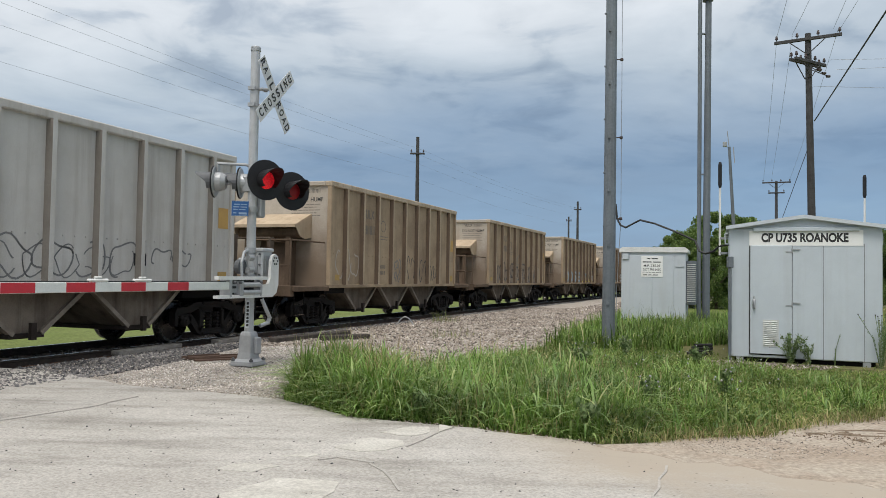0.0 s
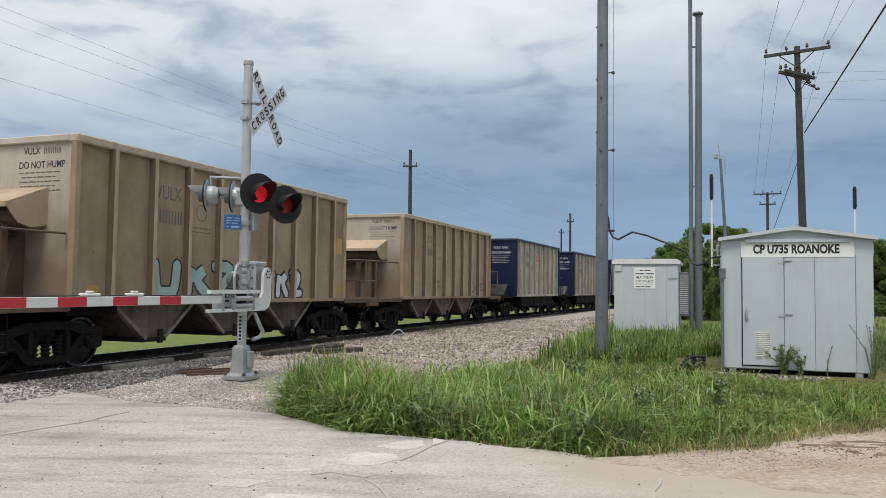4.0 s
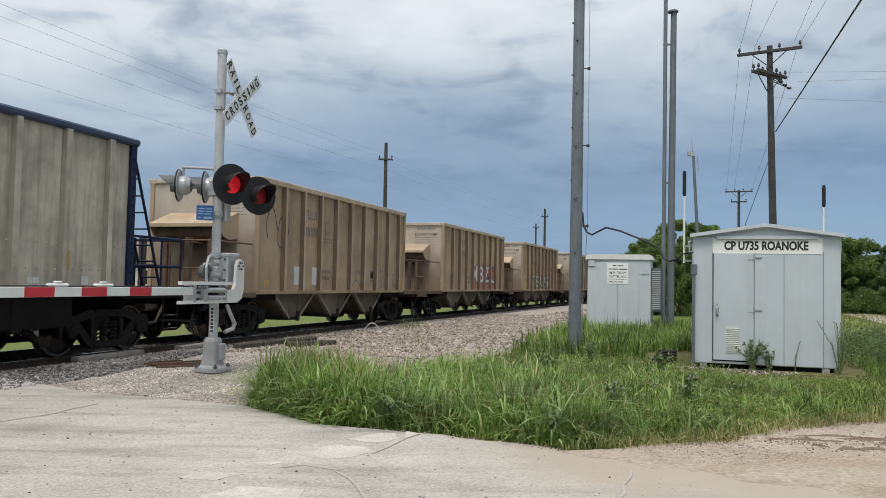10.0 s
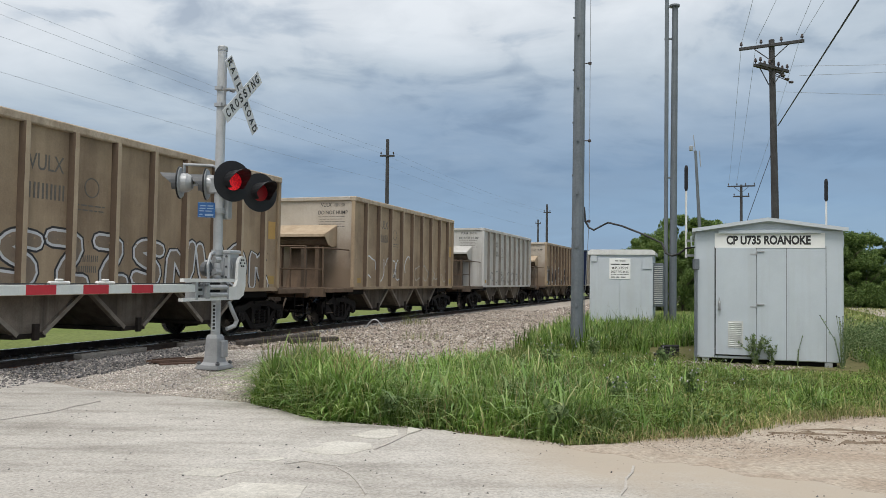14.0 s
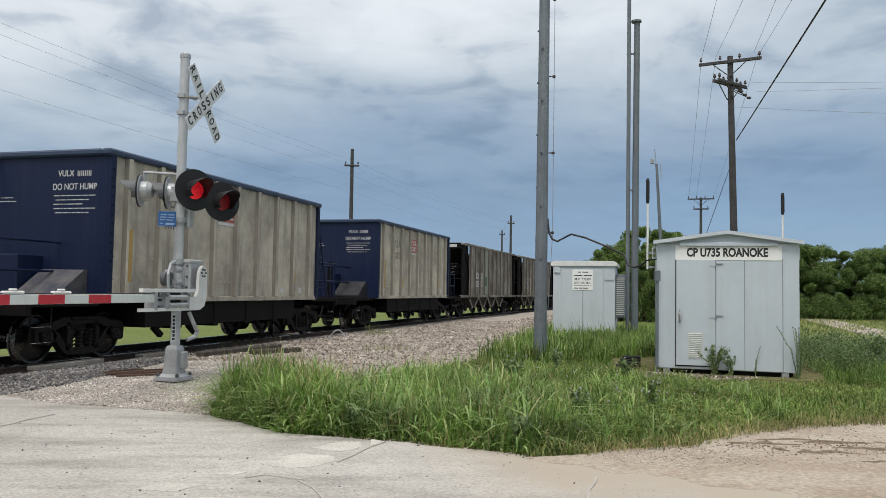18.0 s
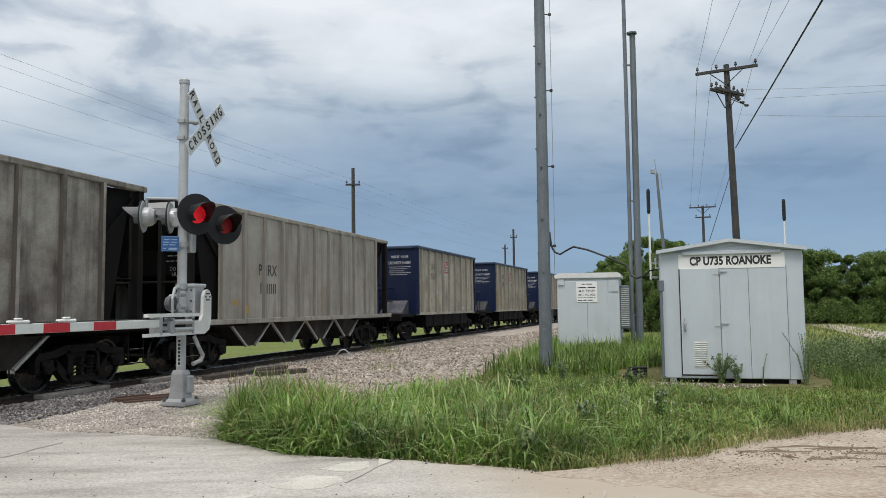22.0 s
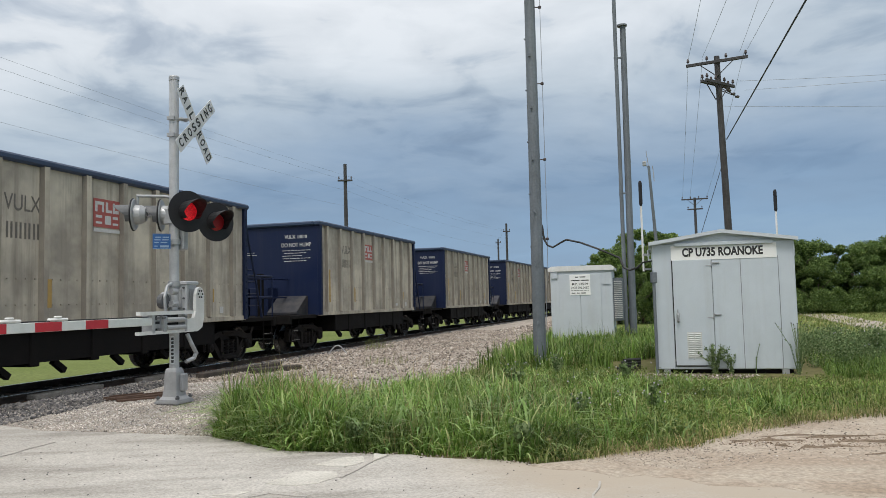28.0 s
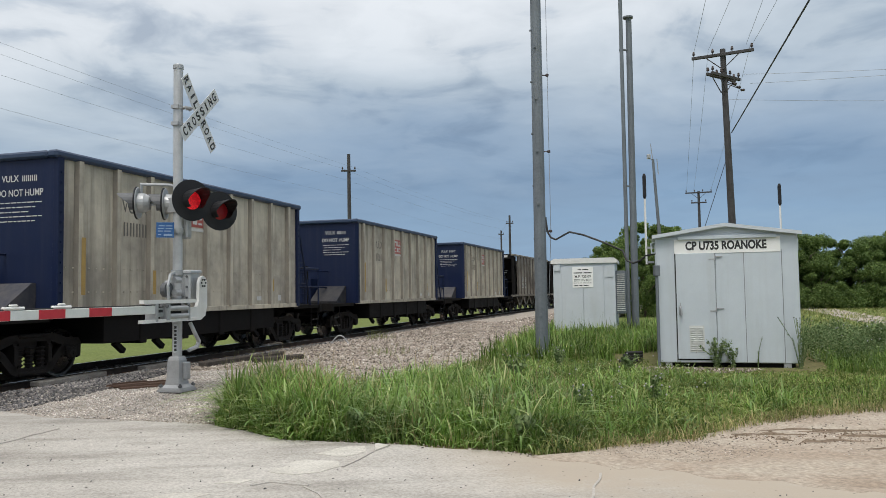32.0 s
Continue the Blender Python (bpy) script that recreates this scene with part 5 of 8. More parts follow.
cabinet()


# ---- poles ----
def steel_pole():
    ob = thing("steel_pole", "tall grey-blue steel pole with ribs of old attachment holes", "pole", Matrix.Translation((2.70, 15.8, 0)))
    bm = bmesh.new()
    rod(bm, (0, 0, -0.05), (0.02, 0, 9.6), 0.135, 12, 0.105)
    part("shaft", bm, M_GREYPOLE, ob)
    for z in (0.9, 2.1, 3.2, 4.3, 5.4, 6.5):
        bm = bmesh.new()
        box(bm, -0.06, -0.02, -0.15, -0.10, z, z + 0.06)
        part("band", bm, M_GREYPOLE, ob)
        bm = bmesh.new()
        rod(bm, (-0.13, -0.02, z + 0.4), (-0.10, -0.02, z + 0.4), 0.02, 6)
        part("bolt", bm, M_GREYPOLE, ob)
    # down-wire on stand-off insulators
    for z in (2.66, 4.33, 5.95, 7.6):
        bm = bmesh.new()
        rod(bm, (0.1, 0, z), (0.235, 0, z), 0.012, 6)
        lathe(bm, [(0.018, 0), (0.035, 0.01), (0.035, 0.05), (0.018, 0.06)], Matrix.Translation((0.23, 0, z - 0.03)), 8)
        part("insulator", bm, M_PORCELAIN, ob)
    bm = bmesh.new()
    path_rod(bm, [(0.235, 0, 9.4), (0.235, 0, 2.6), (0.16, 0, 1.2), (0.15, 0, 0.0)], 0.006, 5)
    part("down_wire", bm, M_WIRE, ob)
    return ob


steel_pole()


def twin_mast():
    ob = thing("antenna_mast", "pair of slim grey steel tube masts bolted together", "antenna mast", Matrix.Translation((6.88, 23.4, 0)))
    bm = bmesh.new()
    rod(bm, (-0.19, 0, -0.05), (-0.18, 0, 12.5), 0.062, 10)
    part("tube", bm, M_GREYPOLE, ob)
    bm = bmesh.new()
    rod(bm, (0.02, 0, -0.05), (0.07, 0, 9.95), 0.115, 12, 0.092)
    part("tube", bm, M_GREYPOLE, ob)
    bm = bmesh.new()
    rod(bm, (0.05, 0, 9.93), (0.05, 0, 9.98), 0.16, 12)
    part("cap", bm, M_GREYPOLE, ob)
    for z in (1.05, 4.6, 8.9):
        bm = bmesh.new()
        box(bm, -0.25, 0.10, -0.03, 0.03, z, z + 0.05, bevel=0.006)
        part("clamp", bm, M_GREYPOLE, ob)
    return ob


twin_mast()


def whip(name, x, y, z0, z1, z2, r):
    ob = thing("whip_antenna", "white whip antenna with a black upper sleeve", "antenna", Matrix.Translation((x, y, 0)))
    bm = bmesh.new()
    rod(bm, (0, 0, z0), (0, 0, z1), r * 0.55, 8)
    part("stem", bm, M_WHITEPAINT, ob)
    bm = bmesh.new()
    lathe(bm, [(r * 0.6, z1), (r, z1 + 0.05), (r, z2 - 0.05), (r * 0.6, z2)], Matrix(), 10)
    part("sleeve", bm, M_BLACK, ob)
    bm = bmesh.new()
    side = 0.14 if x < 6 else -0.12
    box(bm, min(0, side), max(0, side), -0.02, 0.02, z0 + 0.02, z0 + 0.06)
    box(bm, min(0, side), max(0, side), -0.02, 0.02, z0 + 0.3, z0 + 0.34)
    part("wall_bracket", bm, M_GALV, ob)
    return ob


whip("a", 4.56, 14.6, 1.9, 3.17, 3.66, 0.036)
whip("b", 7.72, 15.6, 1.9, 3.12, 3.58, 0.036)


def utility_pole(x, y, h, lean, arms, head, label):
    """arms: (height, half length, insulators, turn); head: the arms' heading in degrees from +x."""
    ob = thing("utility_pole", label, "utility pole", Matrix.Translation((x, y, 0)) @ Matrix.Rotation(radians(head), 4, "Z"), "utility poles")
    bm = bmesh.new()
    rod(bm, (lean * math.cos(radians(head)), -lean * math.sin(radians(head)), -0.4), (0, 0, h), 0.165, 12, 0.11)
    part("shaft", bm, M_POLE, ob)
    for z, half, pins, turn in arms:
        m = Matrix.Rotation(radians(turn), 4, "Z")
        boards = (-1, 1) if turn else (-1,)
        for k, side in enumerate(boards):
            bm = bmesh.new()
            box(bm, -half, half, side * 0.16 if side < 0 else 0.06, -0.06 if side < 0 else 0.16, z - 0.06, z + 0.06, m, bevel=0.01)
            arm = part("crossarm", bm, M_POLE, ob)
            if half > 0.9:
                for sx in (-1, 1):
                    bm = bmesh.new()
                    rod(bm, m @ Vector((sx * half * 0.55, side * 0.15, z - 0.05)), m @ Vector((0.0, side * 0.13, z - 0.62)), 0.02, 6)
                    part("brace", bm, M_POLE, ob)
            for q in range(pins):
                u = -half + 0.08 + (2 * half - 0.16) * q / max(pins - 1, 1)
                if abs(u) < 0.1:
                    u += 0.2
                bm = bmesh.new()
                lathe(bm, [(0.015, 0), (0.02, 0.07), (0.055, 0.08), (0.06, 0.13), (0.04, 0.17), (0.05, 0.19), (0.02, 0.23)], m @ Matrix.Translation((u, side * 0.11, z + 0.055)), 8)
                part("insulator", bm, M_PORCELAIN, arm)
    return ob


pole_a = utility_pole(12.80, 30.2, 11.12, 0.22, [(10.88, 1.2, 4, 0), (9.98, 0.95, 4, 64)], -31, "weathered wooden utility pole with two crossed arms and dark insulators")
for dx, z in ((0.45, 9.72), (0.72, 9.62), (1.0, 9.54)):
    bm = bmesh.new()
    m = Matrix.Rotation(radians(64), 4, "Z")
    rod(bm, m @ Vector((0.1, -0.1, z + 0.14)), m @ Vector((dx, -0.2, z)), 0.02, 6)
    lathe(bm, [(0.03, -0.10), (0.055, -0.09), (0.04, 0.0), (0.06, 0.02), (0.05, 0.09), (0.02, 0.10)], m @ Matrix.Translation((dx, -0.2, z)) @ Matrix.Rotation(radians(80), 4, "Y"), 8)
    part("stand_off", bm, M_PORCELAIN, pole_a)
utility_pole(-4.12, 52.0, 10.9, 0.06, [(9.75, 0.5, 2, 0)], 0, "weathered wooden utility pole with a short crossarm")
utility_pole(11.1, 85.0, 9.9, 0, [(9.0, 0.4, 2, 0)], 0, "weathered wooden utility pole beyond the track")
utility_pole(13.1, 110.0, 10.2, 0, [(9.6, 0.4, 2, 0)], 0, "weathered wooden utility pole beyond the track")
utility_pole(27.26, 71.0, 10.6, 0, [(10.45, 1.2, 4, 0), (9.5, 0.7, 2, 0)], -20, "weathered wooden utility pole with two crossarms")
utility_pole(17.5, 150.0, 9.0, 0, [(8.4, 0.5, 2, 0)], 0, "weathered wooden utility pole beyond the track")

# slim leaning radio pole
ob = thing("radio_pole", "slim grey radio pole with a short tilted aerial", "pole", Matrix.Translation((11.35, 34.0, 0)))
bm = bmesh.new()
rod(bm, (0.1, 0, -0.3), (-0.33, 0, 7.3), 0.10, 8, 0.06)
part("shaft", bm, M_GREYPOLE, ob)
bm = bmesh.new()
rod(bm, (-0.33, 0, 7.2), (-0.42, 0, 8.0), 0.018, 5)
rod(bm, (-0.52, 0, 7.35), (-0.32, 0, 7.25), 0.016, 5)
box(bm, -0.60, -0.44, -0.06, 0.06, 7.3, 7.52, bevel=0.02)
rod(bm, (-0.1, 0, 6.6), (-0.15, 0, 7.3), 0.02, 5)
part("aerial", bm, M_GALV, ob)


def wire(name, pts, r, material, label, sag=0.0):
    """A hanging wire from point to point."""
    bm = bmesh.new()
    whole = []
    for a, b in zip(pts, pts[1:]):
        a, b = Vector(a), Vector(b)
        n = 10
        run = [a.lerp(b, k / n) - Vector((0, 0, sag * 4 * (k / n) * (1 - k / n))) for k in range(n + 1)]
        whole += run if not whole else run[1:]
    path_rod(bm, whole, r, 5)
    return solid(name, bm, material, label, "cable", group="overhead wires")


# lines beside the railway
for dx, z in ((0.5, 9.95), (-0.5, 9.95), (0.0, 9.1), (0.1, 8.0)):
    a = (-4.12 + dx, 52.0, z)
    wire("overhead_wire", [(-4.12 + dx - 0.309 * 52, 52 - 0.951 * 52, z - 0.35), a, (11.1 + dx * 0.8, 85, z - 0.9), (13.1 + dx * 0.8, 110, z - 0.4)], 0.004, M_WIRE, "thin overhead wire beside the railway", 0.35)
TOP = pole_a.matrix_basis.translation
for a, b in (((11.82, 30.75, 11.15), (4.1, 6.0, 11.0)), ((12.3, 30.45, 11.15), (5.7, 6.0, 11.0)), ((13.55, 29.7, 11.15), (5.6, 6.0, 11.0)), ((13.77, 29.58, 11.15), (6.9, 6.0, 11.0)),
             ((13.5, 29.9, 10.0), (34.0, 25.0, 10.05)), ((13.8, 30.0, 9.65), (34.0, 22.4, 9.7)), ((13.0, 30.2, 9.05), (36.0, 28.5, 9.05)),
             ((11.82, 30.75, 11.1), (26.1, 71.0, 10.6)), ((12.3, 30.45, 11.1), (26.8, 71.0, 10.6)), ((13.7, 29.65, 11.1), (28.4, 71.0, 10.6))):
    wire("overhead_wire", [a, b], 0.007, M_WIRE, "thin overhead wire at the utility pole", 0.25)
wire("guy_cable", [(7.0, 10.6, 7.45), (12.96, 30.0, 7.65)], 0.022, M_RUBBER, "thick black cable running to the utility pole", 0.0)
wire("guy_cable", [(12.9, 30.1, 7.0), (10.9, 31.5, 0.0)], 0.012, M_RUBBER, "black guy wire stayed to the ground")
# black service cable from the steel pole to the shed
bm = bmesh.new()
path_rod(bm, [(2.83, 15.8, 2.95), (2.852, 15.75, 2.65), (2.913, 15.7, 2.52), (3.008, 15.65, 2.47), (3.148, 15.6, 2.55), (3.264, 15.5, 2.613), (3.528, 15.4, 2.54), (3.876, 15.2, 2.376), (4.213, 15.0, 2.19), (4.263, 14.9, 1.99), (4.354, 14.8, 1.934),
              (4.466, 14.7, 1.976), (4.553, 14.6, 2.07), (4.70, 14.5, 2.10)], 0.02, 6)
solid("service_cable", bm, M_RUBBER, "black service cable sagging from pole to shed", "cable")
bm = bmesh.new()
rod(bm, (4.555, 14.0, -0.05), (4.555, 14.0, 1.68), 0.03, 8)
box(bm, 4.505, 4.605, 13.95, 14.05, 1.66, 1.86, bevel=0.01)
solid("meter_post", bm, M_GREYPOLE, "grey steel conduit post with a small box beside the shed", "post")


# ---- train ----
# Local +x runs up the line (a car's rear end), -y is the side toward the road; the train rolls toward -x.
def wheelset_mesh():
    bm = bmesh.new()
    turn = Matrix.Rotation(math.pi / 2, 4, "X")
    rod(bm, (0, -1.02, 0), (0, 1.02, 0), 0.075, 10)
    for sgn in (-1, 1):
        prof = [(0.08, 0.07), (0.10, 0.05), (0.36, 0.02), (0.385, 0.06), (0.425, 0.065), (0.43, -0.04), (0.455, -0.055), (0.455, -0.075), (0.37, -0.075), (0.34, -0.03), (0.1, 0.0), (0.08, -0.06)]
        lathe(bm, prof, Matrix.Translation((0, sgn * 0.76, 0)) @ (turn if sgn < 0 else Matrix.Rotation(-math.pi / 2, 4, "X")), 22)
    me = to_mesh("wheelset", bm, M_WHEEL)
    me.materials.append(M_TREAD)
    for p in me.polygons:
        r = math.hypot(p.center.x, p.center.z)
        if 0.415 < r and abs(p.normal.y) < 0.5:
            p.material_index = 1
    return me


def side_frame_mesh():
    """A cast truck side: arched top, bowed bottom, two columns, jaws over the bearings, open between them."""
    bm = bmesh.new()
    place = lambda u, v, w: (u, w - 0.075, v)
    for sx in (-1, 1):
        flip = lambda pts: [(sx * u, v) for u, v in (pts if sx > 0 else pts[::-1])]
        prism(bm, flip([(0.0, 0.68), (0.42, 0.66), (0.70, 0.57), (1.02, 0.54), (1.12, 0.60), (1.06, 0.69), (0.76, 0.71), (0.46, 0.80), (0.0, 0.80)]), place, 0.15)
        prism(bm, flip([(0.0, 0.13), (0.34, 0.13), (0.46, 0.19), (0.70, 0.46), (0.84, 0.57), (0.70, 0.60), (0.58, 0.52), (0.36, 0.27), (0.28, 0.24), (0.0, 0.24)]), place, 0.15)
        prism(bm, flip([(0.32, 0.20), (0.40, 0.22), (0.40, 0.70), (0.32, 0.72)]), place, 0.15)
        prism(bm, flip([(1.02, 0.56), (1.12, 0.60), (1.11, 0.36), (1.04, 0.33), (1.02, 0.45)]), place, 0.15)
        prism(bm, flip([(0.62, 0.50), (0.72, 0.58), (0.72, 0.40), (0.67, 0.36)]), place, 0.15)
        box(bm, sx * 0.36 - 0.045, sx * 0.36 + 0.045, -0.11, -0.07, 0.30, 0.62, bevel=0.01)
    box(bm, -0.30, 0.30, -0.11, 0.11, 0.74, 0.81, bevel=0.02)
    box(bm, -0.30, 0.30, -0.11, 0.11, 0.12, 0.19, bevel=0.02)
    return to_mesh("side_frame", bm, M_TRUCK)


def springs_mesh():
    bm = bmesh.new()
    for x in (-0.24, 0.0, 0.24):
        prof = []
        for k in range(6):
            z = 0.21 + 0.066 * k
            prof += [(0.062, z), (0.085, z + 0.012), (0.085, z + 0.032), (0.062, z + 0.044)]
        lathe(bm, prof, Matrix.Translation((x, 0, 0)), 6)
    return to_mesh("spring_nest", bm, M_TRUCK)


def cap_mesh():
    bm = bmesh.new()
    turn = Matrix.Rotation(math.pi / 2, 4, "X")
    lathe(bm, [(0.11, 0.0), (0.115, 0.05), (0.09, 0.09), (0.04, 0.10), (0.035, 0.115)], turn, 12)
    box(bm, -0.13, 0.13, -0.06, 0.0, 0.04, 0.13, bevel=0.015)
    return to_mesh("bearing", bm, M_TRUCK)


WHEELSET, FRAME, SPRINGS, BEARING = wheelset_mesh(), side_frame_mesh(), springs_mesh(), cap_mesh()
bm = bmesh.new()
box(bm, -0.22, 0.22, -0.98, 0.98, 0.46, 0.76, bevel=0.03)
box(bm, -0.7, 0.7, -0.6, -0.5, 0.40, 0.48)
box(bm, -0.7, 0.7, 0.5, 0.6, 0.40, 0.48)
BOLSTER = to_mesh("bolster", bm, M_TRUCK)
WB = 0.865


def bogie(car, x):
    bo = part("bogie", BOLSTER, None, car, "grimy two-axle freight bogie", Matrix.Translation((x, 0, 0)))
    for sy in (-1, 1):
        part("side_frame", FRAME, None, bo, at=Matrix.Translation((0, sy * 1.0, 0)) if sy < 0 else Matrix.Translation((0, sy * 1.0, 0)) @ Matrix.Rotation(math.pi, 4, "Z"))
        part("spring_nest", SPRINGS, None, bo, at=Matrix.Translation((0, sy * 1.0, 0)))
        for sx in (-WB, WB):
            part("bearing", BEARING, None, bo, at=Matrix.Translation((sx, sy * 1.06, 0.43)) @ Matrix.Rotation(0 if sy < 0 else math.pi, 4, "Z"))
    for sx in (-WB, WB):
        part("wheelset", WHEELSET, None, bo, "dark steel wheels on an axle with polished rims", Matrix.Translation((sx, 0, 0.43)))
    return bo


def both_ends(make):
    """Builds at the front end, and again at the rear turned half round."""
    for m in (Matrix(), Matrix.Rotation(math.pi, 4, "Z")):
        make(m)


def rib_mesh(name, w, d, z0, z1, material, flank_shade):
    """A pressed channel stiffener standing out toward -y, with bolt heads; its flanks are coloured as if in shade."""
    bm = bmesh.new()
    prism(bm, [(-w / 2, 0), (w / 2, 0), (w * 0.34, -d), (-w * 0.34, -d)], lambda u, v, t: (u, v, z0 + t), z1 - z0)
    for k in range(9):
        z = z0 + 0.15 + (z1 - z0 - 0.3) * k / 8
        box(bm, w / 2, w / 2 + 0.022, -0.012, 0.0, z, z + 0.022)
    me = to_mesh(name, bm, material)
    # faces turned along the car take the shade colour
    me.materials.append(flank_shade)
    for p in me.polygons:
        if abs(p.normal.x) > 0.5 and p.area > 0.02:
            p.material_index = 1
    return me


def coupler(car, h, reach, material):
    def make(m):
        bm = bmesh.new()
        box(bm, -h - reach, -h + 0.6, -0.11, 0.11, 0.72, 0.98, m)
        box(bm, -h - reach - 0.06, -h - reach + 0.3, -0.17, 0.17, 0.68, 1.02, m, 0.04)
        path_rod(bm, [tuple(m @ Vector(p)) for p in ((-h - reach + 0.35, -0.3, 0.8), (-h - reach + 0.1, -0.32, 0.45), (-h - reach - 0.05, -0.2, 0.42))], 0.03, 6)
        part("coupler", bm, material, car, "dark knuckle coupler with hose")
    both_ends(make)


def step_mesh(name, material):
    bm = bmesh.new()
    for y in (-0.22, 0.22):
        rod(bm, (y, 0, 0.38), (y, 0, 1.05), 0.014, 5)
    for z in (0.40, 0.66):
        box(bm, -0.22, 0.22, -0.03, 0.03, z - 0.012, z + 0.012)
    me = to_mesh(name, bm, M_SOOT)
    me.materials.append(material)
    for p in me.polygons:
        # broad tread faces take the paler material
        if p.area > 0.018:
            p.material_index = 1
    return me


STEP_DARK, STEP_TAN = step_mesh("stirrup_step", M_STEP), step_mesh("stirrup_step", M_TANEND)


def near(u, v, w):
    return (u, -w, v)


def gondola():
    """The cream-sided car with navy ends."""
    L, W, TOP = 8.9, 1.50, 3.88
    h = L / 2
    car = thing("gondola_car", "cream-grey open gondola car with navy blue ends and rim", "freight car", group="train of freight cars")
    for sy in (-1, 1):
        bm = bmesh.new()
        box(bm, -h, h, sy * W - 0.02, sy * W + 0.02, 1.14, TOP - 0.1)
        part("side_panel", bm, M_GREIGE, car, "weathered cream-grey side sheet")
        bm = bmesh.new()
        box(bm, -h, h, sy * W - 0.05, sy * W + 0.05, 1.06, 1.17, bevel=0.01)
        part("side_sill", bm, M_GREIGE, car)
        bm = bmesh.new()
        for z in (1.50, 1.92):
            for k in range(46):
                x = -h + 0.2 + (L - 0.4) * k / 45
                box(bm, x - 0.012, x + 0.012, sy * (W + 0.026) - 0.012, sy * (W + 0.026) + 0.012, z - 0.012, z + 0.012)
        part("riveted_seam", bm, M_GREIGE, car, kind="stuff")
    rib = rib_mesh("rib", 0.17, 0.085, 1.17, TOP - 0.1, M_GREIGE, M_FLANKSHADE["B"])
    for k in range(9):
        x = (k - 4) * 0.975 - 0.06
        for sy in (-1, 1):
            part("rib", rib, None, car, at=Matrix.Translation((x, sy * (W + 0.02), 0)) @ Matrix.Rotation(0 if sy < 0 else math.pi, 4, "Z"))
    for sx in (-1, 1):
        for sy in (-1, 1):
            bm = bmesh.new()
            x = sx * (h - 0.04)
            box(bm, x - 0.07, x + 0.07, sy * (W + 0.03) - 0.06, sy * (W + 0.03) + 0.06, 1.08, TOP - 0.09, bevel=0.012)
            for k in range(14):
                box(bm, x - 0.015, x + 0.015, sy * (W + 0.10) - 0.012, sy * (W + 0.10) + 0.012, 1.3 + k * 0.17, 1.335 + k * 0.17)
            part("corner_post", bm, M_NAVY, car)
    # rounded rim
    for sy in (-1, 1):
        bm = bmesh.new()
        box(bm, -h - 0.10, h + 0.10, sy * W - 0.11, sy * W + 0.11, TOP - 0.11, TOP + 0.02, bevel=0.035)
        part("top_rim", bm, M_NAVYRIM, car, "navy blue rounded top rim")
    for sx in (-1, 1):
        bm = bmesh.new()
        box(bm, sx * h - 0.10, sx * h + 0.10, -W + 0.11, W - 0.11, TOP - 0.11, TOP + 0.018, bevel=0.035)
        part("top_rim", bm, M_NAVYRIM, car, "navy blue rounded top rim")
    bm = bmesh.new()
    box(bm, -h + 0.1, h - 0.1, -W + 0.05, W - 0.05, 1.1, 1.2)
    box(bm, -h + 0.1, h - 0.1, -W + 0.06, W - 0.06, 1.2, 2.9)
    part("load", bm, M_SOOT, car, "dark interior floor and load below the rim")
    bm = bmesh.new()
    box(bm, -h - 1.7, h + 1.7, -0.3, 0.3, 0.72, 1.05, bevel=0.02)
    box(bm, -h + 1.25, h - 1.25, -1.46, 1.46, 0.56, 1.1)
    for x in (-2.1, -0.7, 0.7, 2.1):
        box(bm, x - 0.1, x + 0.1, -1.49, 1.49, 0.50, 1.09, bevel=0.02)
    for x in (-2.6, -1.4, 0.1, 1.5, 2.5):
        m = Matrix.Translation((x, -1.3, 0.46)) @ Matrix.Rotation(radians(35), 4, "Y")
        box(bm, -0.16, 0.16, -0.05, 0.05, -0.05, 0.05, m)
    part("underframe", bm, M_SOOT, car, "black sooty underframe with hanging brake gear")

    def make(m):
        bm = bmesh.new()
        box(bm, -h - 0.025, -h + 0.02, -W + 0.01, W - 0.01, 1.08, TOP - 0.1, m)
        end = part("end_wall", bm, M_NAVY, car, "navy blue end wall with white stencils")
        bm = bmesh.new()
        prism(bm, [(0, 1.08), (-0.75, 1.12), (-0.75, 1.18), (-0.08, 1.66), (0, 1.66)], lambda u, v, w: tuple(m @ Vector((-h - 0.03 + u, -1.15 + w, v))), 0.95)
        part("slope_plate", bm, M_DUSTPLATE, end, "dusty sloping cover plate")
        for y in (-0.14, 0.52):
            bm = bmesh.new()
            box(bm, -h - 0.62, -h - 0.03, y, y + 0.60, 1.10, 1.92, m, 0.012)
            part("gear_box", bm, M_NAVY, car, "dark navy brake gear box")
        bm = bmesh.new()
        box(bm, -h - 1.72, -h, -1.42, 1.42, 1.0, 1.10, m, 0.01)
        box(bm, -h - 1.74, -h - 1.62, -1.45, 1.45, 0.86, 1.10, m, 0.01)
        part("end_platform", bm, M_SOOT, car)
        for z in (2.16, 1.62):
            bm = bmesh.new()
            path_rod(bm, [tuple(m @ Vector(p)) for p in ((-h - 0.03, -0.5, z), (-h - 1.66, -0.5, z), (-h - 1.66, 1.38, z), (-h - 0.03, 1.38, z))], 0.022, 6)
            part("handrail", bm, M_NAVY, car)
        for y in (-0.5, -0.03, 0.44, 0.91, 1.38):
            bm = bmesh.new()
            rod(bm, m @ Vector((-h - 1.66, y, 1.08)), m @ Vector((-h - 1.66, y, 2.18)), 0.022, 6)
            part("rail_post", bm, M_NAVY, car)
        for y0, y1, z1 in ((-0.45, -0.3, 2.3), (0.3, 0.42, 2.2)):
            bm = bmesh.new()
            box(bm, -h - 1.5, -h - 1.4, y0, y1, 1.08, z1, m)
            part("brake_stand", bm, M_SOOT, car)
        # raking ladder up the far corner
        bm = bmesh.new()
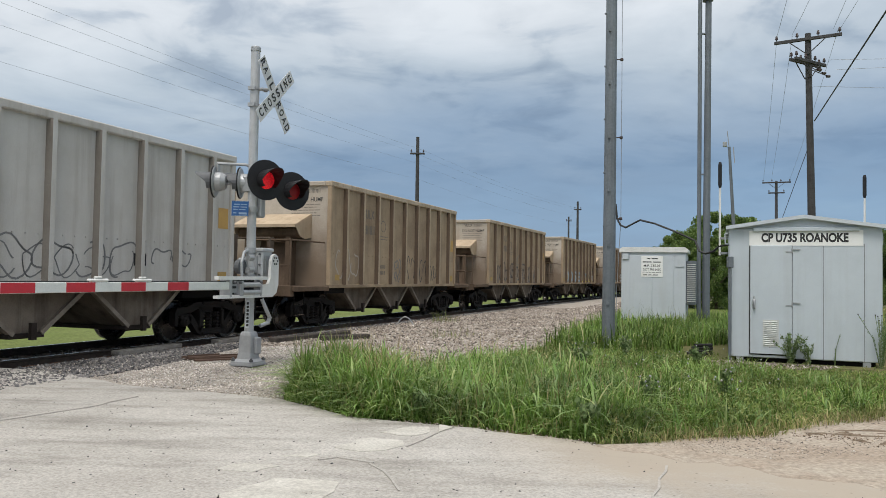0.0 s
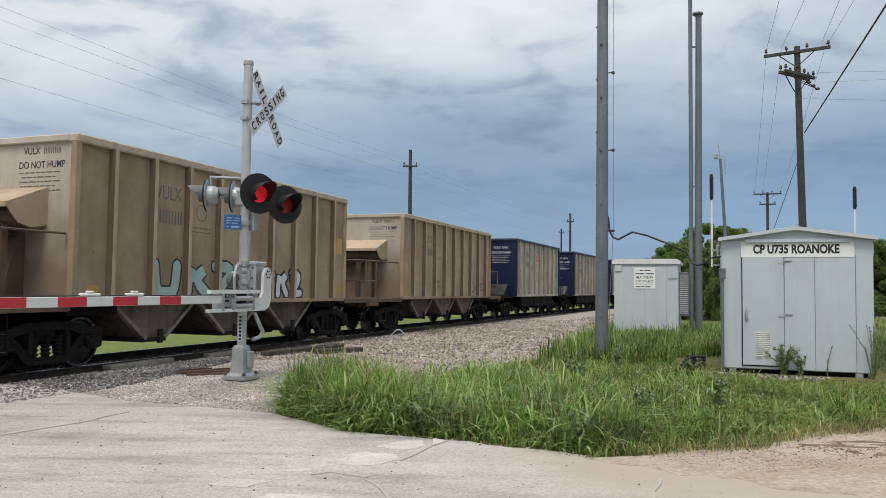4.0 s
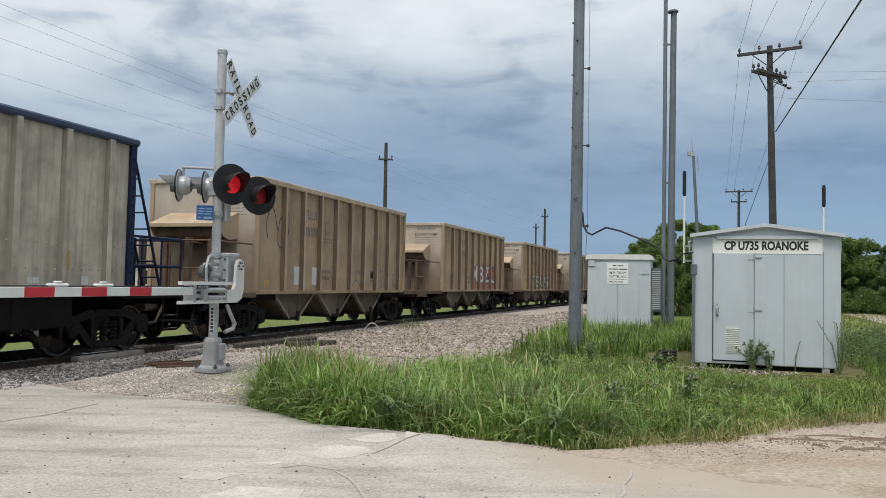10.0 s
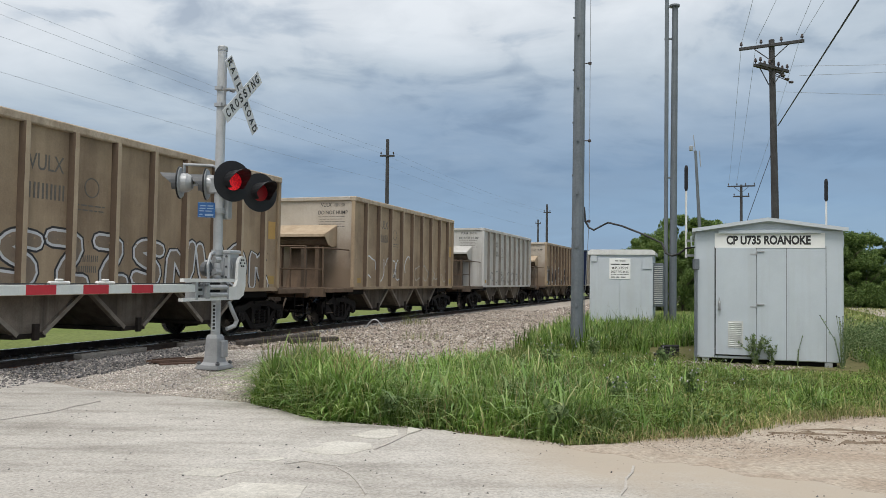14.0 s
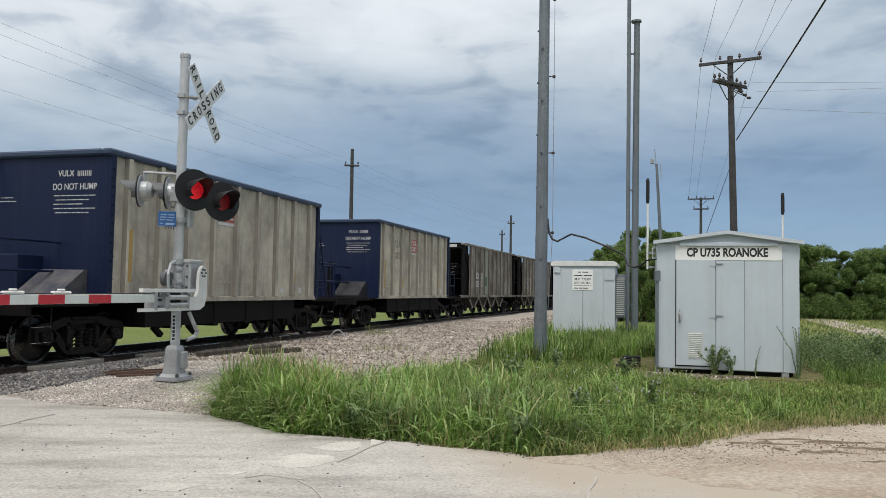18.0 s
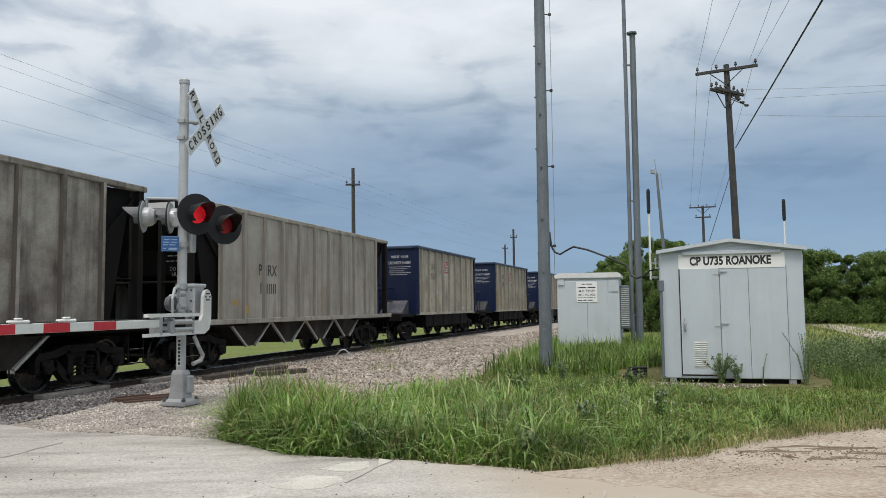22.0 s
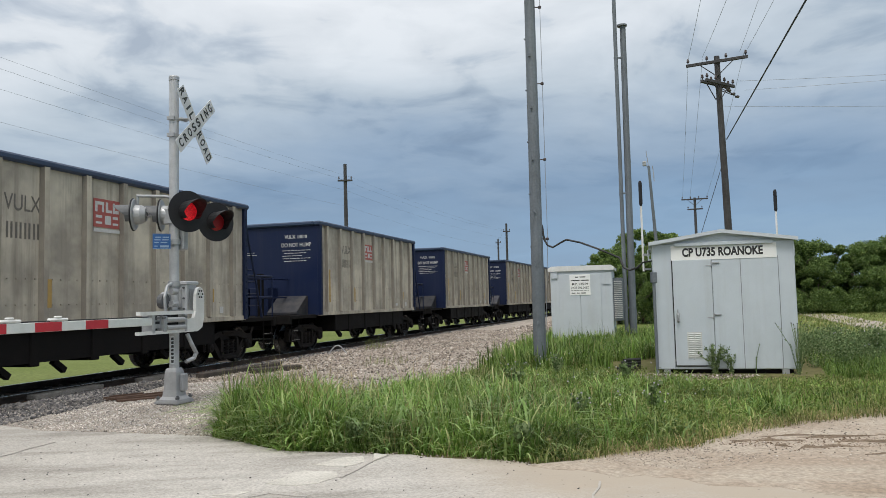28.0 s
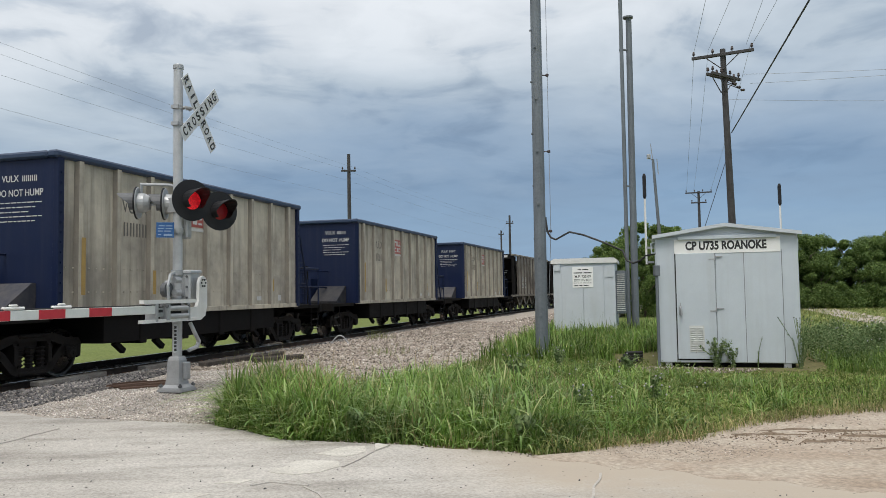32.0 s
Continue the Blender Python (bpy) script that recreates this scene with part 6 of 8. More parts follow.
        lo, hi = Vector((-h - 1.0, 0, 1.1)), Vector((-h - 0.06, 0, TOP - 0.06))
        for y in (1.05, 1.44):
            rod(bm, m @ (lo + Vector((0, y, 0))), m @ (hi + Vector((0, y, 0))), 0.026, 6)
        for k in range(1, 9):
            p = lo.lerp(hi, k / 9)
            rod(bm, m @ (p + Vector((0, 1.05, 0))), m @ (p + Vector((0, 1.44, 0))), 0.016, 5)
        part("ladder", bm, M_NAVY, car, "raking navy end ladder")
        for y in (-1.3, 1.3):
            part("stirrup_step", STEP_DARK, None, car, at=m @ Matrix.Translation((-h - 1.35, y * 1.08, 0)))
        face = lambda y, z: m @ Matrix.Translation((-h - 0.028, y, z)) @ Matrix.Rotation(-math.pi / 2, 4, "Z") @ Matrix.Rotation(math.pi / 2, 4, "X")
        lettering("stencil", "DO NOT HUMP", 0.17, M_STENCIL, end, face(-0.78, 3.20), 0.98, bold=0.006)
        bm = bmesh.new()
        lettering("stencil", "VULX", 0.16, M_STENCIL, end, face(-0.58, 3.45), 0.36, bold=0.01)
        rows = number_rows([(-1.14, 3.40, 4, 0.065, 0.082, 0.10)])
        for k in range(5):
            rows += print_row(-1.25 + 0.14 * (k % 3), -0.32, 3.02 - k * 0.08, 0.04, k)
        rows += print_row(0.62, 0.9, 3.0, 0.035, 8) + print_row(0.55, 0.95, 2.93, 0.035, 9)
        bars(bm, rows, lambda u, v, w: tuple(m @ Vector((-h - 0.026 - w, u, v))))
        part("stencil_block", bm, M_STENCIL, end, kind="stuff")

    both_ends(make)
    for sgn in (-1, 1):
        flip = Matrix.Rotation(0 if sgn < 0 else math.pi, 4, "Z")
        bm = bmesh.new()
        bars(bm, [(-0.84, -0.12, 2.90, 3.42)], lambda u, v, w: tuple(flip @ Vector((u, -W - 0.025 - w, v))))
        emblem = part("emblem", bm, M_EMBLEM, car, "faded red square emblem with white shapes")
        bm = bmesh.new()
        bars(bm, [(-0.80, -0.74, 3.18, 3.37), (-0.74, -0.62, 3.31, 3.37), (-0.62, -0.57, 3.18, 3.37), (-0.52, -0.46, 3.18, 3.37), (-0.46, -0.36, 3.18, 3.23), (-0.33, -0.27, 3.18, 3.37), (-0.27, -0.17, 3.18, 3.24), (-0.78, -0.62, 2.96, 3.00), (-0.78, -0.62, 3.07, 3.12), (-0.54, -0.38, 2.96, 3.12), (-0.33, -0.19, 3.07, 3.12), (-0.33, -0.19, 2.96, 3.00), (-0.84, -0.12, 2.81, 2.875)],
             lambda u, v, w: tuple(flip @ Vector((u, -W - 0.0295 - w, v))))
        part("emblem_shape", bm, M_STENCIL, emblem, kind="stuff")
        bm = bmesh.new()
        bars(bm, number_rows([(-2.76, 2.56, 4, 0.14, 0.18, 0.26)]), lambda u, v, w: tuple(flip @ Vector((u, -W - 0.0225 - w, v))), 0.003)
        part("stencil_block", bm, M_DARKSTENCIL, car, kind="stuff")
        lettering("stencil", "VULX", 0.38, M_DARKSTENCIL, car, flip @ Matrix.Translation((-2.44, -W - 0.0225, 3.12)) @ Matrix.Rotation(math.pi / 2, 4, "X"), 0.74)
        plates("yellow_stripe", [(-3.95, -3.85, 1.45, 2.45), (-1.99, -1.90, 1.45, 1.92), (2.9, 2.95, 1.5, 1.8)], lambda u, v, w: tuple(flip @ Vector((u, -W - 0.107 - w, v))), M_YELLOW, car)
        plates("data_plate", [(2.2, 2.42, 1.27, 1.37), (3.3, 3.45, 1.25, 1.4)], lambda u, v, w: tuple(flip @ Vector((u, -W - 0.034 - w, v))), M_STENCIL, car)
    coupler(car, h + 1.7, 0.42, M_SOOT)
    bogie(car, -h)
    bogie(car, h)
    return car


def hopper(side, end, label, panel=True, shift=0.03, pitch=0.972, mark=-2.42):
    """The tan aggregate hopper with hooded ends and three discharge hoppers."""
    L, W, TOP = 9.25, 1.48, 3.83
    h = L / 2
    grim = M_TANDARK if side is M_TAN else M_TRUCKTAN
    car = thing("hopper_car", label, "freight car", group="train of freight cars")
    for sy in (-1, 1):
        bm = bmesh.new()
        box(bm, -h, h, sy * W - 0.02, sy * W + 0.02, 1.10, TOP - 0.1)
        part("side_panel", bm, side, car)
        bm = bmesh.new()
        box(bm, -h - 0.06, h + 0.06, sy * W - 0.10, sy * W + 0.13, TOP - 0.14, TOP, bevel=0.02)
        part("top_chord", bm, M_RIM if side is M_TAN else side, car, "dusty flat top rim")
        bm = bmesh.new()
        box(bm, -h - 0.04, h + 0.04, sy * W - 0.05, sy * W + 0.04, 1.05, 1.14, bevel=0.01)
        part("side_sill", bm, side, car)
        for sx in (-1, 1):
            bm = bmesh.new()
            box(bm, min(sx * (h + 0.05), sx * (h + 1.7)), max(sx * (h + 0.05), sx * (h + 1.7)), sy * W - 0.06, sy * W + 0.03, 0.98, 1.10, bevel=0.01)
            part("platform_sill", bm, grim, car)
        bm = bmesh.new()
        for k in range(40):
            x = -h + 0.2 + (L - 0.4) * k / 39
            box(bm, x - 0.012, x + 0.012, sy * (W + 0.026) - 0.012, sy * (W + 0.026) + 0.012, 1.93, 1.954)
        part("riveted_seam", bm, side, car, kind="stuff")
    rib = rib_mesh("rib", 0.13, 0.115, 1.14, TOP - 0.13, M_RIB if side is M_TAN else side, M_FLANKSHADE["T" if side is M_TAN else "G"])
    for k in range(9):
        x = shift + (k - 4) * pitch
        for sy in (-1, 1):
            part("rib", rib, None, car, at=Matrix.Translation((x, sy * (W + 0.02), 0)) @ Matrix.Rotation(0 if sy < 0 else math.pi, 4, "Z"))
    for sx in (-1, 1):
        for sy in (-1, 1):
            bm = bmesh.new()
            box(bm, sx * h - 0.06, sx * h + 0.06, sy * (W + 0.02) - 0.06, sy * (W + 0.02) + 0.06, 1.12, TOP - 0.13, bevel=0.012)
            part("corner_post", bm, side, car)
    bm = bmesh.new()
    box(bm, -h + 0.05, h - 0.05, -W + 0.04, W - 0.04, 1.2, 3.1)
    part("load", bm, M_BALLBED, car, "crushed stone load below the rim")
    for x in (-2.35, 0.0, 2.35):
        bm = bmesh.new()
        prism(bm, [(-1.13, 1.12), (1.13, 1.12), (0.24, 0.42), (-0.24, 0.42)], lambda u, v, w: (x + u, -1.18 + w, v), 2.36)
        hop = part("discharge_hopper", bm, M_CHUTE, car, "sloped discharge hopper under the side sill")
        for sx in (-1, 1):
            for y in (-1.20, 1.18):
                bm = bmesh.new()
                m = Matrix.Translation((x + sx * 0.69, y, 0.77)) @ Matrix.Rotation(radians(sx * (90 - 38)), 4, "Y")
                box(bm, -0.035, 0.035, -0.04, 0.06, -0.56, 0.56, m)
                part("hopper_flange", bm, M_FLANGE, hop, "dusty hopper edge")
        bm = bmesh.new()
        box(bm, x - 0.32, x + 0.32, -1.22, 1.22, 0.36, 0.44, bevel=0.01)
        box(bm, x - 0.05, x + 0.05, -1.36, -1.30, 0.34, 0.6)
        part("gate_frame", bm, M_CHUTEDARK, hop)
    bm = bmesh.new()
    box(bm, -h - 1.7, h + 1.7, -0.3, 0.3, 0.72, 1.0, bevel=0.02)
    box(bm, -h + 0.1, -h + 1.2, -1.3, 1.3, 0.9, 1.15)
    box(bm, h - 1.2, h - 0.1, -1.3, 1.3, 0.9, 1.15)
    part("underframe", bm, M_SOOT, car, "dark centre sill and bolsters")

    def make(m):
        bm = bmesh.new()
        box(bm, -h - 0.02, -h + 0.02, -W + 0.01, W - 0.01, 1.08, TOP - 0.03, m)
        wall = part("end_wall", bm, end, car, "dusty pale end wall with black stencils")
        bm = bmesh.new()
        box(bm, -h - 0.08, -h + 0.06, -W + 0.1, W - 0.1, TOP - 0.12, TOP - 0.005, m, 0.015)
        part("end_chord", bm, end, wall)
        bm = bmesh.new()
        prism(bm, [(0, 2.98), (-0.78, 2.66), (-0.78, 2.63), (0, 2.94)], lambda u, v, w: tuple(m @ Vector((-h - 0.02 + u, -0.96 + w, v))), 1.92)
        hood = part("hood_plate", bm, M_HOODTAN if side is M_TAN else end, car, "sloped hood plate across the car end")
        bm = bmesh.new()
        box(bm, -h - 0.815, -h - 0.795, -0.96, 0.96, 2.585, 2.665, m)
        part("hood_lip", bm, M_HOODTAN if side is M_TAN else end, hood)
        for y in (-0.965, 0.945):
            bm = bmesh.new()
            prism(bm, [(0, 2.94), (-0.78, 2.63), (-0.70, 2.52), (-0.55, 2.36), (-0.3, 2.3), (0, 2.36)], lambda u, v, w: tuple(m @ Vector((-h - 0.02 + u, y + w, v))), 0.02)
            part("hood_cheek", bm, M_HOODTAN if side is M_TAN else end, hood)
        bm = bmesh.new()
        rod(bm, m @ Vector((-h - 0.45, -0.85, 2.50)), m @ Vector((-h - 0.45, 0.85, 2.50)), 0.185, 14)
        lathe(bm, [(0.185, 0), (0.15, 0.06), (0.06, 0.1)], m @ Matrix.Translation((-h - 0.45, -0.85, 2.5)) @ Matrix.Rotation(math.pi / 2, 4, "X"), 14)
        part("reservoir", bm, grim, car, "brown air reservoir drum under the hood")
        bm = bmesh.new()
        box(bm, -h - 1.72, -h - 0.02, -1.42, 1.42, 1.0, 1.10, m, 0.01)
        box(bm, -h - 1.76, -h - 1.60, -1.46, 1.46, 0.86, 1.12, m, 0.01)
        part("end_platform", bm, grim, car)
        bm = bmesh.new()
        for y in (-0.62, 0.62):
            box(bm, -h - 0.62, -h - 0.50, y - 0.06, y + 0.06, 1.1, 2.36, m)
        prism(bm, [(0, 1.1), (-0.45, 1.1), (-0.1, 2.3), (0, 2.3)], lambda u, v, w: tuple(m @ Vector((-h - 0.02 + u, -0.5 + w, v))), 1.0)
        part("slope_brace", bm, grim, car)
        # solid black box: the opening's dark inside given as colour
        bm = bmesh.new()
        box(bm, -h - 0.26, -h - 0.06, -0.2, 0.2, 1.35, 1.75, m)
        part("opening", bm, M_SOOT, car, "black box standing for the shaded opening in the end")
        pts = lambda *a: [tuple(m @ Vector(p)) for p in a]
        for run, rr in ((((-h - 1.66, -1.38, 1.1), (-h - 1.66, -1.38, 2.22), (-h - 1.66, -0.35, 2.22), (-h - 1.66, -0.35, 1.1)), 0.024),
                        (((-h - 1.66, 0.35, 1.1), (-h - 1.66, 0.35, 2.22), (-h - 1.66, 1.38, 2.22), (-h - 1.66, 1.38, 1.1)), 0.024),
                        (((-h - 1.66, -1.38, 1.62), (-h - 1.66, 1.38, 1.62)), 0.018), (((-h - 1.66, -1.38, 2.22), (-h - 0.05, -1.38, 2.22)), 0.02),
                        (((-h - 1.66, -0.35, 2.22), (-h - 0.02, -0.35, 2.22)), 0.02)):
            bm = bmesh.new()
            path_rod(bm, pts(*run), rr, 6)
            part("handrail", bm, grim, car)
        for y0, y1 in ((-0.72, -0.60), (0.5, 0.62)):
            bm = bmesh.new()
            box(bm, -h - 1.5, -h - 1.38, y0, y1, 1.1, 2.3, m)
            part("brake_stand", bm, M_TRUCKTAN, car)
        for y in (-1.42, 1.42):
            part("stirrup_step", STEP_TAN, None, car, at=m @ Matrix.Translation((-h - 1.3, y, 0)))
        face = lambda y, z: m @ Matrix.Translation((-h - 0.0225, y, z)) @ Matrix.Rotation(-math.pi / 2, 4, "Z") @ Matrix.Rotation(math.pi / 2, 4, "X")
        lettering("stencil", "DO NOT HUMP", 0.16, M_INK, wall, face(-0.80, 3.35), 0.98, bold=0.006)
        bm = bmesh.new()
        lettering("stencil", "VULX", 0.16, M_INK, wall, face(-0.58, 3.58), 0.36, bold=0.005)
        rows = number_rows([(-1.20, 3.53, 5, 0.06, 0.078, 0.10)])
        for k in range(5):
            rows += print_row(-1.2 + 0.1 * (k % 2), -0.32, 3.21 - k * 0.075, 0.04, k)
        bars(bm, rows, lambda u, v, w: tuple(m @ Vector((-h - 0.021 - w, u, v))), 0.003)
        part("stencil_block", bm, M_DARKSTENCIL, wall, kind="stuff")

    both_ends(make)
    bm = bmesh.new()
    bars(bm, number_rows([(mark - 0.40, 2.56, 5, 0.13, 0.165, 0.25), (mark + 0.63, 1.60, 6, 0.07, 0.092, 0.11), (mark + 0.69, 1.42, 5, 0.07, 0.092, 0.11)]) + print_row(mark + 0.61, mark + 1.28, 2.52, 0.05, 3) + print_row(mark + 0.55, mark + 1.33, 2.44, 0.05, 4), lambda u, v, w: (u, -W - 0.0215 - w, v), 0.003)
    part("stencil_block", bm, M_DARKSTENCIL, car, kind="stuff")
    lettering("stencil", "VULX", 0.37, M_DARKSTENCIL, car, Matrix.Translation((mark, -W - 0.0225, 3.12)) @ Matrix.Rotation(math.pi / 2, 4, "X"), 0.70)
    bm = bmesh.new()
    ring = [(0.17 * math.cos(a * math.pi / 8) + mark + 0.97, 2.85 + 0.17 * math.sin(a * math.pi / 8)) for a in range(16)]
    inner = [(0.15 * math.cos(a * math.pi / 8) + mark + 0.97, 2.85 + 0.15 * math.sin(a * math.pi / 8)) for a in range(16)]
    for i in range(16):
        j = (i + 1) % 16
        prism(bm, [ring[i], ring[j], inner[j], inner[i]], lambda u, v, w: (u, -W - 0.0215 - w, v), 0.003)
    part("round_stencil", bm, M_DARKSTENCIL, car)
    if panel:
        bm = bmesh.new()
        bars(bm, [(h - 0.42, h - 0.10, 2.30, 2.72)], lambda u, v, w: (u, -W - 0.0215 - w, v), 0.003)
        part("orange_panel", bm, M_ORANGE, car, "faded orange square panel")
        bm = bmesh.new()
        bars(bm, [(h - 2.75, h - 2.45, 1.5, 1.72)], lambda u, v, w: (u, -W - 0.0215 - w, v), 0.003)
        part("dark_plate", bm, M_BLACK, car)
    plates("yellow_patch", [(h - 0.40, h - 0.12, 1.22, 1.42), (-h + 0.3, -h + 0.55, 1.25, 1.4)], lambda u, v, w: (u, -W - 0.0215 - w, v), M_YELLOW, car)
    coupler(car, h + 1.7, 0.42, M_TRUCKTAN)
    bogie(car, -h)
    bogie(car, h)
    return car


def coal_hopper(side, label):
    """The dark hopper with open, sloping ends."""
    L, W, TOP = 11.9, 1.50, 3.80
    h = L / 2
    car = thing("coal_hopper_car", label, "freight car", group="train of freight cars")
    for sy in (-1, 1):
        bm = bmesh.new()
        box(bm, -h + 1.1, h - 1.1, sy * W - 0.02, sy * W + 0.02, 1.15, TOP - 0.08)
        part("side_panel", bm, side, car)
        bm = bmesh.new()
        box(bm, -h - 0.1, h + 0.1, sy * W - 0.06, sy * W + 0.12, TOP - 0.09, TOP + 0.02, bevel=0.015)
        part("top_chord", bm, side, car)
        bm = bmesh.new()
        box(bm, -h - 0.4, h + 0.4, sy * W - 0.06, sy * W + 0.08, 1.05, 1.17, bevel=0.01)
        part("side_sill", bm, side, car)
    rib = rib_mesh("rib", 0.10, 0.075, 1.17, TOP - 0.08, side, M_FLANKSHADE["D" if side is M_DARKCAR else "G"])
    for k in range(11):
        x = -h + 1.15 + (L - 2.3) * k / 10
        for sy in (-1, 1):
            part("rib", rib, None, car, at=Matrix.Translation((x, sy * (W + 0.02), 0)) @ Matrix.Rotation(0 if sy < 0 else math.pi, 4, "Z"))
    bm = bmesh.new()
    box(bm, -h + 2.4, h - 2.4, -W + 0.04, W - 0.04, 1.2, 3.0)
    part("load", bm, M_SOOT, car, "black interior")
    for x in (-3.0, -1.0, 1.0, 3.0):
        bm = bmesh.new()
        prism(bm, [(-0.95, 1.05), (0.95, 1.05), (0.2, 0.48), (-0.2, 0.48)], lambda u, v, w: (x + u, -1.2 + w, v), 2.4)
        hop = part("discharge_hopper", bm, M_COALCHUTE, car, "grimy sloped discharge hopper")
        for sx in (-1, 1):
            bm = bmesh.new()
            m = Matrix.Translation((x + sx * 0.58, -1.24, 0.76)) @ Matrix.Rotation(radians(sx * 53), 4, "Y")
            box(bm, -0.025, 0.025, -0.03, 0.03, -0.47, 0.47, m)
            part("hopper_flange", bm, M_STEP, hop, "pale worn hopper edge")
    bm = bmesh.new()
    box(bm, -h - 0.5, h + 0.5, -0.3, 0.3, 0.72, 1.05, bevel=0.02)
    part("underframe", bm, M_SOOT, car, "dark centre sill")

    def make(m):
        bm = bmesh.new()
        prism(bm, [(-h + 0.15, TOP - 0.25), (-h + 0.20, TOP - 0.22), (-h + 2.6, 1.2), (-h + 2.5, 1.15)], lambda u, v, w: tuple(m @ Vector((u, -W + 0.03 + w, v))), 2 * W - 0.06)
        part("slope_sheet", bm, M_SOOT, car, "black sloping end sheet")
        # black sheets added in the open end cage to stand for its shade
        for y in (-W + 0.10, W - 0.12):
            bm = bmesh.new()
            prism(bm, [(-h + 0.2, TOP - 0.10), (-h + 1.2, TOP - 0.10), (-h + 1.2, 1.1), (-h + 0.75, 1.1)], lambda u, v, w: tuple(m @ Vector((u, y + w, v))), 0.02)
            part("end_web", bm, M_SOOT, car, "black sheet standing for the shade in the open car end")
        bm = bmesh.new()
        box(bm, -h - 0.08, -h + 0.12, -W + 0.08, W - 0.08, TOP - 0.30, TOP + 0.015, m, 0.015)
        part("end_chord", bm, M_SOOT, car)
        bm = bmesh.new()
        box(bm, -h - 0.45, -h + 2.5, -W + 0.05, W - 0.05, 1.0, 1.1, m)
        box(bm, -h - 0.5, -h - 0.34, -W, W, 0.9, 1.12, m)
        part("end_deck", bm, M_SOOT, car)
        for y, wd in ((-0.75, 0.05), (0.0, 0.05), (0.75, 0.05), (-1.46, 0.07), (1.46, 0.07)):
            bm = bmesh.new()
            box(bm, -h - 0.03, -h + 0.12, y - wd, y + wd, 1.1, TOP - (0.25 if wd < 0.06 else 0.08), m)
            part("end_post", bm, M_SOOT, car)
        bm = bmesh.new()
        rod(bm, m @ Vector((-h, -1.4, 2.0)), m @ Vector((-h, 1.4, 2.0)), 0.03, 6)
        part("handrail", bm, M_SOOT, car)
        bm = bmesh.new()
        bars(bm, [(-1.15, -0.25, TOP - 0.2, TOP - 0.06)], lambda u, v, w: tuple(m @ Vector((-h - 0.082 - w, u, v))))
        part("white_plate", bm, M_STENCIL, car)
        bm = bmesh.new()
        bars(bm, print_row(-0.9, -0.3, 2.75, 0.05, 2) + print_row(-0.85, -0.2, 2.62, 0.05, 3) + print_row(-0.7, -0.2, 2.5, 0.05, 4), lambda u, v, w: tuple(m @ Vector((-h + 0.9 - w, u, v))), 0.003)
        part("stencil_block", bm, M_STENCIL, car, kind="stuff")
        for word, z in (("DO NOT", 2.34), ("HUMP", 2.21)):
            lettering("stencil", word, 0.13, M_STENCIL, car, m @ Matrix.Translation((-h + 0.9015, -0.55, z)) @ Matrix.Rotation(-math.pi / 2, 4, "Z") @ Matrix.Rotation(math.pi / 2, 4, "X"), 0.42 if z > 2.3 else 0.30)
        bm = bmesh.new()
        box(bm, -h + 0.905, -h + 0.93, -1.4, 1.4, 2.2, 3.1, m)
        part("end_plate", bm, M_SOOT, car)
        for y in (-1.5, 1.5):
            part("stirrup_step", STEP_DARK, None, car, at=m @ Matrix.Translation((-h + 0.1, y, 0)))

    both_ends(make)
    for sgn in (-1, 1):
        flip = Matrix.Rotation(0 if sgn < 0 else math.pi, 4, "Z")
        side3 = lambda u, v, w: tuple(flip @ Vector((u, -W - 0.0215 - w, v)))
        if side is not M_DARKCAR:
            bm = bmesh.new()
            bars(bm, number_rows([(-3.02, 1.78, 4, 0.17, 0.21, 0.26)]), side3, 0.003)
            part("stencil_block", bm, M_INK, car, kind="stuff")
            lettering("stencil", "PMRX", 0.40, M_INK, car, flip @ Matrix.Translation((-2.66, -W - 0.0225, 2.36)) @ Matrix.Rotation(math.pi / 2, 4, "X"), 0.92, bold=0.006)
            plates("yellow_patch", [(-4.3, -4.05, 1.5, 1.62), (-3.9, -3.55, 1.3, 1.5), (0.6, 0.68, 1.35, 2.0)], side3, M_YELLOW, car)
            continue
        panels = plates("white_plate", [(-3.52, -3.06, 2.05, 2.37), (-2.70, -2.28, 2.05, 2.37), (-3.52, -3.06, 1.62, 1.93), (-2.70, -2.28, 1.62, 1.93), (1.9, 2.15, 1.35, 1.65)], side3, M_STENCIL, car, "white stencil panel with dark marks")
        bm = bmesh.new()
        bars(bm, number_rows([(x + 0.05, 1.66, 2, 0.15, 0.20, 0.24) for x in (-3.52, -2.70)]), lambda u, v, w: tuple(flip @ Vector((u, -W - 0.025 - w, v))), 0.003)
        part("stencil_block", bm, M_INK, panels[0], kind="stuff")
        for plate, x, word, wide in ((panels[0], -3.29, "AE", 0.34), (panels[1], -2.49, "X", 0.17)):
            lettering("stencil", word, 0.34, M_INK, plate, flip @ Matrix.Translation((x, -W - 0.0275, 2.21)) @ Matrix.Rotation(math.pi / 2, 4, "X"), wide, bold=0.006)
    coupler(car, h + 0.4, 0.4, M_SOOT)
    bogie(car, -h + 1.0)
    bogie(car, h - 1.0)
    return car


HALF = {"B": 8.9 / 2, "T": 4.56, "H": 4.56, "G": 4.56, "D": 11.9 / 2, "P": 11.9 / 2}
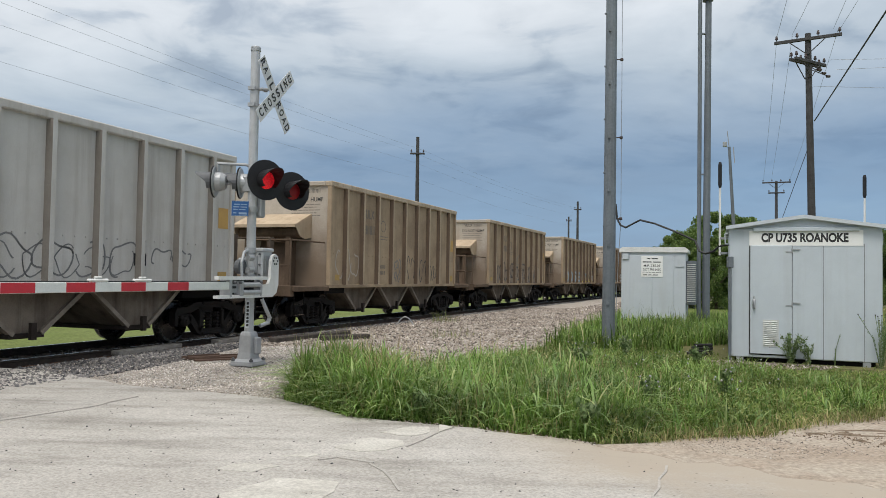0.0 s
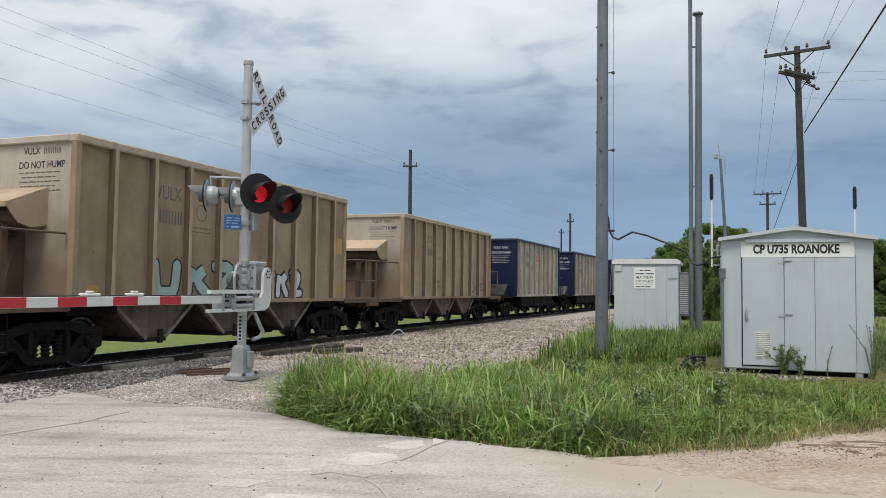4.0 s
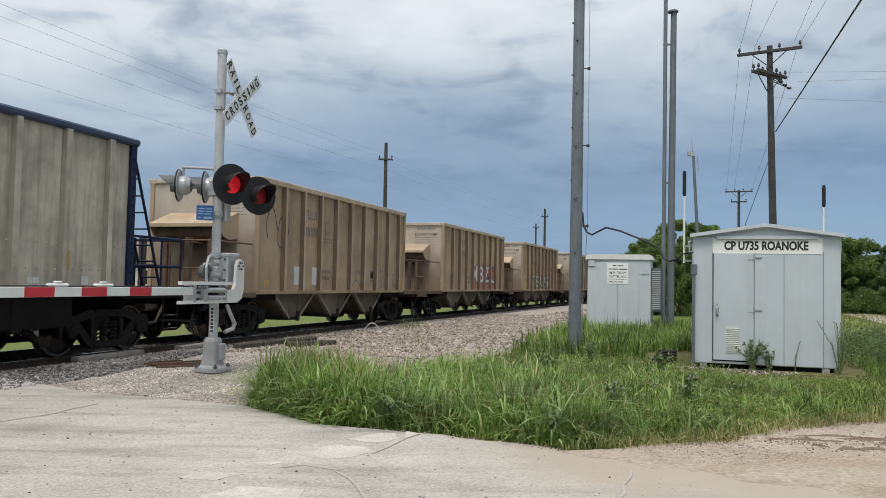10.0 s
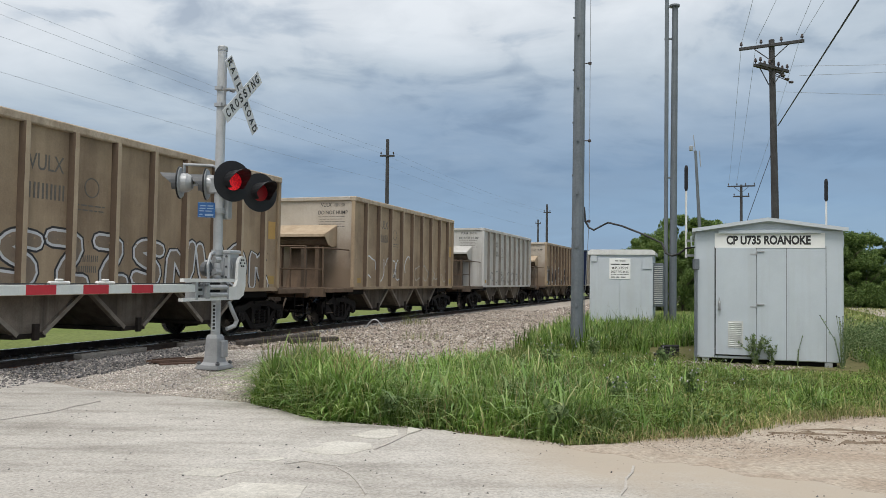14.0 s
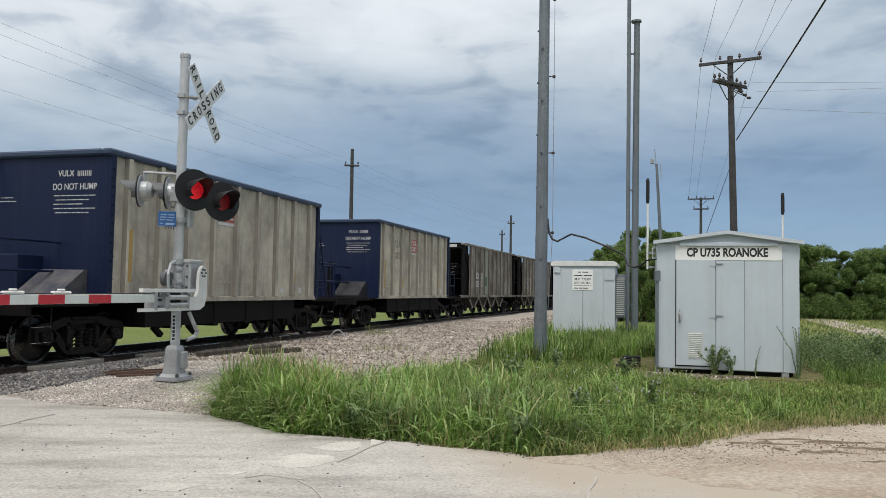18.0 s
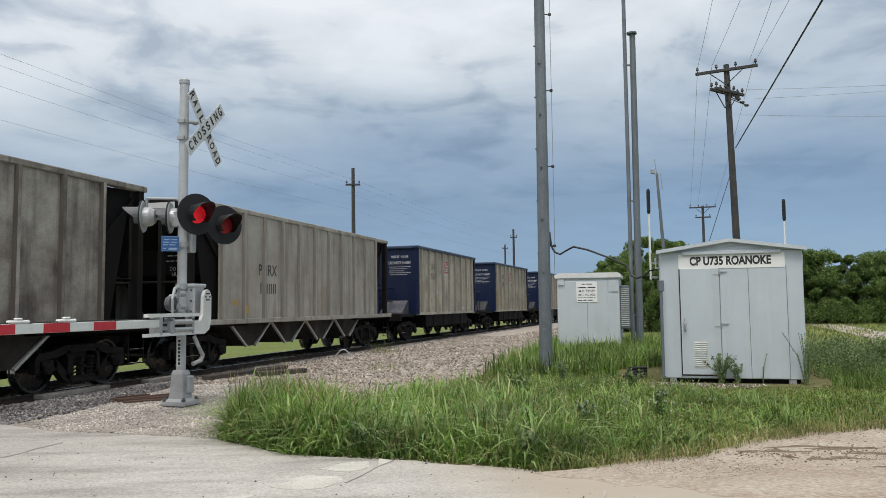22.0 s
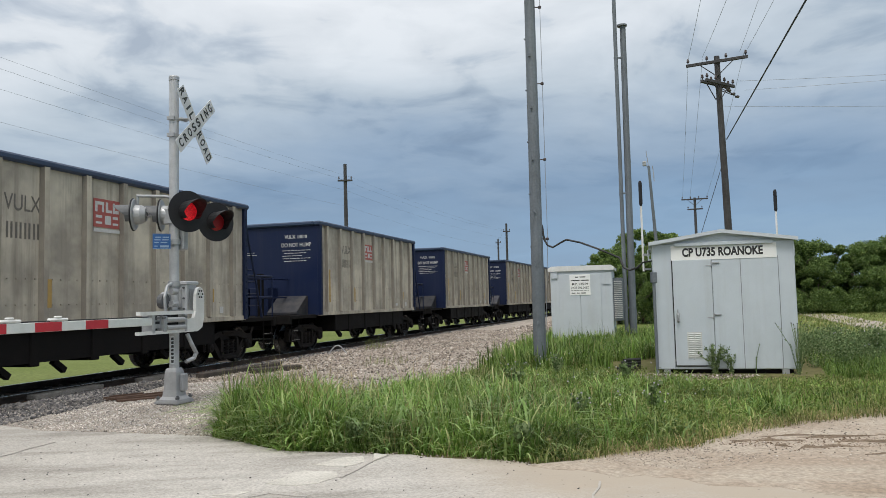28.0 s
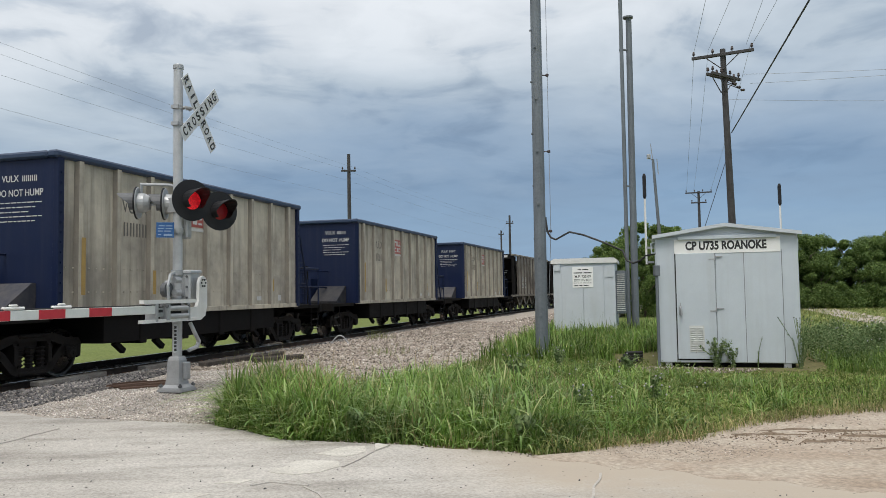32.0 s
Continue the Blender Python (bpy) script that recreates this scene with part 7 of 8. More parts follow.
MASTER = {
    "B": gondola(),
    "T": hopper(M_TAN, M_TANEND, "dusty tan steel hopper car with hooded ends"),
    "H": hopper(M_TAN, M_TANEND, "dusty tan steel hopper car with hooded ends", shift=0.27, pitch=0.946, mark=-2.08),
    "G": hopper(M_GREYCAR, M_GREYCAR, "pale grey hopper car with hooded ends and orange panel"),
    "D": coal_hopper(M_DARKCAR, "soot-stained dark brown hopper car with open ends"),
    "P": coal_hopper(M_PALEHOPPER, "pale grey-brown hopper car with open ends"),
}
# kind of car and where its rear end stands along the line at the start
TRAIN = [("T", -12.2), ("G", 1.27), ("T", 14.74), ("T", 28.15), ("T", 41.6), ("T", 54.9), ("T", 68.2), ("B", 81.3), ("B", 94.3), ("B", 107.5), ("B", 120.7),
         ("H", 134.2), ("H", 147.7), ("H", 161.2), ("T", 175.0), ("T", 188.6), ("G", 202.4), ("H", 215.9), ("B", 229.1), ("B", 242.95), ("D", 257.75), ("D", 271.2),
         ("P", 284.75), ("B", 297.1), ("B", 310.4), ("B", 323.9), ("B", 337.4), ("B", 350.7), ("B", 363.9), ("B", 377.1), ("B", 390.1), ("B", 403.1),
         ("B", 416.3), ("B", 429.7), ("D", 444.6), ("D", 458.2), ("D", 471.8), ("B", 484.6), ("B", 497.8)]
CARS = []
used = set()
for kind, rear in TRAIN:
    at = line_pose(rear - HALF[kind])
    if kind in used:
        car = copy_thing(MASTER[kind], at)
    else:
        car = MASTER[kind]
        car.matrix_basis = at
        used.add(kind)
    CARS.append((car, kind, rear - HALF[kind]))


def rolled(t):
    """How far the train has come by t seconds."""
    u = t / 32
    return t * (12.056 + 0.0058 * u + 0.9294 * u ** 2 - 0.6298 * u ** 3)


# ---- spray paint on the hoppers ----
def tag_letters(car, words, x0, step, z, size, fill, back, wide=0.84):
    """Fat painted letters, one to a panel, each over a darker outline."""
    for k, ch in enumerate(words):
        x = x0 + k * step
        face = Matrix.Translation((x, -1.5035, z)) @ Matrix.Rotation(math.pi / 2, 4, "X")
        if back:
            lettering("paint_outline", ch, size * 1.04, SPRAY[back], car, Matrix.Translation((0.02, 0.0012, -0.02)) @ face @ Matrix.Rotation(radians((4, -3, 2, -4, 3)[k % 5]), 4, "Z"), step * (wide + 0.13), "sprayed letter outline", 0.06)
        lettering("paint_letter", ch, size, SPRAY[fill], car, Matrix.Translation((0, -0.0015, 0)) @ face @ Matrix.Rotation(radians((4, -3, 2, -4, 3)[k % 5]), 4, "Z"), step * wide, "sprayed block letter", 0.012)


def tag_blobs(car, x0, x1, z0, z1, colour, seed, count=9):
    """A ragged painted field behind the letters."""
    r = random.Random(seed)
    bm = bmesh.new()
    for k in range(count):
        u0 = x0 + (x1 - x0) * k / count
        u1 = u0 + (x1 - x0) / count
        prism(bm, [(u0, z0), (u1, z0 + r.uniform(-0.03, 0.03)), (u1 + 0.02, z1 + r.uniform(-0.12, 0.12)), ((u0 + u1) / 2, z1 + r.uniform(-0.02, 0.16)), (u0 - 0.02, z1 + r.uniform(-0.12, 0.12))], lambda u, v, w: (u, -1.5005 - w, v), 0.001)
    part("paint_field", bm, SPRAY[colour], car, "ragged sprayed paint field", kind="stuff")


STROKES = {      # letter-like skeletons on a unit square
    "z": ((0, 1), (1, 0.95), (0.05, 0.05), (1, 0)), "n": ((0, 0), (0.05, 1), (0.9, 0), (1, 1)), "s": ((1, 0.85), (0.3, 1), (0, 0.7), (0.9, 0.35), (0.7, 0), (0, 0.1)),
    "u": ((0, 1), (0.1, 0.1), (0.5, 0), (0.9, 0.1), (1, 1)), "o": ((0.5, 1), (0, 0.7), (0.05, 0.2), (0.5, 0), (1, 0.3), (0.9, 0.8), (0.5, 1)), "k": ((0.1, 0), (0.1, 1), (0.3, 0.5), (1, 1), (0.4, 0.5), (1, 0)),
    "w": ((0, 1), (0.2, 0), (0.5, 0.7), (0.75, 0), (1, 1)),
}


def tag_ribbon(car, shapes, x0, x1, z0, z1, layers, seed):
    """Fat bubble strokes laid one colour over another: layers (colour, width), widest first."""
    r = random.Random(seed)
    w = (x1 - x0) / len(shapes)
    for k, ch in enumerate(shapes):
        pts = [(x0 + w * (k + 0.16 + 0.68 * u) + r.uniform(-0.03, 0.03), z0 + (z1 - z0) * (0.1 + 0.8 * v) + r.uniform(-0.03, 0.03)) for u, v in STROKES[ch]]
        for _ in range(2):
            mid = [q for a, b in zip(pts, pts[1:]) for q in ((a[0] * 0.75 + b[0] * 0.25, a[1] * 0.75 + b[1] * 0.25), (a[0] * 0.25 + b[0] * 0.75, a[1] * 0.25 + b[1] * 0.75))]
            pts = pts[:1] + mid + pts[-1:]
        for q, (colour, width) in enumerate(layers):
            verts, faces, half = [], [], width / 2
            for i, p in enumerate(pts):
                a, b = pts[max(i - 1, 0)], pts[min(i + 1, len(pts) - 1)]
                d = math.hypot(b[0] - a[0], b[1] - a[1]) or 1
                nx, nz = -(b[1] - a[1]) / d * half, (b[0] - a[0]) / d * half
                y = -1.5008 - 0.0034 * q - 0.00006 * i - 0.0003 * (k % 2)
                verts += [(p[0] + nx, y, p[1] + nz), (p[0] - nx, y, p[1] - nz)]
                if i:
                    c = 2 * i
                    faces.append((c - 2, c - 1, c + 1, c))
            for e, y in ((0, -1.50074 - 0.0034 * q - 0.0003 * (k % 2)), (len(pts) - 1, y - 0.0001)):
                c = len(verts)
                verts += [(pts[e][0] + half * math.cos(a * math.pi / 4), y, pts[e][1] + half * math.sin(a * math.pi / 4)) for a in range(8)]
                faces.append(tuple(range(c, c + 8)))
            part("paint_stroke", sheet("paint_stroke", verts, faces, SPRAY[colour]), None, car, "sprayed bubble stroke")


def tag_scrawl(car, x0, x1, z0, z1, colour, seed, loops=7, width=0.035):
    """Looping outlines with no readable word in them."""
    r = random.Random(seed)
    bm = bmesh.new()
    w = (x1 - x0) / loops
    for k in range(loops):
        cx, cz = x0 + w * (k + 0.5), (z0 + z1) / 2
        pts = []
        a0, turn = r.uniform(0, 6.28), r.choice((4.2, 5.2, 6.0, 7.4))
        ph, amp = r.uniform(0, 6.28), r.uniform(0.05, 0.22)
        for i in range(27):
            a = a0 + turn * i / 26
            f = 0.88 + amp * math.sin(2 * a + ph)
            pts.append((cx + w * 0.50 * f * math.cos(a), cz + (z1 - z0) * 0.47 * f * math.sin(a) + 0.05 * math.sin(3 * a + ph)))
        for (u0, v0), (u1, v1) in zip(pts, pts[1:]):
            d = math.hypot(u1 - u0, v1 - v0) or 1
            nx, nz = -(v1 - v0) / d * width / 2, (u1 - u0) / d * width / 2
            prism(bm, [(u0 + nx, v0 + nz), (u0 - nx, v0 - nz), (u1 - nx, v1 - nz), (u1 + nx, v1 + nz)], lambda u, v, t: (u, -1.5005 - t, v), 0.002)
    part("paint_scrawl", bm, SPRAY[colour], car, "looping sprayed scrawl", kind="stuff")


C = [c for c, _, _ in CARS]
tag_scrawl(C[1], -2.4, 2.0, 1.25, 1.95, "grey", 1, 6, 0.03)
tag_scrawl(C[1], -2.2, 1.9, 1.3, 1.8, "grey", 71, 7, 0.022)
tag_scrawl(C[1], 2.3, 3.4, 1.5, 1.85, "grey", 2, 2, 0.03)
tag_scrawl(C[2], -0.85, -0.1, 1.58, 1.88, "grey", 51, 3, 0.03)
tag_scrawl(C[2], -0.80, -0.15, 1.22, 1.5, "grey", 52, 3, 0.03)
tag_scrawl(C[2], 0.05, 0.95, 1.22, 2.07, "black", 4, 3, 0.032)
tag_scrawl(C[2], 1.05, 1.95, 1.22, 1.92, "black", 53, 3, 0.03)
tag_scrawl(C[2], 2.05, 2.85, 1.25, 1.75, "black", 54, 4, 0.022)
tag_scrawl(C[2], -4.3, -3.0, 1.25, 2.1, "chalk", 3, 3, 0.04)
tag_ribbon(C[3], "kwsnzku", -3.5, 3.1, 1.16, 2.0, (("dark", 0.34), ("dust", 0.20)), 63)
tag_scrawl(C[3], -3.4, 2.6, 1.2, 1.75, "grey", 55, 9, 0.05)
tag_scrawl(C[3], -0.9, 0.6, 1.9, 2.5, "grey", 6, 3, 0.03)
tag_letters(C[4], "DOSE", -3.36, 0.972, 1.49, 0.78, "pale", "blue", 0.66)
tag_scrawl(C[4], 1.1, 2.0, 1.2, 1.75, "blue", 7, 2, 0.09)
tag_scrawl(C[4], 2.3, 4.2, 1.35, 2.35, "black", 9, 5, 0.06)
tag_scrawl(C[4], 3.2, 4.2, 1.3, 1.6, "white", 8, 2, 0.07)
tag_scrawl(C[4], -4.3, -3.1, 1.5, 2.3, "grey", 60, 3, 0.05)
tag_scrawl(C[4], -1.9, 3.8, 1.16, 1.26, "yellow", 61, 7, 0.05)
tag_ribbon(C[5], "ukz", -2.9, -0.2, 1.18, 1.86, (("black", 0.30), ("mint", 0.22)), 10)
tag_ribbon(C[5], "nskz", 0.0, 2.5, 1.18, 1.8, (("black", 0.30), ("white", 0.16)), 12)
tag_scrawl(C[6], 2.2, 4.0, 1.3, 1.7, "black", 13, 3, 0.04)
plates("white_plate", [(-2.9, -2.35, 1.28, 1.75), (-1.95, -1.45, 1.28, 1.75)], lambda u, v, w: (u, -1.5015 - w, v), M_STENCIL, C[11], "white stencil panel")
tag_scrawl(C[11], 0.2, 4.2, 1.25, 1.75, "grey", 14, 7, 0.045)
tag_scrawl(C[11], -4.3, -3.2, 2.1, 3.2, "black", 15, 2, 0.03)
tag_blobs(C[12], -0.65, 3.75, 1.16, 2.16, "orange", 16, 10)
tag_scrawl(C[12], -0.6, 3.1, 2.0, 2.25, "violet", 56, 7, 0.07)
tag_letters(C[12], "MBZL", -0.19, 0.946, 1.80, 1.05, "white", "violet")
tag_scrawl(C[12], 3.2, 3.7, 1.25, 1.6, "pink", 57, 1, 0.05)
tag_blobs(C[13], -2.6, 2.35, 1.16, 1.95, "teal", 17, 13)
tag_letters(C[13], "TERPS", -2.08, 0.946, 1.58, 0.92, "white", "teal")
tag_scrawl(C[13], -4.4, -3.1, 1.2, 2.0, "chalk", 18, 3, 0.05)
tag_scrawl(C[13], -4.2, -3.4, 1.2, 1.5, "yellow", 58, 2, 0.09)
tag_scrawl(C[13], -2.6, 2.0, 1.15, 1.35, "yellow", 59, 6, 0.05)
tag_ribbon(C[14], "zszzsnwok", -4.3, 4.3, 1.16, 2.06, (("black", 0.36), ("white", 0.29), ("dust", 0.20)), 62)
tag_scrawl(C[15], -3.8, 0.2, 1.3, 2.2, "white", 22, 5, 0.045)
tag_scrawl(C[15], 0.4, 4.0, 1.3, 1.9, "chalk", 23, 5, 0.045)
tag_scrawl(C[16], -3.4, 3.2, 1.3, 1.8, "grey", 24, 9, 0.045)
tag_ribbon(C[17], "kwn", -4.2, -1.2, 1.2, 2.25, (("white", 0.50), ("black", 0.38)), 26)
tag_ribbon(C[17], "zs", -1.0, 1.3, 1.2, 2.2, (("white", 0.48), ("black", 0.36)), 28)
tag_scrawl(C[17], 1.35, 1.9, 1.75, 2.15, "black", 27, 3, 0.035)
tag_scrawl(C[17], -4.3, -3.4, 2.0, 2.3, "black", 29, 4, 0.04)
# repainted panel on the first sooty hopper
bm = bmesh.new()
bars(bm, [(-2.08, -0.95, 1.2, 3.66)], lambda u, v, w: (u, -1.5205 - w, v), 0.0006)
panel = part("repainted_panel", bm, M_GREENISH, C[20], "faded pale green repainted panel")
bm = bmesh.new()
bars(bm, [(-1.60, -1.22, 1.70, 2.17)], lambda u, v, w: (u, -1.5215 - w, v), 0.002)
part("green_plate", bm, M_GREENPLATE, panel, "dark green square plate")

# ---- small things by the track ----
bm = bmesh.new()
run = [(-2.31 + 0.53 * k / 10, 22.2, -0.03 + 0.26 * math.sin(math.pi * k / 10)) for k in range(11)]
path_rod(bm, run, 0.018, 8)
solid("bent_conduit", bm, M_GALV, "small white bent conduit rising from the gravel", "conduit", smooth=False)
for x, y, ang, ln, dz in ((-4.45, 12.75, 38, 0.95, 0.0), (-4.25, 12.45, 30, 0.7, 0.0), (-4.5, 12.55, 44, 0.55, 0.03)):
    bm = bmesh.new()
    m = Matrix.Translation((x, y, 0.01 + dz)) @ Matrix.Rotation(radians(ang), 4, "Z")
    box(bm, -ln / 2, ln / 2, -0.06, 0.06, -0.035, 0.005, m, 0.008)
    box(bm, -ln / 2, ln / 2, -0.012, 0.012, 0.0, 0.03, m)
    solid("scrap_bar", bm, M_OLDRUST, "rusty steel bar lying on the gravel", "scrap metal", group="rusty scrap bars")
for k in range(7):
    bm = bmesh.new()
    z = 0.03 + 0.055 * (k // 2)
    rod(bm, (4.02 + 0.02 * k, 14.75 + 0.09 * (k % 2), z), (4.5, 14.85 + 0.1 * (k % 2), z), 0.03, 8)
    solid("spare_pipe", bm, M_RUBBER, "black plastic pipe stacked beside the shed", "pipe", group="stack of spare pipes")
for x, y, ang in ((-3.6, 17.3, 60), (-3.25, 17.9, 75), (-2.9, 17.0, 40), (-4.0, 16.4, 66)):
    bm = bmesh.new()
    box(bm, -0.6, 0.6, -0.1, 0.1, -0.03, 0.09, Matrix.Translation((x, y, 0.0)) @ Matrix.Rotation(radians(ang), 4, "Z"), 0.02)
    solid("old_tie", bm, M_OLDWOOD, "broken dark wooden tie discarded beside the track", "wooden tie", group="discarded ties")


for s0, off, ln in ((-0.55, 1.12, 1.7), (1.9, 1.18, 1.2)):
    bm = bmesh.new()
    box(bm, -ln / 2, ln / 2, -0.10, 0.10, -0.05, 0.03, bevel=0.012)
    x, y, hd = on_line(s0, off)
    solid("timber_plank", bm, M_PALEWOOD, "bleached timber plank lying beside the rail", "plank", Matrix.Translation((x, y, 0.0)) @ Matrix.Rotation(math.pi / 2 - hd + 0.03, 4, "Z"), group="loose planks")


# ---- house beyond the track ----
def house():
    at = Matrix.Translation((-34.5, 62.0, GROUND_Z)) @ Matrix.Rotation(radians(12), 4, "Z")
    ob = thing("house", "pale single-storey house with a ribbed brown metal roof", "house", at)
    bm = bmesh.new()
    box(bm, 0, 13, 0, 8, 0, 3.1)
    wall = part("wall", bm, M_HOUSE, ob)
    bm = bmesh.new()
    prism(bm, [(-0.5, 3.0), (8.5, 3.0), (8.5, 3.1), (4.0, 4.9), (-0.5, 3.1)], lambda u, v, w: (-0.5 + w, u, v), 14)
    roof = part("roof", bm, M_ROOF, ob)
    for k in range(34):
        bm = bmesh.new()
        x = -0.4 + k * 0.415
        prism(bm, [(-0.5, 3.11), (4.0, 4.91), (4.0, 4.96), (-0.5, 3.16)], lambda u, v, w: (x + w, u, v), 0.05)
        part("seam", bm, M_ROOF, roof)
    bm = bmesh.new()
    box(bm, 6.0, 6.8, 3.2, 4.0, 4.3, 5.7, bevel=0.02)
    part("chimney", bm, M_GREYPOLE, roof, "square grey flue")
    for x in (1.5, 4.5, 9.5):
        bm = bmesh.new()
        box(bm, x, x + 1.3, -0.06, 0.02, 1.0, 2.3)
        win = part("window", bm, M_WHITEPAINT, ob)
        bm = bmesh.new()
        box(bm, x + 0.08, x + 1.22, -0.075, -0.05, 1.08, 2.22)
        part("pane", bm, M_GLASS, win)
    bm = bmesh.new()
    box(bm, 7.2, 8.15, -0.06, 0.02, 0.0, 2.1)
    part("door", bm, M_POLE, ob, "brown front door")
    return ob


house()


# ---- trees ----
def leaf_cloud(centres, radii, count, size, rng):
    """Small two-triangle leaves strewn over ragged clumps."""
    c = np.asarray(centres)[rng.integers(0, len(centres), count)]
    idx = rng.integers(0, len(centres), count)
    c, rad = np.asarray(centres)[idx], np.asarray(radii)[idx]
    d = rng.normal(size=(count, 3))
    d /= np.linalg.norm(d, axis=1, keepdims=True)
    p = c + d * rad[:, None] * (rng.random((count, 1)) ** 0.45) * (1, 1, 0.85)
    a = rng.normal(size=(count, 3))
    a /= np.linalg.norm(a, axis=1, keepdims=True)
    b = np.cross(a, d + rng.normal(size=(count, 3)) * 0.5)
    b /= np.linalg.norm(b, axis=1, keepdims=True) + 1e-9
    s = size * (0.6 + 0.8 * rng.random((count, 1)))
    v = np.stack([p - a * s * 0.5, p + b * s * 0.28, p + a * s * 0.5, p - b * s * 0.28], 1).reshape(-1, 3)
    i = np.arange(count)[:, None] * 4
    return v, np.concatenate([i + (0, 1, 2), i + (0, 2, 3)])


def tree(seed, height, spread, leaves, material, label, low=0.15):
    r = np.random.default_rng(seed)
    ob = thing("tree", label, "tree", group="trees round the field")
    bm = bmesh.new()
    rod(bm, (0, 0, -0.2), (0.1, 0.05, height * 0.45), 0.16, 8, 0.09)
    for k in range(7):
        a, z = k * 0.9 + r.random(), height * (0.2 + 0.06 * k)
        rod(bm, (0.03, 0.02, z), (math.cos(a) * spread * 0.6, math.sin(a) * spread * 0.6, z + height * 0.25), 0.06, 6, 0.02)
    part("trunk", bm, M_BARK, ob, "slim brown trunk with limbs")
    centres, radii = [], []
    for k in range(60):
        a, f = r.random() * 6.28, math.sqrt(r.random())
        z = height * (low + (0.92 - low) * r.random())
        shape = math.sqrt(max(0.08, 1 - ((z / height - 0.45) / 0.58) ** 2))
        centres.append((math.cos(a) * spread * f * shape, math.sin(a) * spread * f * shape, z))
        radii.append(height * (0.06 + 0.10 * r.random() ** 1.5))
    v, t = leaf_cloud(centres, radii, leaves, 0.135, r)
    part("crown", tri_mesh("crown", v, t, material), None, ob, "dense crown of small leaves")
    return ob


TREES = [tree(3, 6.2, 2.6, 46000, M_LEAF, "bushy bright green tree behind the cabinet"), tree(4, 5.6, 3.0, 46000, M_LEAF2, "dense dark green tree at the field's edge", 0.0),
         tree(5, 5.0, 2.8, 46000, M_LEAF2, "dense dark green thicket tree at the field's edge", 0.0)]
spots = [(0, 12.6, 48.5, 0.80, 10), (0, 15.4, 50, 1.03, 80), (0, 18.2, 52, 1.0, 200), (1, 14.2, 46.0, 0.72, 140), (0, 20.6, 53, 0.93, 300), (2, 16.8, 47, 0.75, 33),
         (1, 27.0, 60, 0.95, 0), (1, 29.6, 58.5, 1.05, 60), (2, 32.0, 60, 1.15, 120), (1, 34.6, 58, 1.0, 200), (2, 37.2, 60, 1.12, 250), (1, 40.0, 59, 1.08, 310), (2, 42.6, 61, 1.2, 20),
         (1, 45.5, 60, 1.1, 90), (2, 48.5, 61, 1.15, 170), (2, 30.8, 56.5, 0.72, 75), (2, 35.8, 56.5, 0.70, 175), (1, 38.6, 57, 0.66, 275), (2, 24.0, 61, 1.0, 220)]
first = set()
for k, x, y, s, a in spots:
    m = Matrix.Translation((x, y, GROUND_Z)) @ Matrix.Rotation(radians(a), 4, "Z")
    if k in first:
        t = copy_thing(TREES[k], m)
        t.scale = (s, s, s)
    else:
        TREES[k].matrix_basis = m
        TREES[k].scale = (s, s, s)
        first.add(k)


# undergrowth along the foot of the tree line
r = np.random.default_rng(77)
foot = [(x, 54.6 + 1.2 * r.random(), GROUND_Z + 0.3 + 1.0 * r.random()) for x in np.arange(23, 52, 0.16)] + [(x, 45.0 + 2 * r.random(), GROUND_Z + 0.2 + 1.3 * r.random()) for x in np.arange(11.0, 20, 0.14)]
v, t = leaf_cloud(foot, [0.55] * len(foot), 50000, 0.13, r)
tagged(new("undergrowth", tri_mesh("undergrowth", v, t, M_LEAF2)), "dark green undergrowth at the foot of the trees", "undergrowth", kind="stuff")


# ---- grass ----
def blades(pts, height, width, lean, rng, base=0.0):
    """Tapering blades that arch over at the tip: pts (n, 2), heights (n,)."""
    n = len(pts)
    a = rng.random(n) * 2 * math.pi
    out = np.stack([np.cos(a), np.sin(a)], 1)
    side = np.stack([-np.sin(a), np.cos(a)], 1)
    bend = lean * (0.15 + 1.15 * rng.random(n) ** 1.3)
    w = width * (0.6 + 0.8 * rng.random(n))
    v = np.zeros((n, 9, 3))
    steps = ((0.0, 0.75), (0.33, 1.0), (0.6, 0.95), (0.83, 0.7), (1.0, 0.0))
    for k, (f, ww) in enumerate(steps):
        c = pts + out * (bend * height * (0.12 * f + 0.85 * f ** 2.2))[:, None]
        z = base + height * (f * 1.05 - 0.46 * np.minimum(bend, 1.3) * f ** 3)
        if k < 4:
            for q, sg in ((0, 0.5), (1, -0.5)):
                v[:, 2 * k + q, :2] = c + side * (w * ww * sg)[:, None]
                v[:, 2 * k + q, 2] = z
        else:
            v[:, 8, :2], v[:, 8, 2] = c, z
    i = np.arange(n)[:, None] * 9
    t = np.concatenate([i + o for o in ((0, 1, 3), (0, 3, 2), (2, 3, 5), (2, 5, 4), (4, 5, 7), (4, 7, 6), (6, 7, 8))])
    return v.reshape(-1, 3), t


def from_edge(p):
    """Distance of points from the road's edge."""
    d = np.full(len(p), 9.0)
    run = EDGE[:8] + [(1.92, 7.07), (2.7, 7.35), (3.35, 8.03), (4.6, 8.6), (6.5, 9.0), (9.5, 8.6)]
    for (x0, y0), (x1, y1) in zip(run, run[1:]):
        e = np.array((x1 - x0, y1 - y0))
        f = np.clip(((p - (x0, y0)) @ e) / (e @ e), 0, 1)
        d = np.minimum(d, np.linalg.norm(p - (x0, y0) - f[:, None] * e, axis=1))
    return d


rise = lambda p: np.clip(0.30 + from_edge(p) / 0.9, 0, 1)


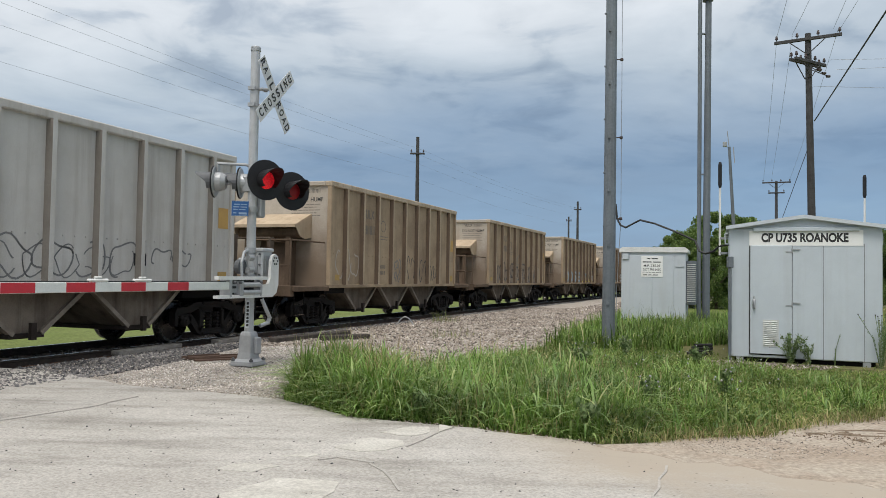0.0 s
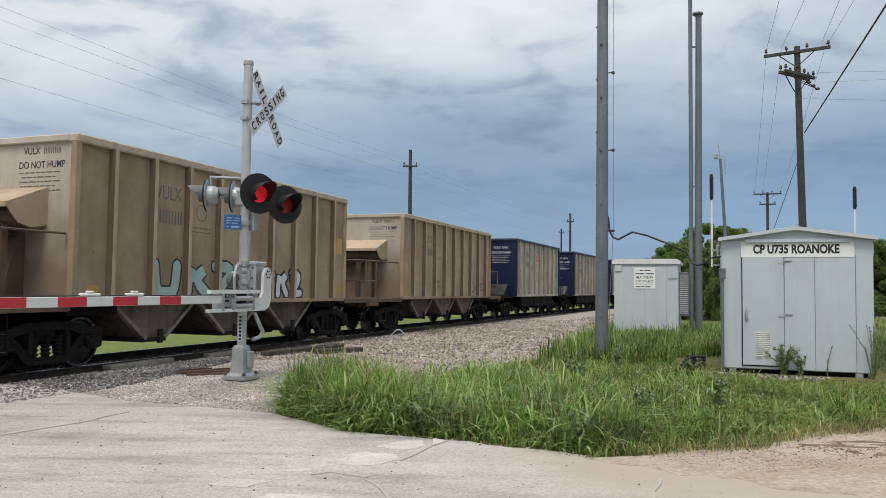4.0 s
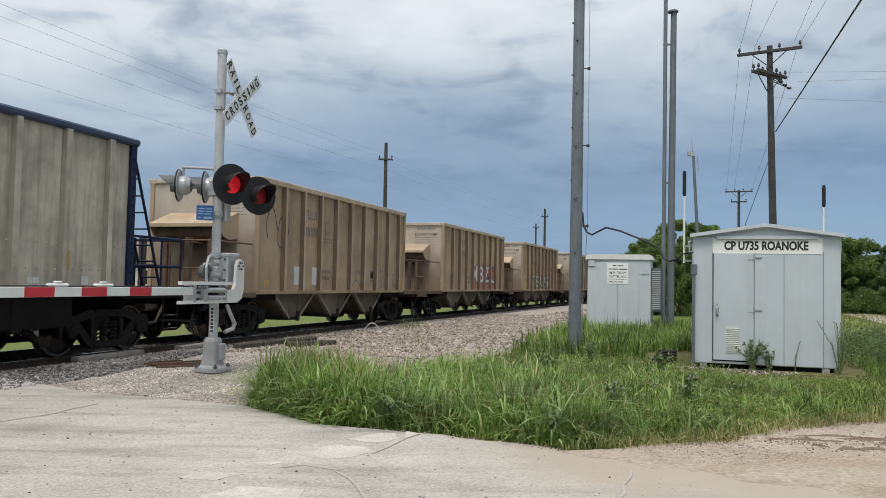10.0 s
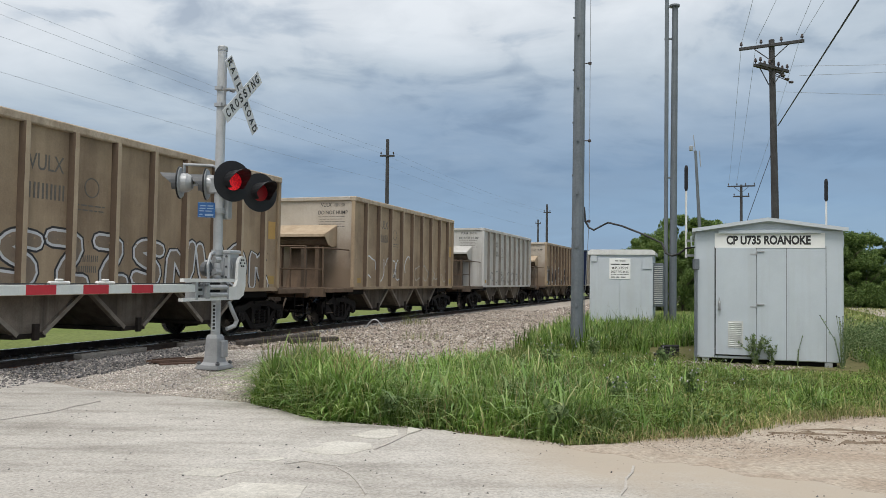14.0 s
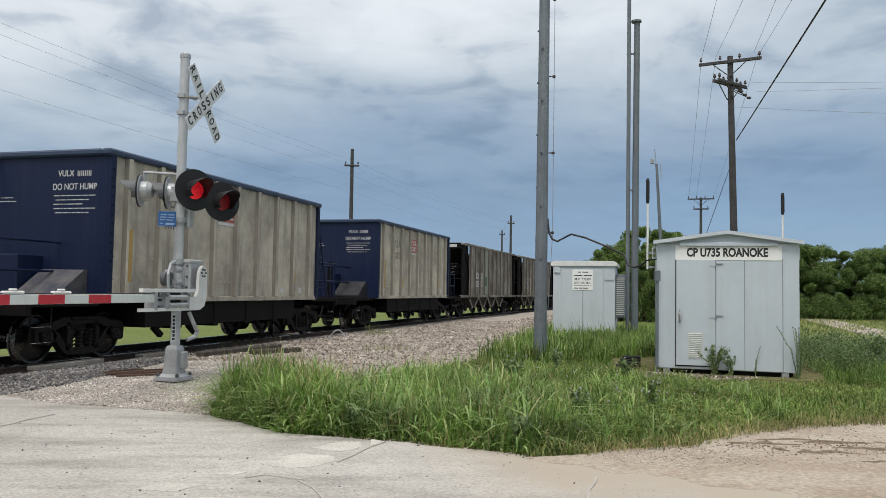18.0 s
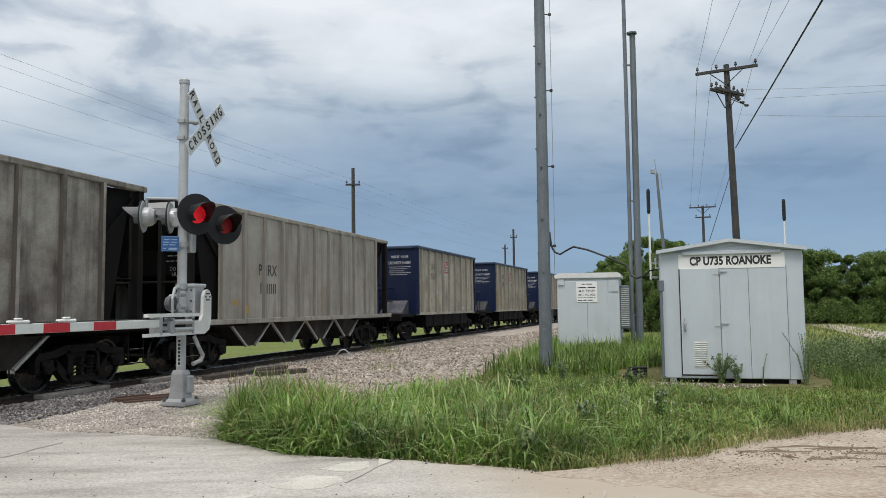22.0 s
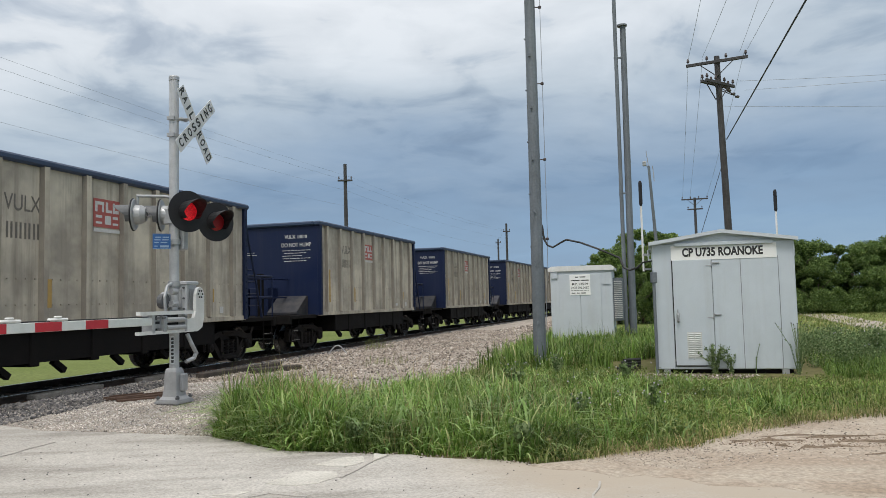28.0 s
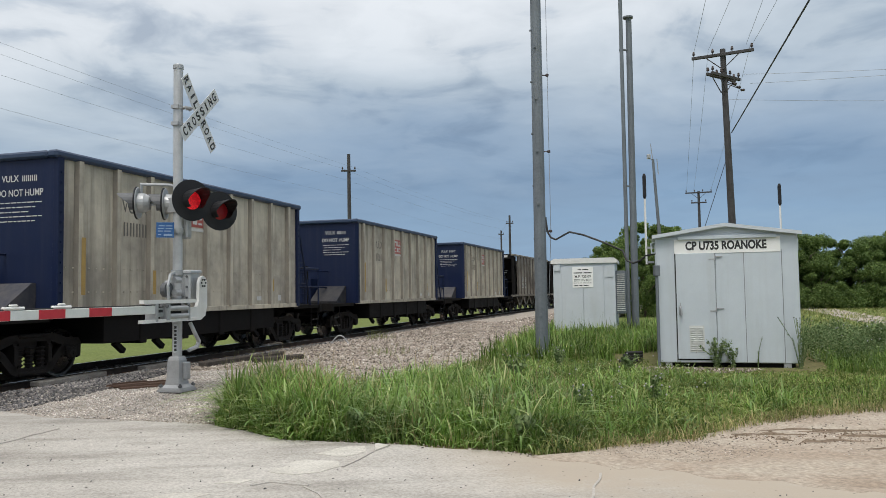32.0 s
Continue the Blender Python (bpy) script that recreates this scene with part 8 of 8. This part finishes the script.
def tufted(poly, count, per, radius, rng):
    """Points gathered in tufts, kept inside the outline."""
    c = scatter(poly, count // per, rng)
    p = np.repeat(c, per, 0) + rng.normal(size=(len(c) * per, 2)) * radius
    tall = np.repeat(0.55 + 0.6 * rng.random(len(c)), per)
    keep = inside(p[:, 0], p[:, 1], poly)
    return p[keep], tall[keep]


STONY = [(3.75, 13.1), (4.5, 12.75), (5.7, 12.9), (6.2, 13.35), (4.75, 14.0), (3.9, 14.5)]      # bare stony strip at the shed's foot


def grass(name, poly, count, per, radius, hmin, hmax, width, lean, material, label, base=0.0, seed=1, slope=None):
    r = np.random.default_rng(seed)
    p, tall = tufted(poly, count, per, radius, r)
    keep = ~inside(p[:, 0], p[:, 1], STONY) | (r.random(len(p)) < 0.12)
    p, tall = p[keep], tall[keep]
    hgt = (hmin + (hmax - hmin) * r.random(len(p)) ** 1.3) * tall
    if slope is not None:
        hgt = hgt * slope(p)
    v, t = blades(p, hgt, width, lean, r, base)
    return tagged(new(name, tri_mesh(name, v, t, material)), label, "grass", kind="stuff")


CLUMP = [(-2.2, 8.72), (-1.25, 7.66), (-0.75, 7.55), (-0.7, 9.0), (-1.0, 10.3), (-1.75, 10.9), (-2.25, 10.3)]
LEFT = [(-1.6, 8.3), (-1.22, 7.68), (-0.4, 7.45), (0.62, 7.0), (1.1, 6.72), (1.5, 6.85), (1.9, 8.6), (1.6, 11.0), (0.3, 12.4), (-0.3, 11.2), (-0.8, 10.7), (-1.5, 10.6)]
MID = [(1.05, 6.7), (1.9, 7.0), (2.7, 7.28), (3.42, 7.92), (4.4, 9.6), (4.5, 12.9), (3.2, 14.6), (1.2, 14.6), (0.3, 12.6), (1.6, 11.0), (1.9, 8.6)]
REAR = [(2.5, 14.9), (4.0, 14.9), (4.4, 17.0), (7.4, 17.7), (9.0, 19), (8.6, 26.6), (4.9, 26.4), (3.0, 20.9), (2.0, 17.5), (1.3, 15.0)]
SHEDG = [(3.6, 8.6), (5.2, 9.0), (6.5, 9.3), (8.4, 10.2), (8.0, 12.4), (4.7, 13.4), (4.4, 10)]
roll_off = lambda p: rise(p) * np.clip(1.1 - 0.20 * np.clip(p[:, 0] - 0.6, 0, 9), 0.45, 1)
low = lambda p: rise(p) * np.clip(np.where(p[:, 0] > 7.5, 0.75, 0.0) + 0.25 + (13.3 - 0.22 * (p[:, 0] - 5) - p[:, 1]) * 0.35, 0.25, 1)
grass("tall_grass", CLUMP, 12500, 16, 0.09, 0.20, 0.66, 0.011, 1.25, M_GRASS, "tall bright green arching grass by the road", -0.03, 1, rise)
grass("broad_grass", CLUMP, 2600, 8, 0.12, 0.34, 0.72, 0.021, 1.6, M_BROADGRASS, "broad light green blades arching over the road's edge", -0.03, 21, rise)
grass("tall_grass", LEFT, 27000, 16, 0.10, 0.14, 0.50, 0.010, 1.3, M_GRASS, "arching green grass by the road", -0.03, 2, roll_off)
grass("broad_grass", LEFT, 5600, 7, 0.13, 0.26, 0.60, 0.019, 1.6, M_BROADGRASS, "broad light green blades arching out of the grass", -0.03, 12, roll_off)
grass("meadow_grass", MID, 30000, 12, 0.11, 0.06, 0.38, 0.007, 0.95, M_GRASS, "mixed green grass and weeds", -0.03, 3, roll_off)
grass("broad_grass", MID, 1200, 6, 0.14, 0.18, 0.44, 0.012, 1.3, M_BROADGRASS, "broad light green blades in the mixed grass", -0.03, 23, roll_off)
grass("meadow_grass", MID, 12000, 10, 0.12, 0.06, 0.28, 0.009, 0.9, M_DRYGRASS, "yellowing grass among the green", -0.03, 13, roll_off)
grass("dry_grass", MID, 2600, 9, 0.16, 0.05, 0.30, 0.006, 1.1, M_STRAW, "dry straw-coloured blades in the grass", -0.03, 24, roll_off)
grass("dry_grass", LEFT, 1800, 9, 0.16, 0.05, 0.32, 0.006, 1.2, M_STRAW, "dry straw-coloured blades at the grass's foot", -0.03, 25)
grass("tall_grass", REAR, 30000, 14, 0.14, 0.20, 0.62, 0.016, 0.8, M_GRASS, "tall green grass round the poles and cabinet", -0.03, 4)
grass("broad_grass", REAR, 2500, 7, 0.16, 0.30, 0.66, 0.024, 1.2, M_BROADGRASS, "broad light green blades round the poles", -0.03, 26)
grass("short_grass", [(3.36, 7.95), (4.6, 8.45), (6.5, 8.85), (9.5, 8.45), (14, 7.9)] + VERGE[5:], 38000, 9, 0.13, 0.04, 0.17, 0.009, 0.9, M_DRYGRASS, "short patchy yellow-green grass before the shed", -0.035, 5, low)
grass("dry_grass", VERGE, 12000, 12, 0.20, 0.03, 0.13, 0.007, 1.3, M_STRAW, "short brown dry grass before the shed", -0.035, 27, low)
grass("short_grass", SHEDG, 9000, 16, 0.15, 0.06, 0.20, 0.010, 0.9, M_GRASS, "green tufts in the short grass", -0.035, 6, low)
grass("seeding_grass", CLUMP, 420, 4, 0.12, 0.55, 0.92, 0.005, 0.75, M_STRAW, "thin seeding stems over the tall grass", -0.03, 31, rise)
grass("seeding_grass", LEFT, 700, 4, 0.14, 0.40, 0.74, 0.005, 0.8, M_STRAW, "thin seeding stems over the grass", -0.03, 32, roll_off)
grass("seeding_grass", MID, 500, 3, 0.12, 0.35, 0.62, 0.004, 0.6, M_STRAW, "thin seeding stems in the mixed grass", -0.03, 33, roll_off)
grass("seeding_grass", REAR, 500, 3, 0.15, 0.6, 0.95, 0.006, 0.5, M_DRYGRASS, "thin seeding stems round the poles", -0.03, 34)
grass("meadow_grass", [(7.5, 12.0), (9, 11.9), (14, 13.2), (13, 16.5), (10, 15.5), (7.75, 13.6)], 9000, 12, 0.18, 0.10, 0.40, 0.010, 1.0, M_GRASS, "mixed green grass beside the weed thicket", -0.035, 35)
EDGESTRIP = [(1.0, 6.62), (1.95, 6.95), (2.75, 7.2), (3.5, 7.85), (4.7, 8.4), (6.6, 8.8), (9.5, 8.4), (9.5, 8.8), (6.5, 9.2), (4.5, 8.8), (3.2, 8.15), (2.6, 7.5), (1.8, 7.2), (1.0, 6.85)]
grass("dry_grass", EDGESTRIP, 3200, 14, 0.10, 0.03, 0.16, 0.006, 1.4, M_STRAW, "straggling dry grass over the dirt's edge", -0.02, 28)
grass("short_grass", EDGESTRIP, 4200, 14, 0.10, 0.04, 0.20, 0.007, 1.3, M_DRYGRASS, "straggling grass over the dirt's edge", -0.02, 29)
rr = np.random.default_rng(61)
for poly, count, top, name in ((MID, 900, 0.20, "low leafy weeds among the grass"), (VERGE[:5] + [(14, 10), (8.2, 12.0), (4.6, 13.0), (4.4, 9.5)], 1100, 0.09, "low leafy weeds in the short grass")):
    c = scatter(poly, count, rr)
    cen = [(x, y, 0.0 + top * q) for (x, y), q in zip(c, rr.random(count))]
    v, t = leaf_cloud(cen, [0.07] * count, count * 14, 0.032, rr)
    tagged(new("low_weeds", tri_mesh("low_weeds", v, t, M_LOWLEAF)), name, "weeds", kind="stuff")
TUFTS = [(1.4, 7.1), (2.7, 7.4), (3.4, 8.05), (4.6, 8.8), (5.2, 10.0), (4.2, 12.0), (3.0, 14.2), (1.4, 13.6)]
grass("grass_tufts", TUFTS, 5200, 90, 0.13, 0.14, 0.40, 0.011, 1.3, M_GRASS, "taller dark green tufts standing out of the grass", -0.03, 37)
grass("grass_tufts", TUFTS, 1300, 30, 0.12, 0.18, 0.42, 0.015, 1.5, M_BROADGRASS, "broad-bladed light tufts standing out of the grass", -0.03, 38)
FIELD = [(9.0, 15), (13, 13), (26, 20), (50, 50), (50, 57), (26, 57), (11, 30), (9.2, 22)]
grass("meadow_grass", [(6.9, 12.5), (9.6, 12.2), (11.0, 14.4), (8.3, 16.0), (7.75, 14.2)], 9000, 12, 0.16, 0.08, 0.36, 0.010, 1.0, M_GRASS, "rough green grass at the shed corner", -0.035, 36)
grass("field_grass", FIELD, 26000, 10, 0.35, 0.06, 0.20, 0.03, 0.7, M_DRYGRASS, "rough yellow-green field grass", GROUND_Z, 7)
grass("track_weeds", [(-1.2, 17.4), (-0.2, 17.6), (0.0, 18.6), (-0.9, 18.6)], 110, 10, 0.28, 0.10, 0.34, 0.008, 0.8, M_DRYGRASS, "thin weeds growing out of the gravel", -0.02, 9)
grass("track_weeds", [(-1.4, 23.5), (-0.6, 23.5), (-0.4, 25.2), (-1.2, 25.2)], 160, 10, 0.30, 0.15, 0.5, 0.010, 0.6, M_DRYGRASS, "thin weeds growing beside the rail", -0.02, 10)
grass("track_weeds", [(-2.5, 9.9), (-1.8, 10.0), (-1.6, 11.6), (-2.3, 11.8)], 700, 16, 0.16, 0.3, 0.75, 0.007, 0.5, M_DRYGRASS, "thin seeding grass at the gravel's edge", -0.02, 11)


def weed(x, y, h, n, leaf, material, label, z=-0.02, flowers=0, seed=0, spread=0.35):
    r = np.random.default_rng(seed)
    ob = thing("weed", label, "weed", Matrix.Translation((x, y, z)))
    bm = bmesh.new()
    tips = []
    for k in range(n):
        a, f = r.random() * 6.28, spread * r.random()
        tip = Vector((math.cos(a) * f * h, math.sin(a) * f * h, h * (0.7 + 0.3 * r.random())))
        mid = Vector((tip.x * 0.35, tip.y * 0.35, tip.z * 0.55))
        path_rod(bm, [(0.02 * math.cos(a), 0.02 * math.sin(a), 0), mid, tip], 0.0045, 4)
        tips.append((mid, tip))
    part("stalk", bm, M_WEED, ob, kind="stuff")
    if leaf:
        p = []
        for mid, tip in tips:
            for q in range(22):
                f = r.random()
                p.append(tuple(mid.lerp(tip, f)) if r.random() < 0.6 else tuple(mid * f))
        v, t = leaf_cloud(p, [leaf * 0.9] * len(p), int(len(p) * 1.6), leaf, r)
        part("foliage", tri_mesh("foliage", v, t, material), None, ob)
    for k in range(min(flowers, len(tips))):
        bm = bmesh.new()
        bmesh.ops.create_icosphere(bm, subdivisions=1, radius=0.012, matrix=Matrix.Translation(tips[k][1]))
        part("flower_head", bm, M_POLE if flowers > 5 else M_FLOWER, ob)
    return ob


weed(5.52, 13.72, 0.56, 16, 0.045, M_WEED, "bushy green weed growing before the shed door", seed=1, spread=0.65)
weed(5.80, 13.66, 0.40, 9, 0.04, M_WEED, "low leafy green weed growing before the shed", seed=2, spread=0.6)
weed(6.85, 13.3, 0.98, 16, 0.028, M_WEED, "tall thin branching weed before the shed corner", flowers=12, seed=3, spread=0.6)
weed(6.2, 13.6, 0.55, 2, 0.02, M_WEED, "dry single stalk before the shed", seed=4)
weed(1.05, 7.15, 0.32, 10, 0.06, M_WEED, "low dark leafy weed at the road's edge", seed=5)
weed(-0.55, 7.75, 0.28, 8, 0.05, M_WEED, "low leafy weed at the road's edge", seed=6)
weed(1.55, 11.2, 0.55, 9, 0.06, M_WEED, "grey-green leafy weed in the grass", flowers=4, seed=7)
weed(2.6, 13.4, 0.5, 9, 0.06, M_WEED, "grey-green leafy weed in the grass", flowers=4, seed=8)
weed(2.9, 9.2, 0.42, 6, 0.05, M_WEED, "lilac-flowered weed in the grass", flowers=5, seed=9)
weed(1.9, 8.6, 0.40, 6, 0.05, M_WEED, "lilac-flowered weed in the grass", flowers=5, seed=10)
weed(9.3, 15.0, 0.7, 8, 0.07, M_WEED, "bushy weed by the bare patch", seed=11)
weed(3.4, 12.0, 0.45, 8, 0.06, M_WEED, "leafy weed in the grass", flowers=3, seed=12)

# thicket of flowering weeds beside the shed
r = np.random.default_rng(21)
patch = [(7.6, 13.4), (9.6, 14.4), (11.0, 16.6), (11.5, 19.5), (8.6, 18.5), (7.9, 15.5)]
c = scatter(patch, 130, r)
cen = [(x, y, 0.08 + (0.5 if y < 15.5 else 0.34) * r.random() ** 1.3) for x, y in c]
v, t = leaf_cloud(cen, [0.26] * len(cen), 34000, 0.04, r)
tagged(new("weed_thicket", tri_mesh("weed_thicket", v, t, M_WEED)), "knee-high thicket of flowering weeds beside the shed", "weeds", kind="stuff")
p = scatter(patch, 70, r)
vs, ts = [], []
for x, y in p:
    z, q, i = 0.35 + 0.35 * r.random(), 0.014, len(vs)
    vs += [(x - q, y, z), (x + q, y, z), (x, y - q, z), (x, y + q, z), (x, y, z + q), (x, y, z - q)]
    ts += [(i + a, i + b, i + c2) for a, b, c2 in ((0, 2, 4), (2, 1, 4), (1, 3, 4), (3, 0, 4), (2, 0, 5), (1, 2, 5), (3, 1, 5), (0, 3, 5))]
tagged(new("wild_flowers", tri_mesh("wild_flowers", vs, ts, M_FLOWER)), "pale lilac flower heads over the weeds", "flowers", kind="stuff")
p = scatter(MID, 45, r)
vs, ts = [], []
for x, y in p:
    z, q, i = 0.30 + 0.18 * r.random(), 0.012, len(vs)
    vs += [(x - q, y, z), (x + q, y, z), (x, y - q, z), (x, y + q, z), (x, y, z + q), (x, y, z - q)]
    ts += [(i + a, i + b, i + c2) for a, b, c2 in ((0, 2, 4), (2, 1, 4), (1, 3, 4), (3, 0, 4), (2, 0, 5), (1, 2, 5), (3, 1, 5), (0, 3, 5))]
tagged(new("wild_flowers", tri_mesh("wild_flowers", vs, ts, M_FLOWER)), "pale lilac flower heads in the grass", "flowers", kind="stuff")


# ---- stones ----
def stones(name, pts, z, smin, smax, material, label, seed):
    r = np.random.default_rng(seed)
    n = len(pts)
    s = smin + (smax - smin) * r.random(n) ** 2
    o = np.array([(1, 0, 0), (-1, 0, 0), (0, 1, 0), (0, -1, 0), (0, 0, 1), (0, 0, -1)], float)
    v = o[None] * (0.55 + 0.6 * r.random((n, 6, 1))) * s[:, None, None]
    v = v + r.normal(size=v.shape) * 0.18 * s[:, None, None]
    a = r.random(n) * 6.28
    ca, sa = np.cos(a)[:, None], np.sin(a)[:, None]
    v = np.stack([v[..., 0] * ca - v[..., 1] * sa, v[..., 0] * sa + v[..., 1] * ca, v[..., 2] * 0.75], -1)
    v[..., 0] += pts[:, 0][:, None]
    v[..., 1] += pts[:, 1][:, None]
    v[..., 2] += (z + s * 0.25)[:, None] if np.ndim(z) else z + (s * 0.25)[:, None]
    i = np.arange(n)[:, None] * 6
    t = np.concatenate([i + f for f in ((0, 2, 4), (2, 1, 4), (1, 3, 4), (3, 0, 4), (2, 0, 5), (1, 2, 5), (3, 1, 5), (0, 3, 5))])
    return tagged(new(name, tri_mesh(name, v.reshape(-1, 3), t, material)), label, "gravel", kind="stuff")


r = np.random.default_rng(31)
NEARG = [(-6.0, 10.7), (-4.28, 9.5), (-3.19, 9.15), (-2.2, 8.75), (-2.3, 10.4), (-0.8, 10.8), (-0.2, 11.4), (-3.3, 15.2), (-5.2, 14.6)]
stones("gravel_stones", scatter(NEARG, 30000, r), -0.02, 0.005, 0.018, M_STONE, "loose pale crushed stone by the signal", 41)
MIDG = [(-3.3, 15.2), (-0.2, 11.4), (0.9, 14.2), (2.0, 17.6), (3.0, 21.0), (4.8, 26.8), (7.2, 32)] + [on_line(q, 1.7)[:2] for q in (25, 20, 14, 8, 3, 0)]
stones("gravel_stones", scatter(MIDG, 30000, r), -0.022, 0.010, 0.045, M_STONETAN, "loose pinkish crushed stone beside the track", 42)
FARG = [(3.8, 35), (6.5, 32), (10, 40), (14, 50), (11, 53)]
stones("gravel_stones", scatter(FARG, 5000, r), -0.02, 0.03, 0.08, M_STONETAN, "crushed stone beside the track further on", 43)
ss = np.concatenate([r.random(15000) * 12 - 11, r.random(12000) * 46 - 10])
of = 1.05 + r.random(27000) * np.interp(ss, [-3.0, 2.5], [2.1, 0.95])
bp = np.array([on_line(a, b)[:2] for a, b in zip(ss, of)])
stones("ballast_stones", bp, -0.115 + 0.105 * np.clip((of - 1.1) / 0.5, 0, 1), 0.010, 0.036, M_BALLAST, "dark grey ballast along the near rail", 44)
ss, of = r.random(6000) * 40 - 10, r.random(6000) * 2.6 - 1.6
bp = np.array([on_line(a, b)[:2] for a, b in zip(ss, of)])
stones("ballast_stones", bp, np.full(6000, -0.12), 0.02, 0.055, M_BALLAST, "dark ballast between the rails", 45)
p = scatter([(2.9, 7.3), (3.4, 8.05), (4.6, 8.5), (6.5, 8.9), (8, 8.6), (8, 6), (4, 6.4), (2.2, 6.7)], 4200, r)
stones("gravel_stones", p, -0.014, 0.003, 0.014, M_STONETAN, "scattered small stones on the dirt", 46)
p = scatter([(1.0, 6.7), (2.7, 7.3), (3.3, 6.6), (2.4, 6.3), (1.3, 6.45)], 1500, r)
stones("gravel_stones", p, -0.012, 0.003, 0.009, M_STONETAN, "fine stones at the road's edge", 47)
p = scatter([(-6, 9.6), (-2.2, 8.2), (0.6, 6.7), (3, 5.2), (2, 3.5), (-6, 6)], 500, r)
stones("road_grit", p, 0.0, 0.003, 0.012, M_BALLAST, "grit scattered over the concrete road", 48)
lip = np.array([(x0 + (x1 - x0) * f, y0 + (y1 - y0) * f) for (x0, y0), (x1, y1) in zip(EDGE[1:7], EDGE[2:8]) for f in r.random(90)])
stones("gravel_stones", lip + r.normal(size=lip.shape) * (0.05, 0.035), -0.004, 0.004, 0.018, M_STONETAN, "small loose stones along the lip of the slab", 51)
p = scatter(STONY, 2400, r)
stones("gravel_stones", p, -0.018, 0.008, 0.030, M_STONETAN, "pale stones along the foot of the shed", 50)
# churned mud beside the dirt shoulder: broken ruts and crumbs
rut_v, rut_f = [], []
for k in range(30):
    band = (7.38, 7.22, 7.05, 7.52, 6.62)[k % 5]
    x0, ln = 3.0 + r.random() * 2.4 + (0.7 if band < 7 else 0.0), 0.15 + 0.8 * r.random() ** 2
    y0, wide, n = band + 0.07 * r.normal(), 0.004 + 0.008 * r.random() ** 2, 9
    ph, i = r.random() * 6.28, len(rut_v)
    for q in range(n):
        f = q / (n - 1)
        u, y = x0 + ln * f, y0 + 0.03 * math.sin(ph + 5 * f) - 0.06 * ln * f + 0.006 * r.normal()
        half = wide * (0.25 + math.sin(math.pi * f)) * (0.7 + 0.5 * r.random())
        rut_v += [(u, y - half, -0.010), (u, y, -0.004 + 0.016 * math.sin(math.pi * f) * r.random()), (u, y + half, -0.010)]
        if q:
            b = i + 3 * (q - 1)
            rut_f += [(b, b + 3, b + 4, b + 1), (b + 1, b + 4, b + 5, b + 2)]
tagged(new("mud_ruts", sheet("mud_ruts", rut_v, rut_f, M_RUT)), "broken ridges of dark churned mud in wheel ruts", "mud", kind="stuff")
p = np.concatenate([np.stack([x0 + ln * r.random(n), y0 + w * r.normal(size=n)], 1) for x0, ln, y0, w, n in ((3.0, 3.0, 7.3, 0.09, 900), (3.3, 3.2, 7.02, 0.07, 600), (4.2, 2.6, 6.55, 0.08, 350))])
stones("mud_clods", p, -0.014, 0.003, 0.014, M_MUD, "crumbs of dark mud between the wheel ruts", 49)

# ---- ties, one by one along the stretch in sight ----
bm = bmesh.new()
box(bm, -0.115, 0.115, -1.32, 1.32, -0.30, -0.128, bevel=0.012)
TIE = to_mesh("tie", bm, M_TIE)
bm = bmesh.new()
box(bm, -0.10, 0.10, -0.12, 0.12, -0.13, -0.118)
PLATE = to_mesh("tie_plate", bm, M_RUST)
for k in range(150):
    jig = 0.02 * math.sin(k * 7.3)
    s = -14 + k * 0.53
    m = line_pose(s, RAIL_Z) @ Matrix.Rotation(jig, 4, "Z")
    t = part("tie", TIE, None, track, at=m)
    if k < 80:
        part("tie_plate", PLATE, None, t, at=Matrix.Translation((0, -0.755, 0)))


def motions():
    for car, kind, s0 in CARS:
        walk(car, [(t, line_pose(s0 - rolled(t))) for t in [k * 1.0 for k in range(33)]])
        # wheels turn while the car is in sight
        times = [k / FPS for k in range(0, 32 * FPS + 1) if -16 < s0 - rolled(k / FPS) < 34]
        if not times:
            continue
        for bo in [o for o in car.children if o.name.startswith("bogie")]:
            for ws in [o for o in bo.children if o.name.startswith("wheelset")]:
                place = ws.matrix_basis.translation.copy()
                spun = lambda t: Matrix.Translation(place) @ Matrix.Rotation(-rolled(t) / 0.43, 4, "Y")
                rows = [(t, spun(t)) for t in times]
                if times[0] > 0.01:
                    rows.insert(0, (0.0, spun(times[0])))
                if times[-1] < 31.99:
                    rows.append((32.0, spun(times[-1])))
                walk(ws, rows)


motions()
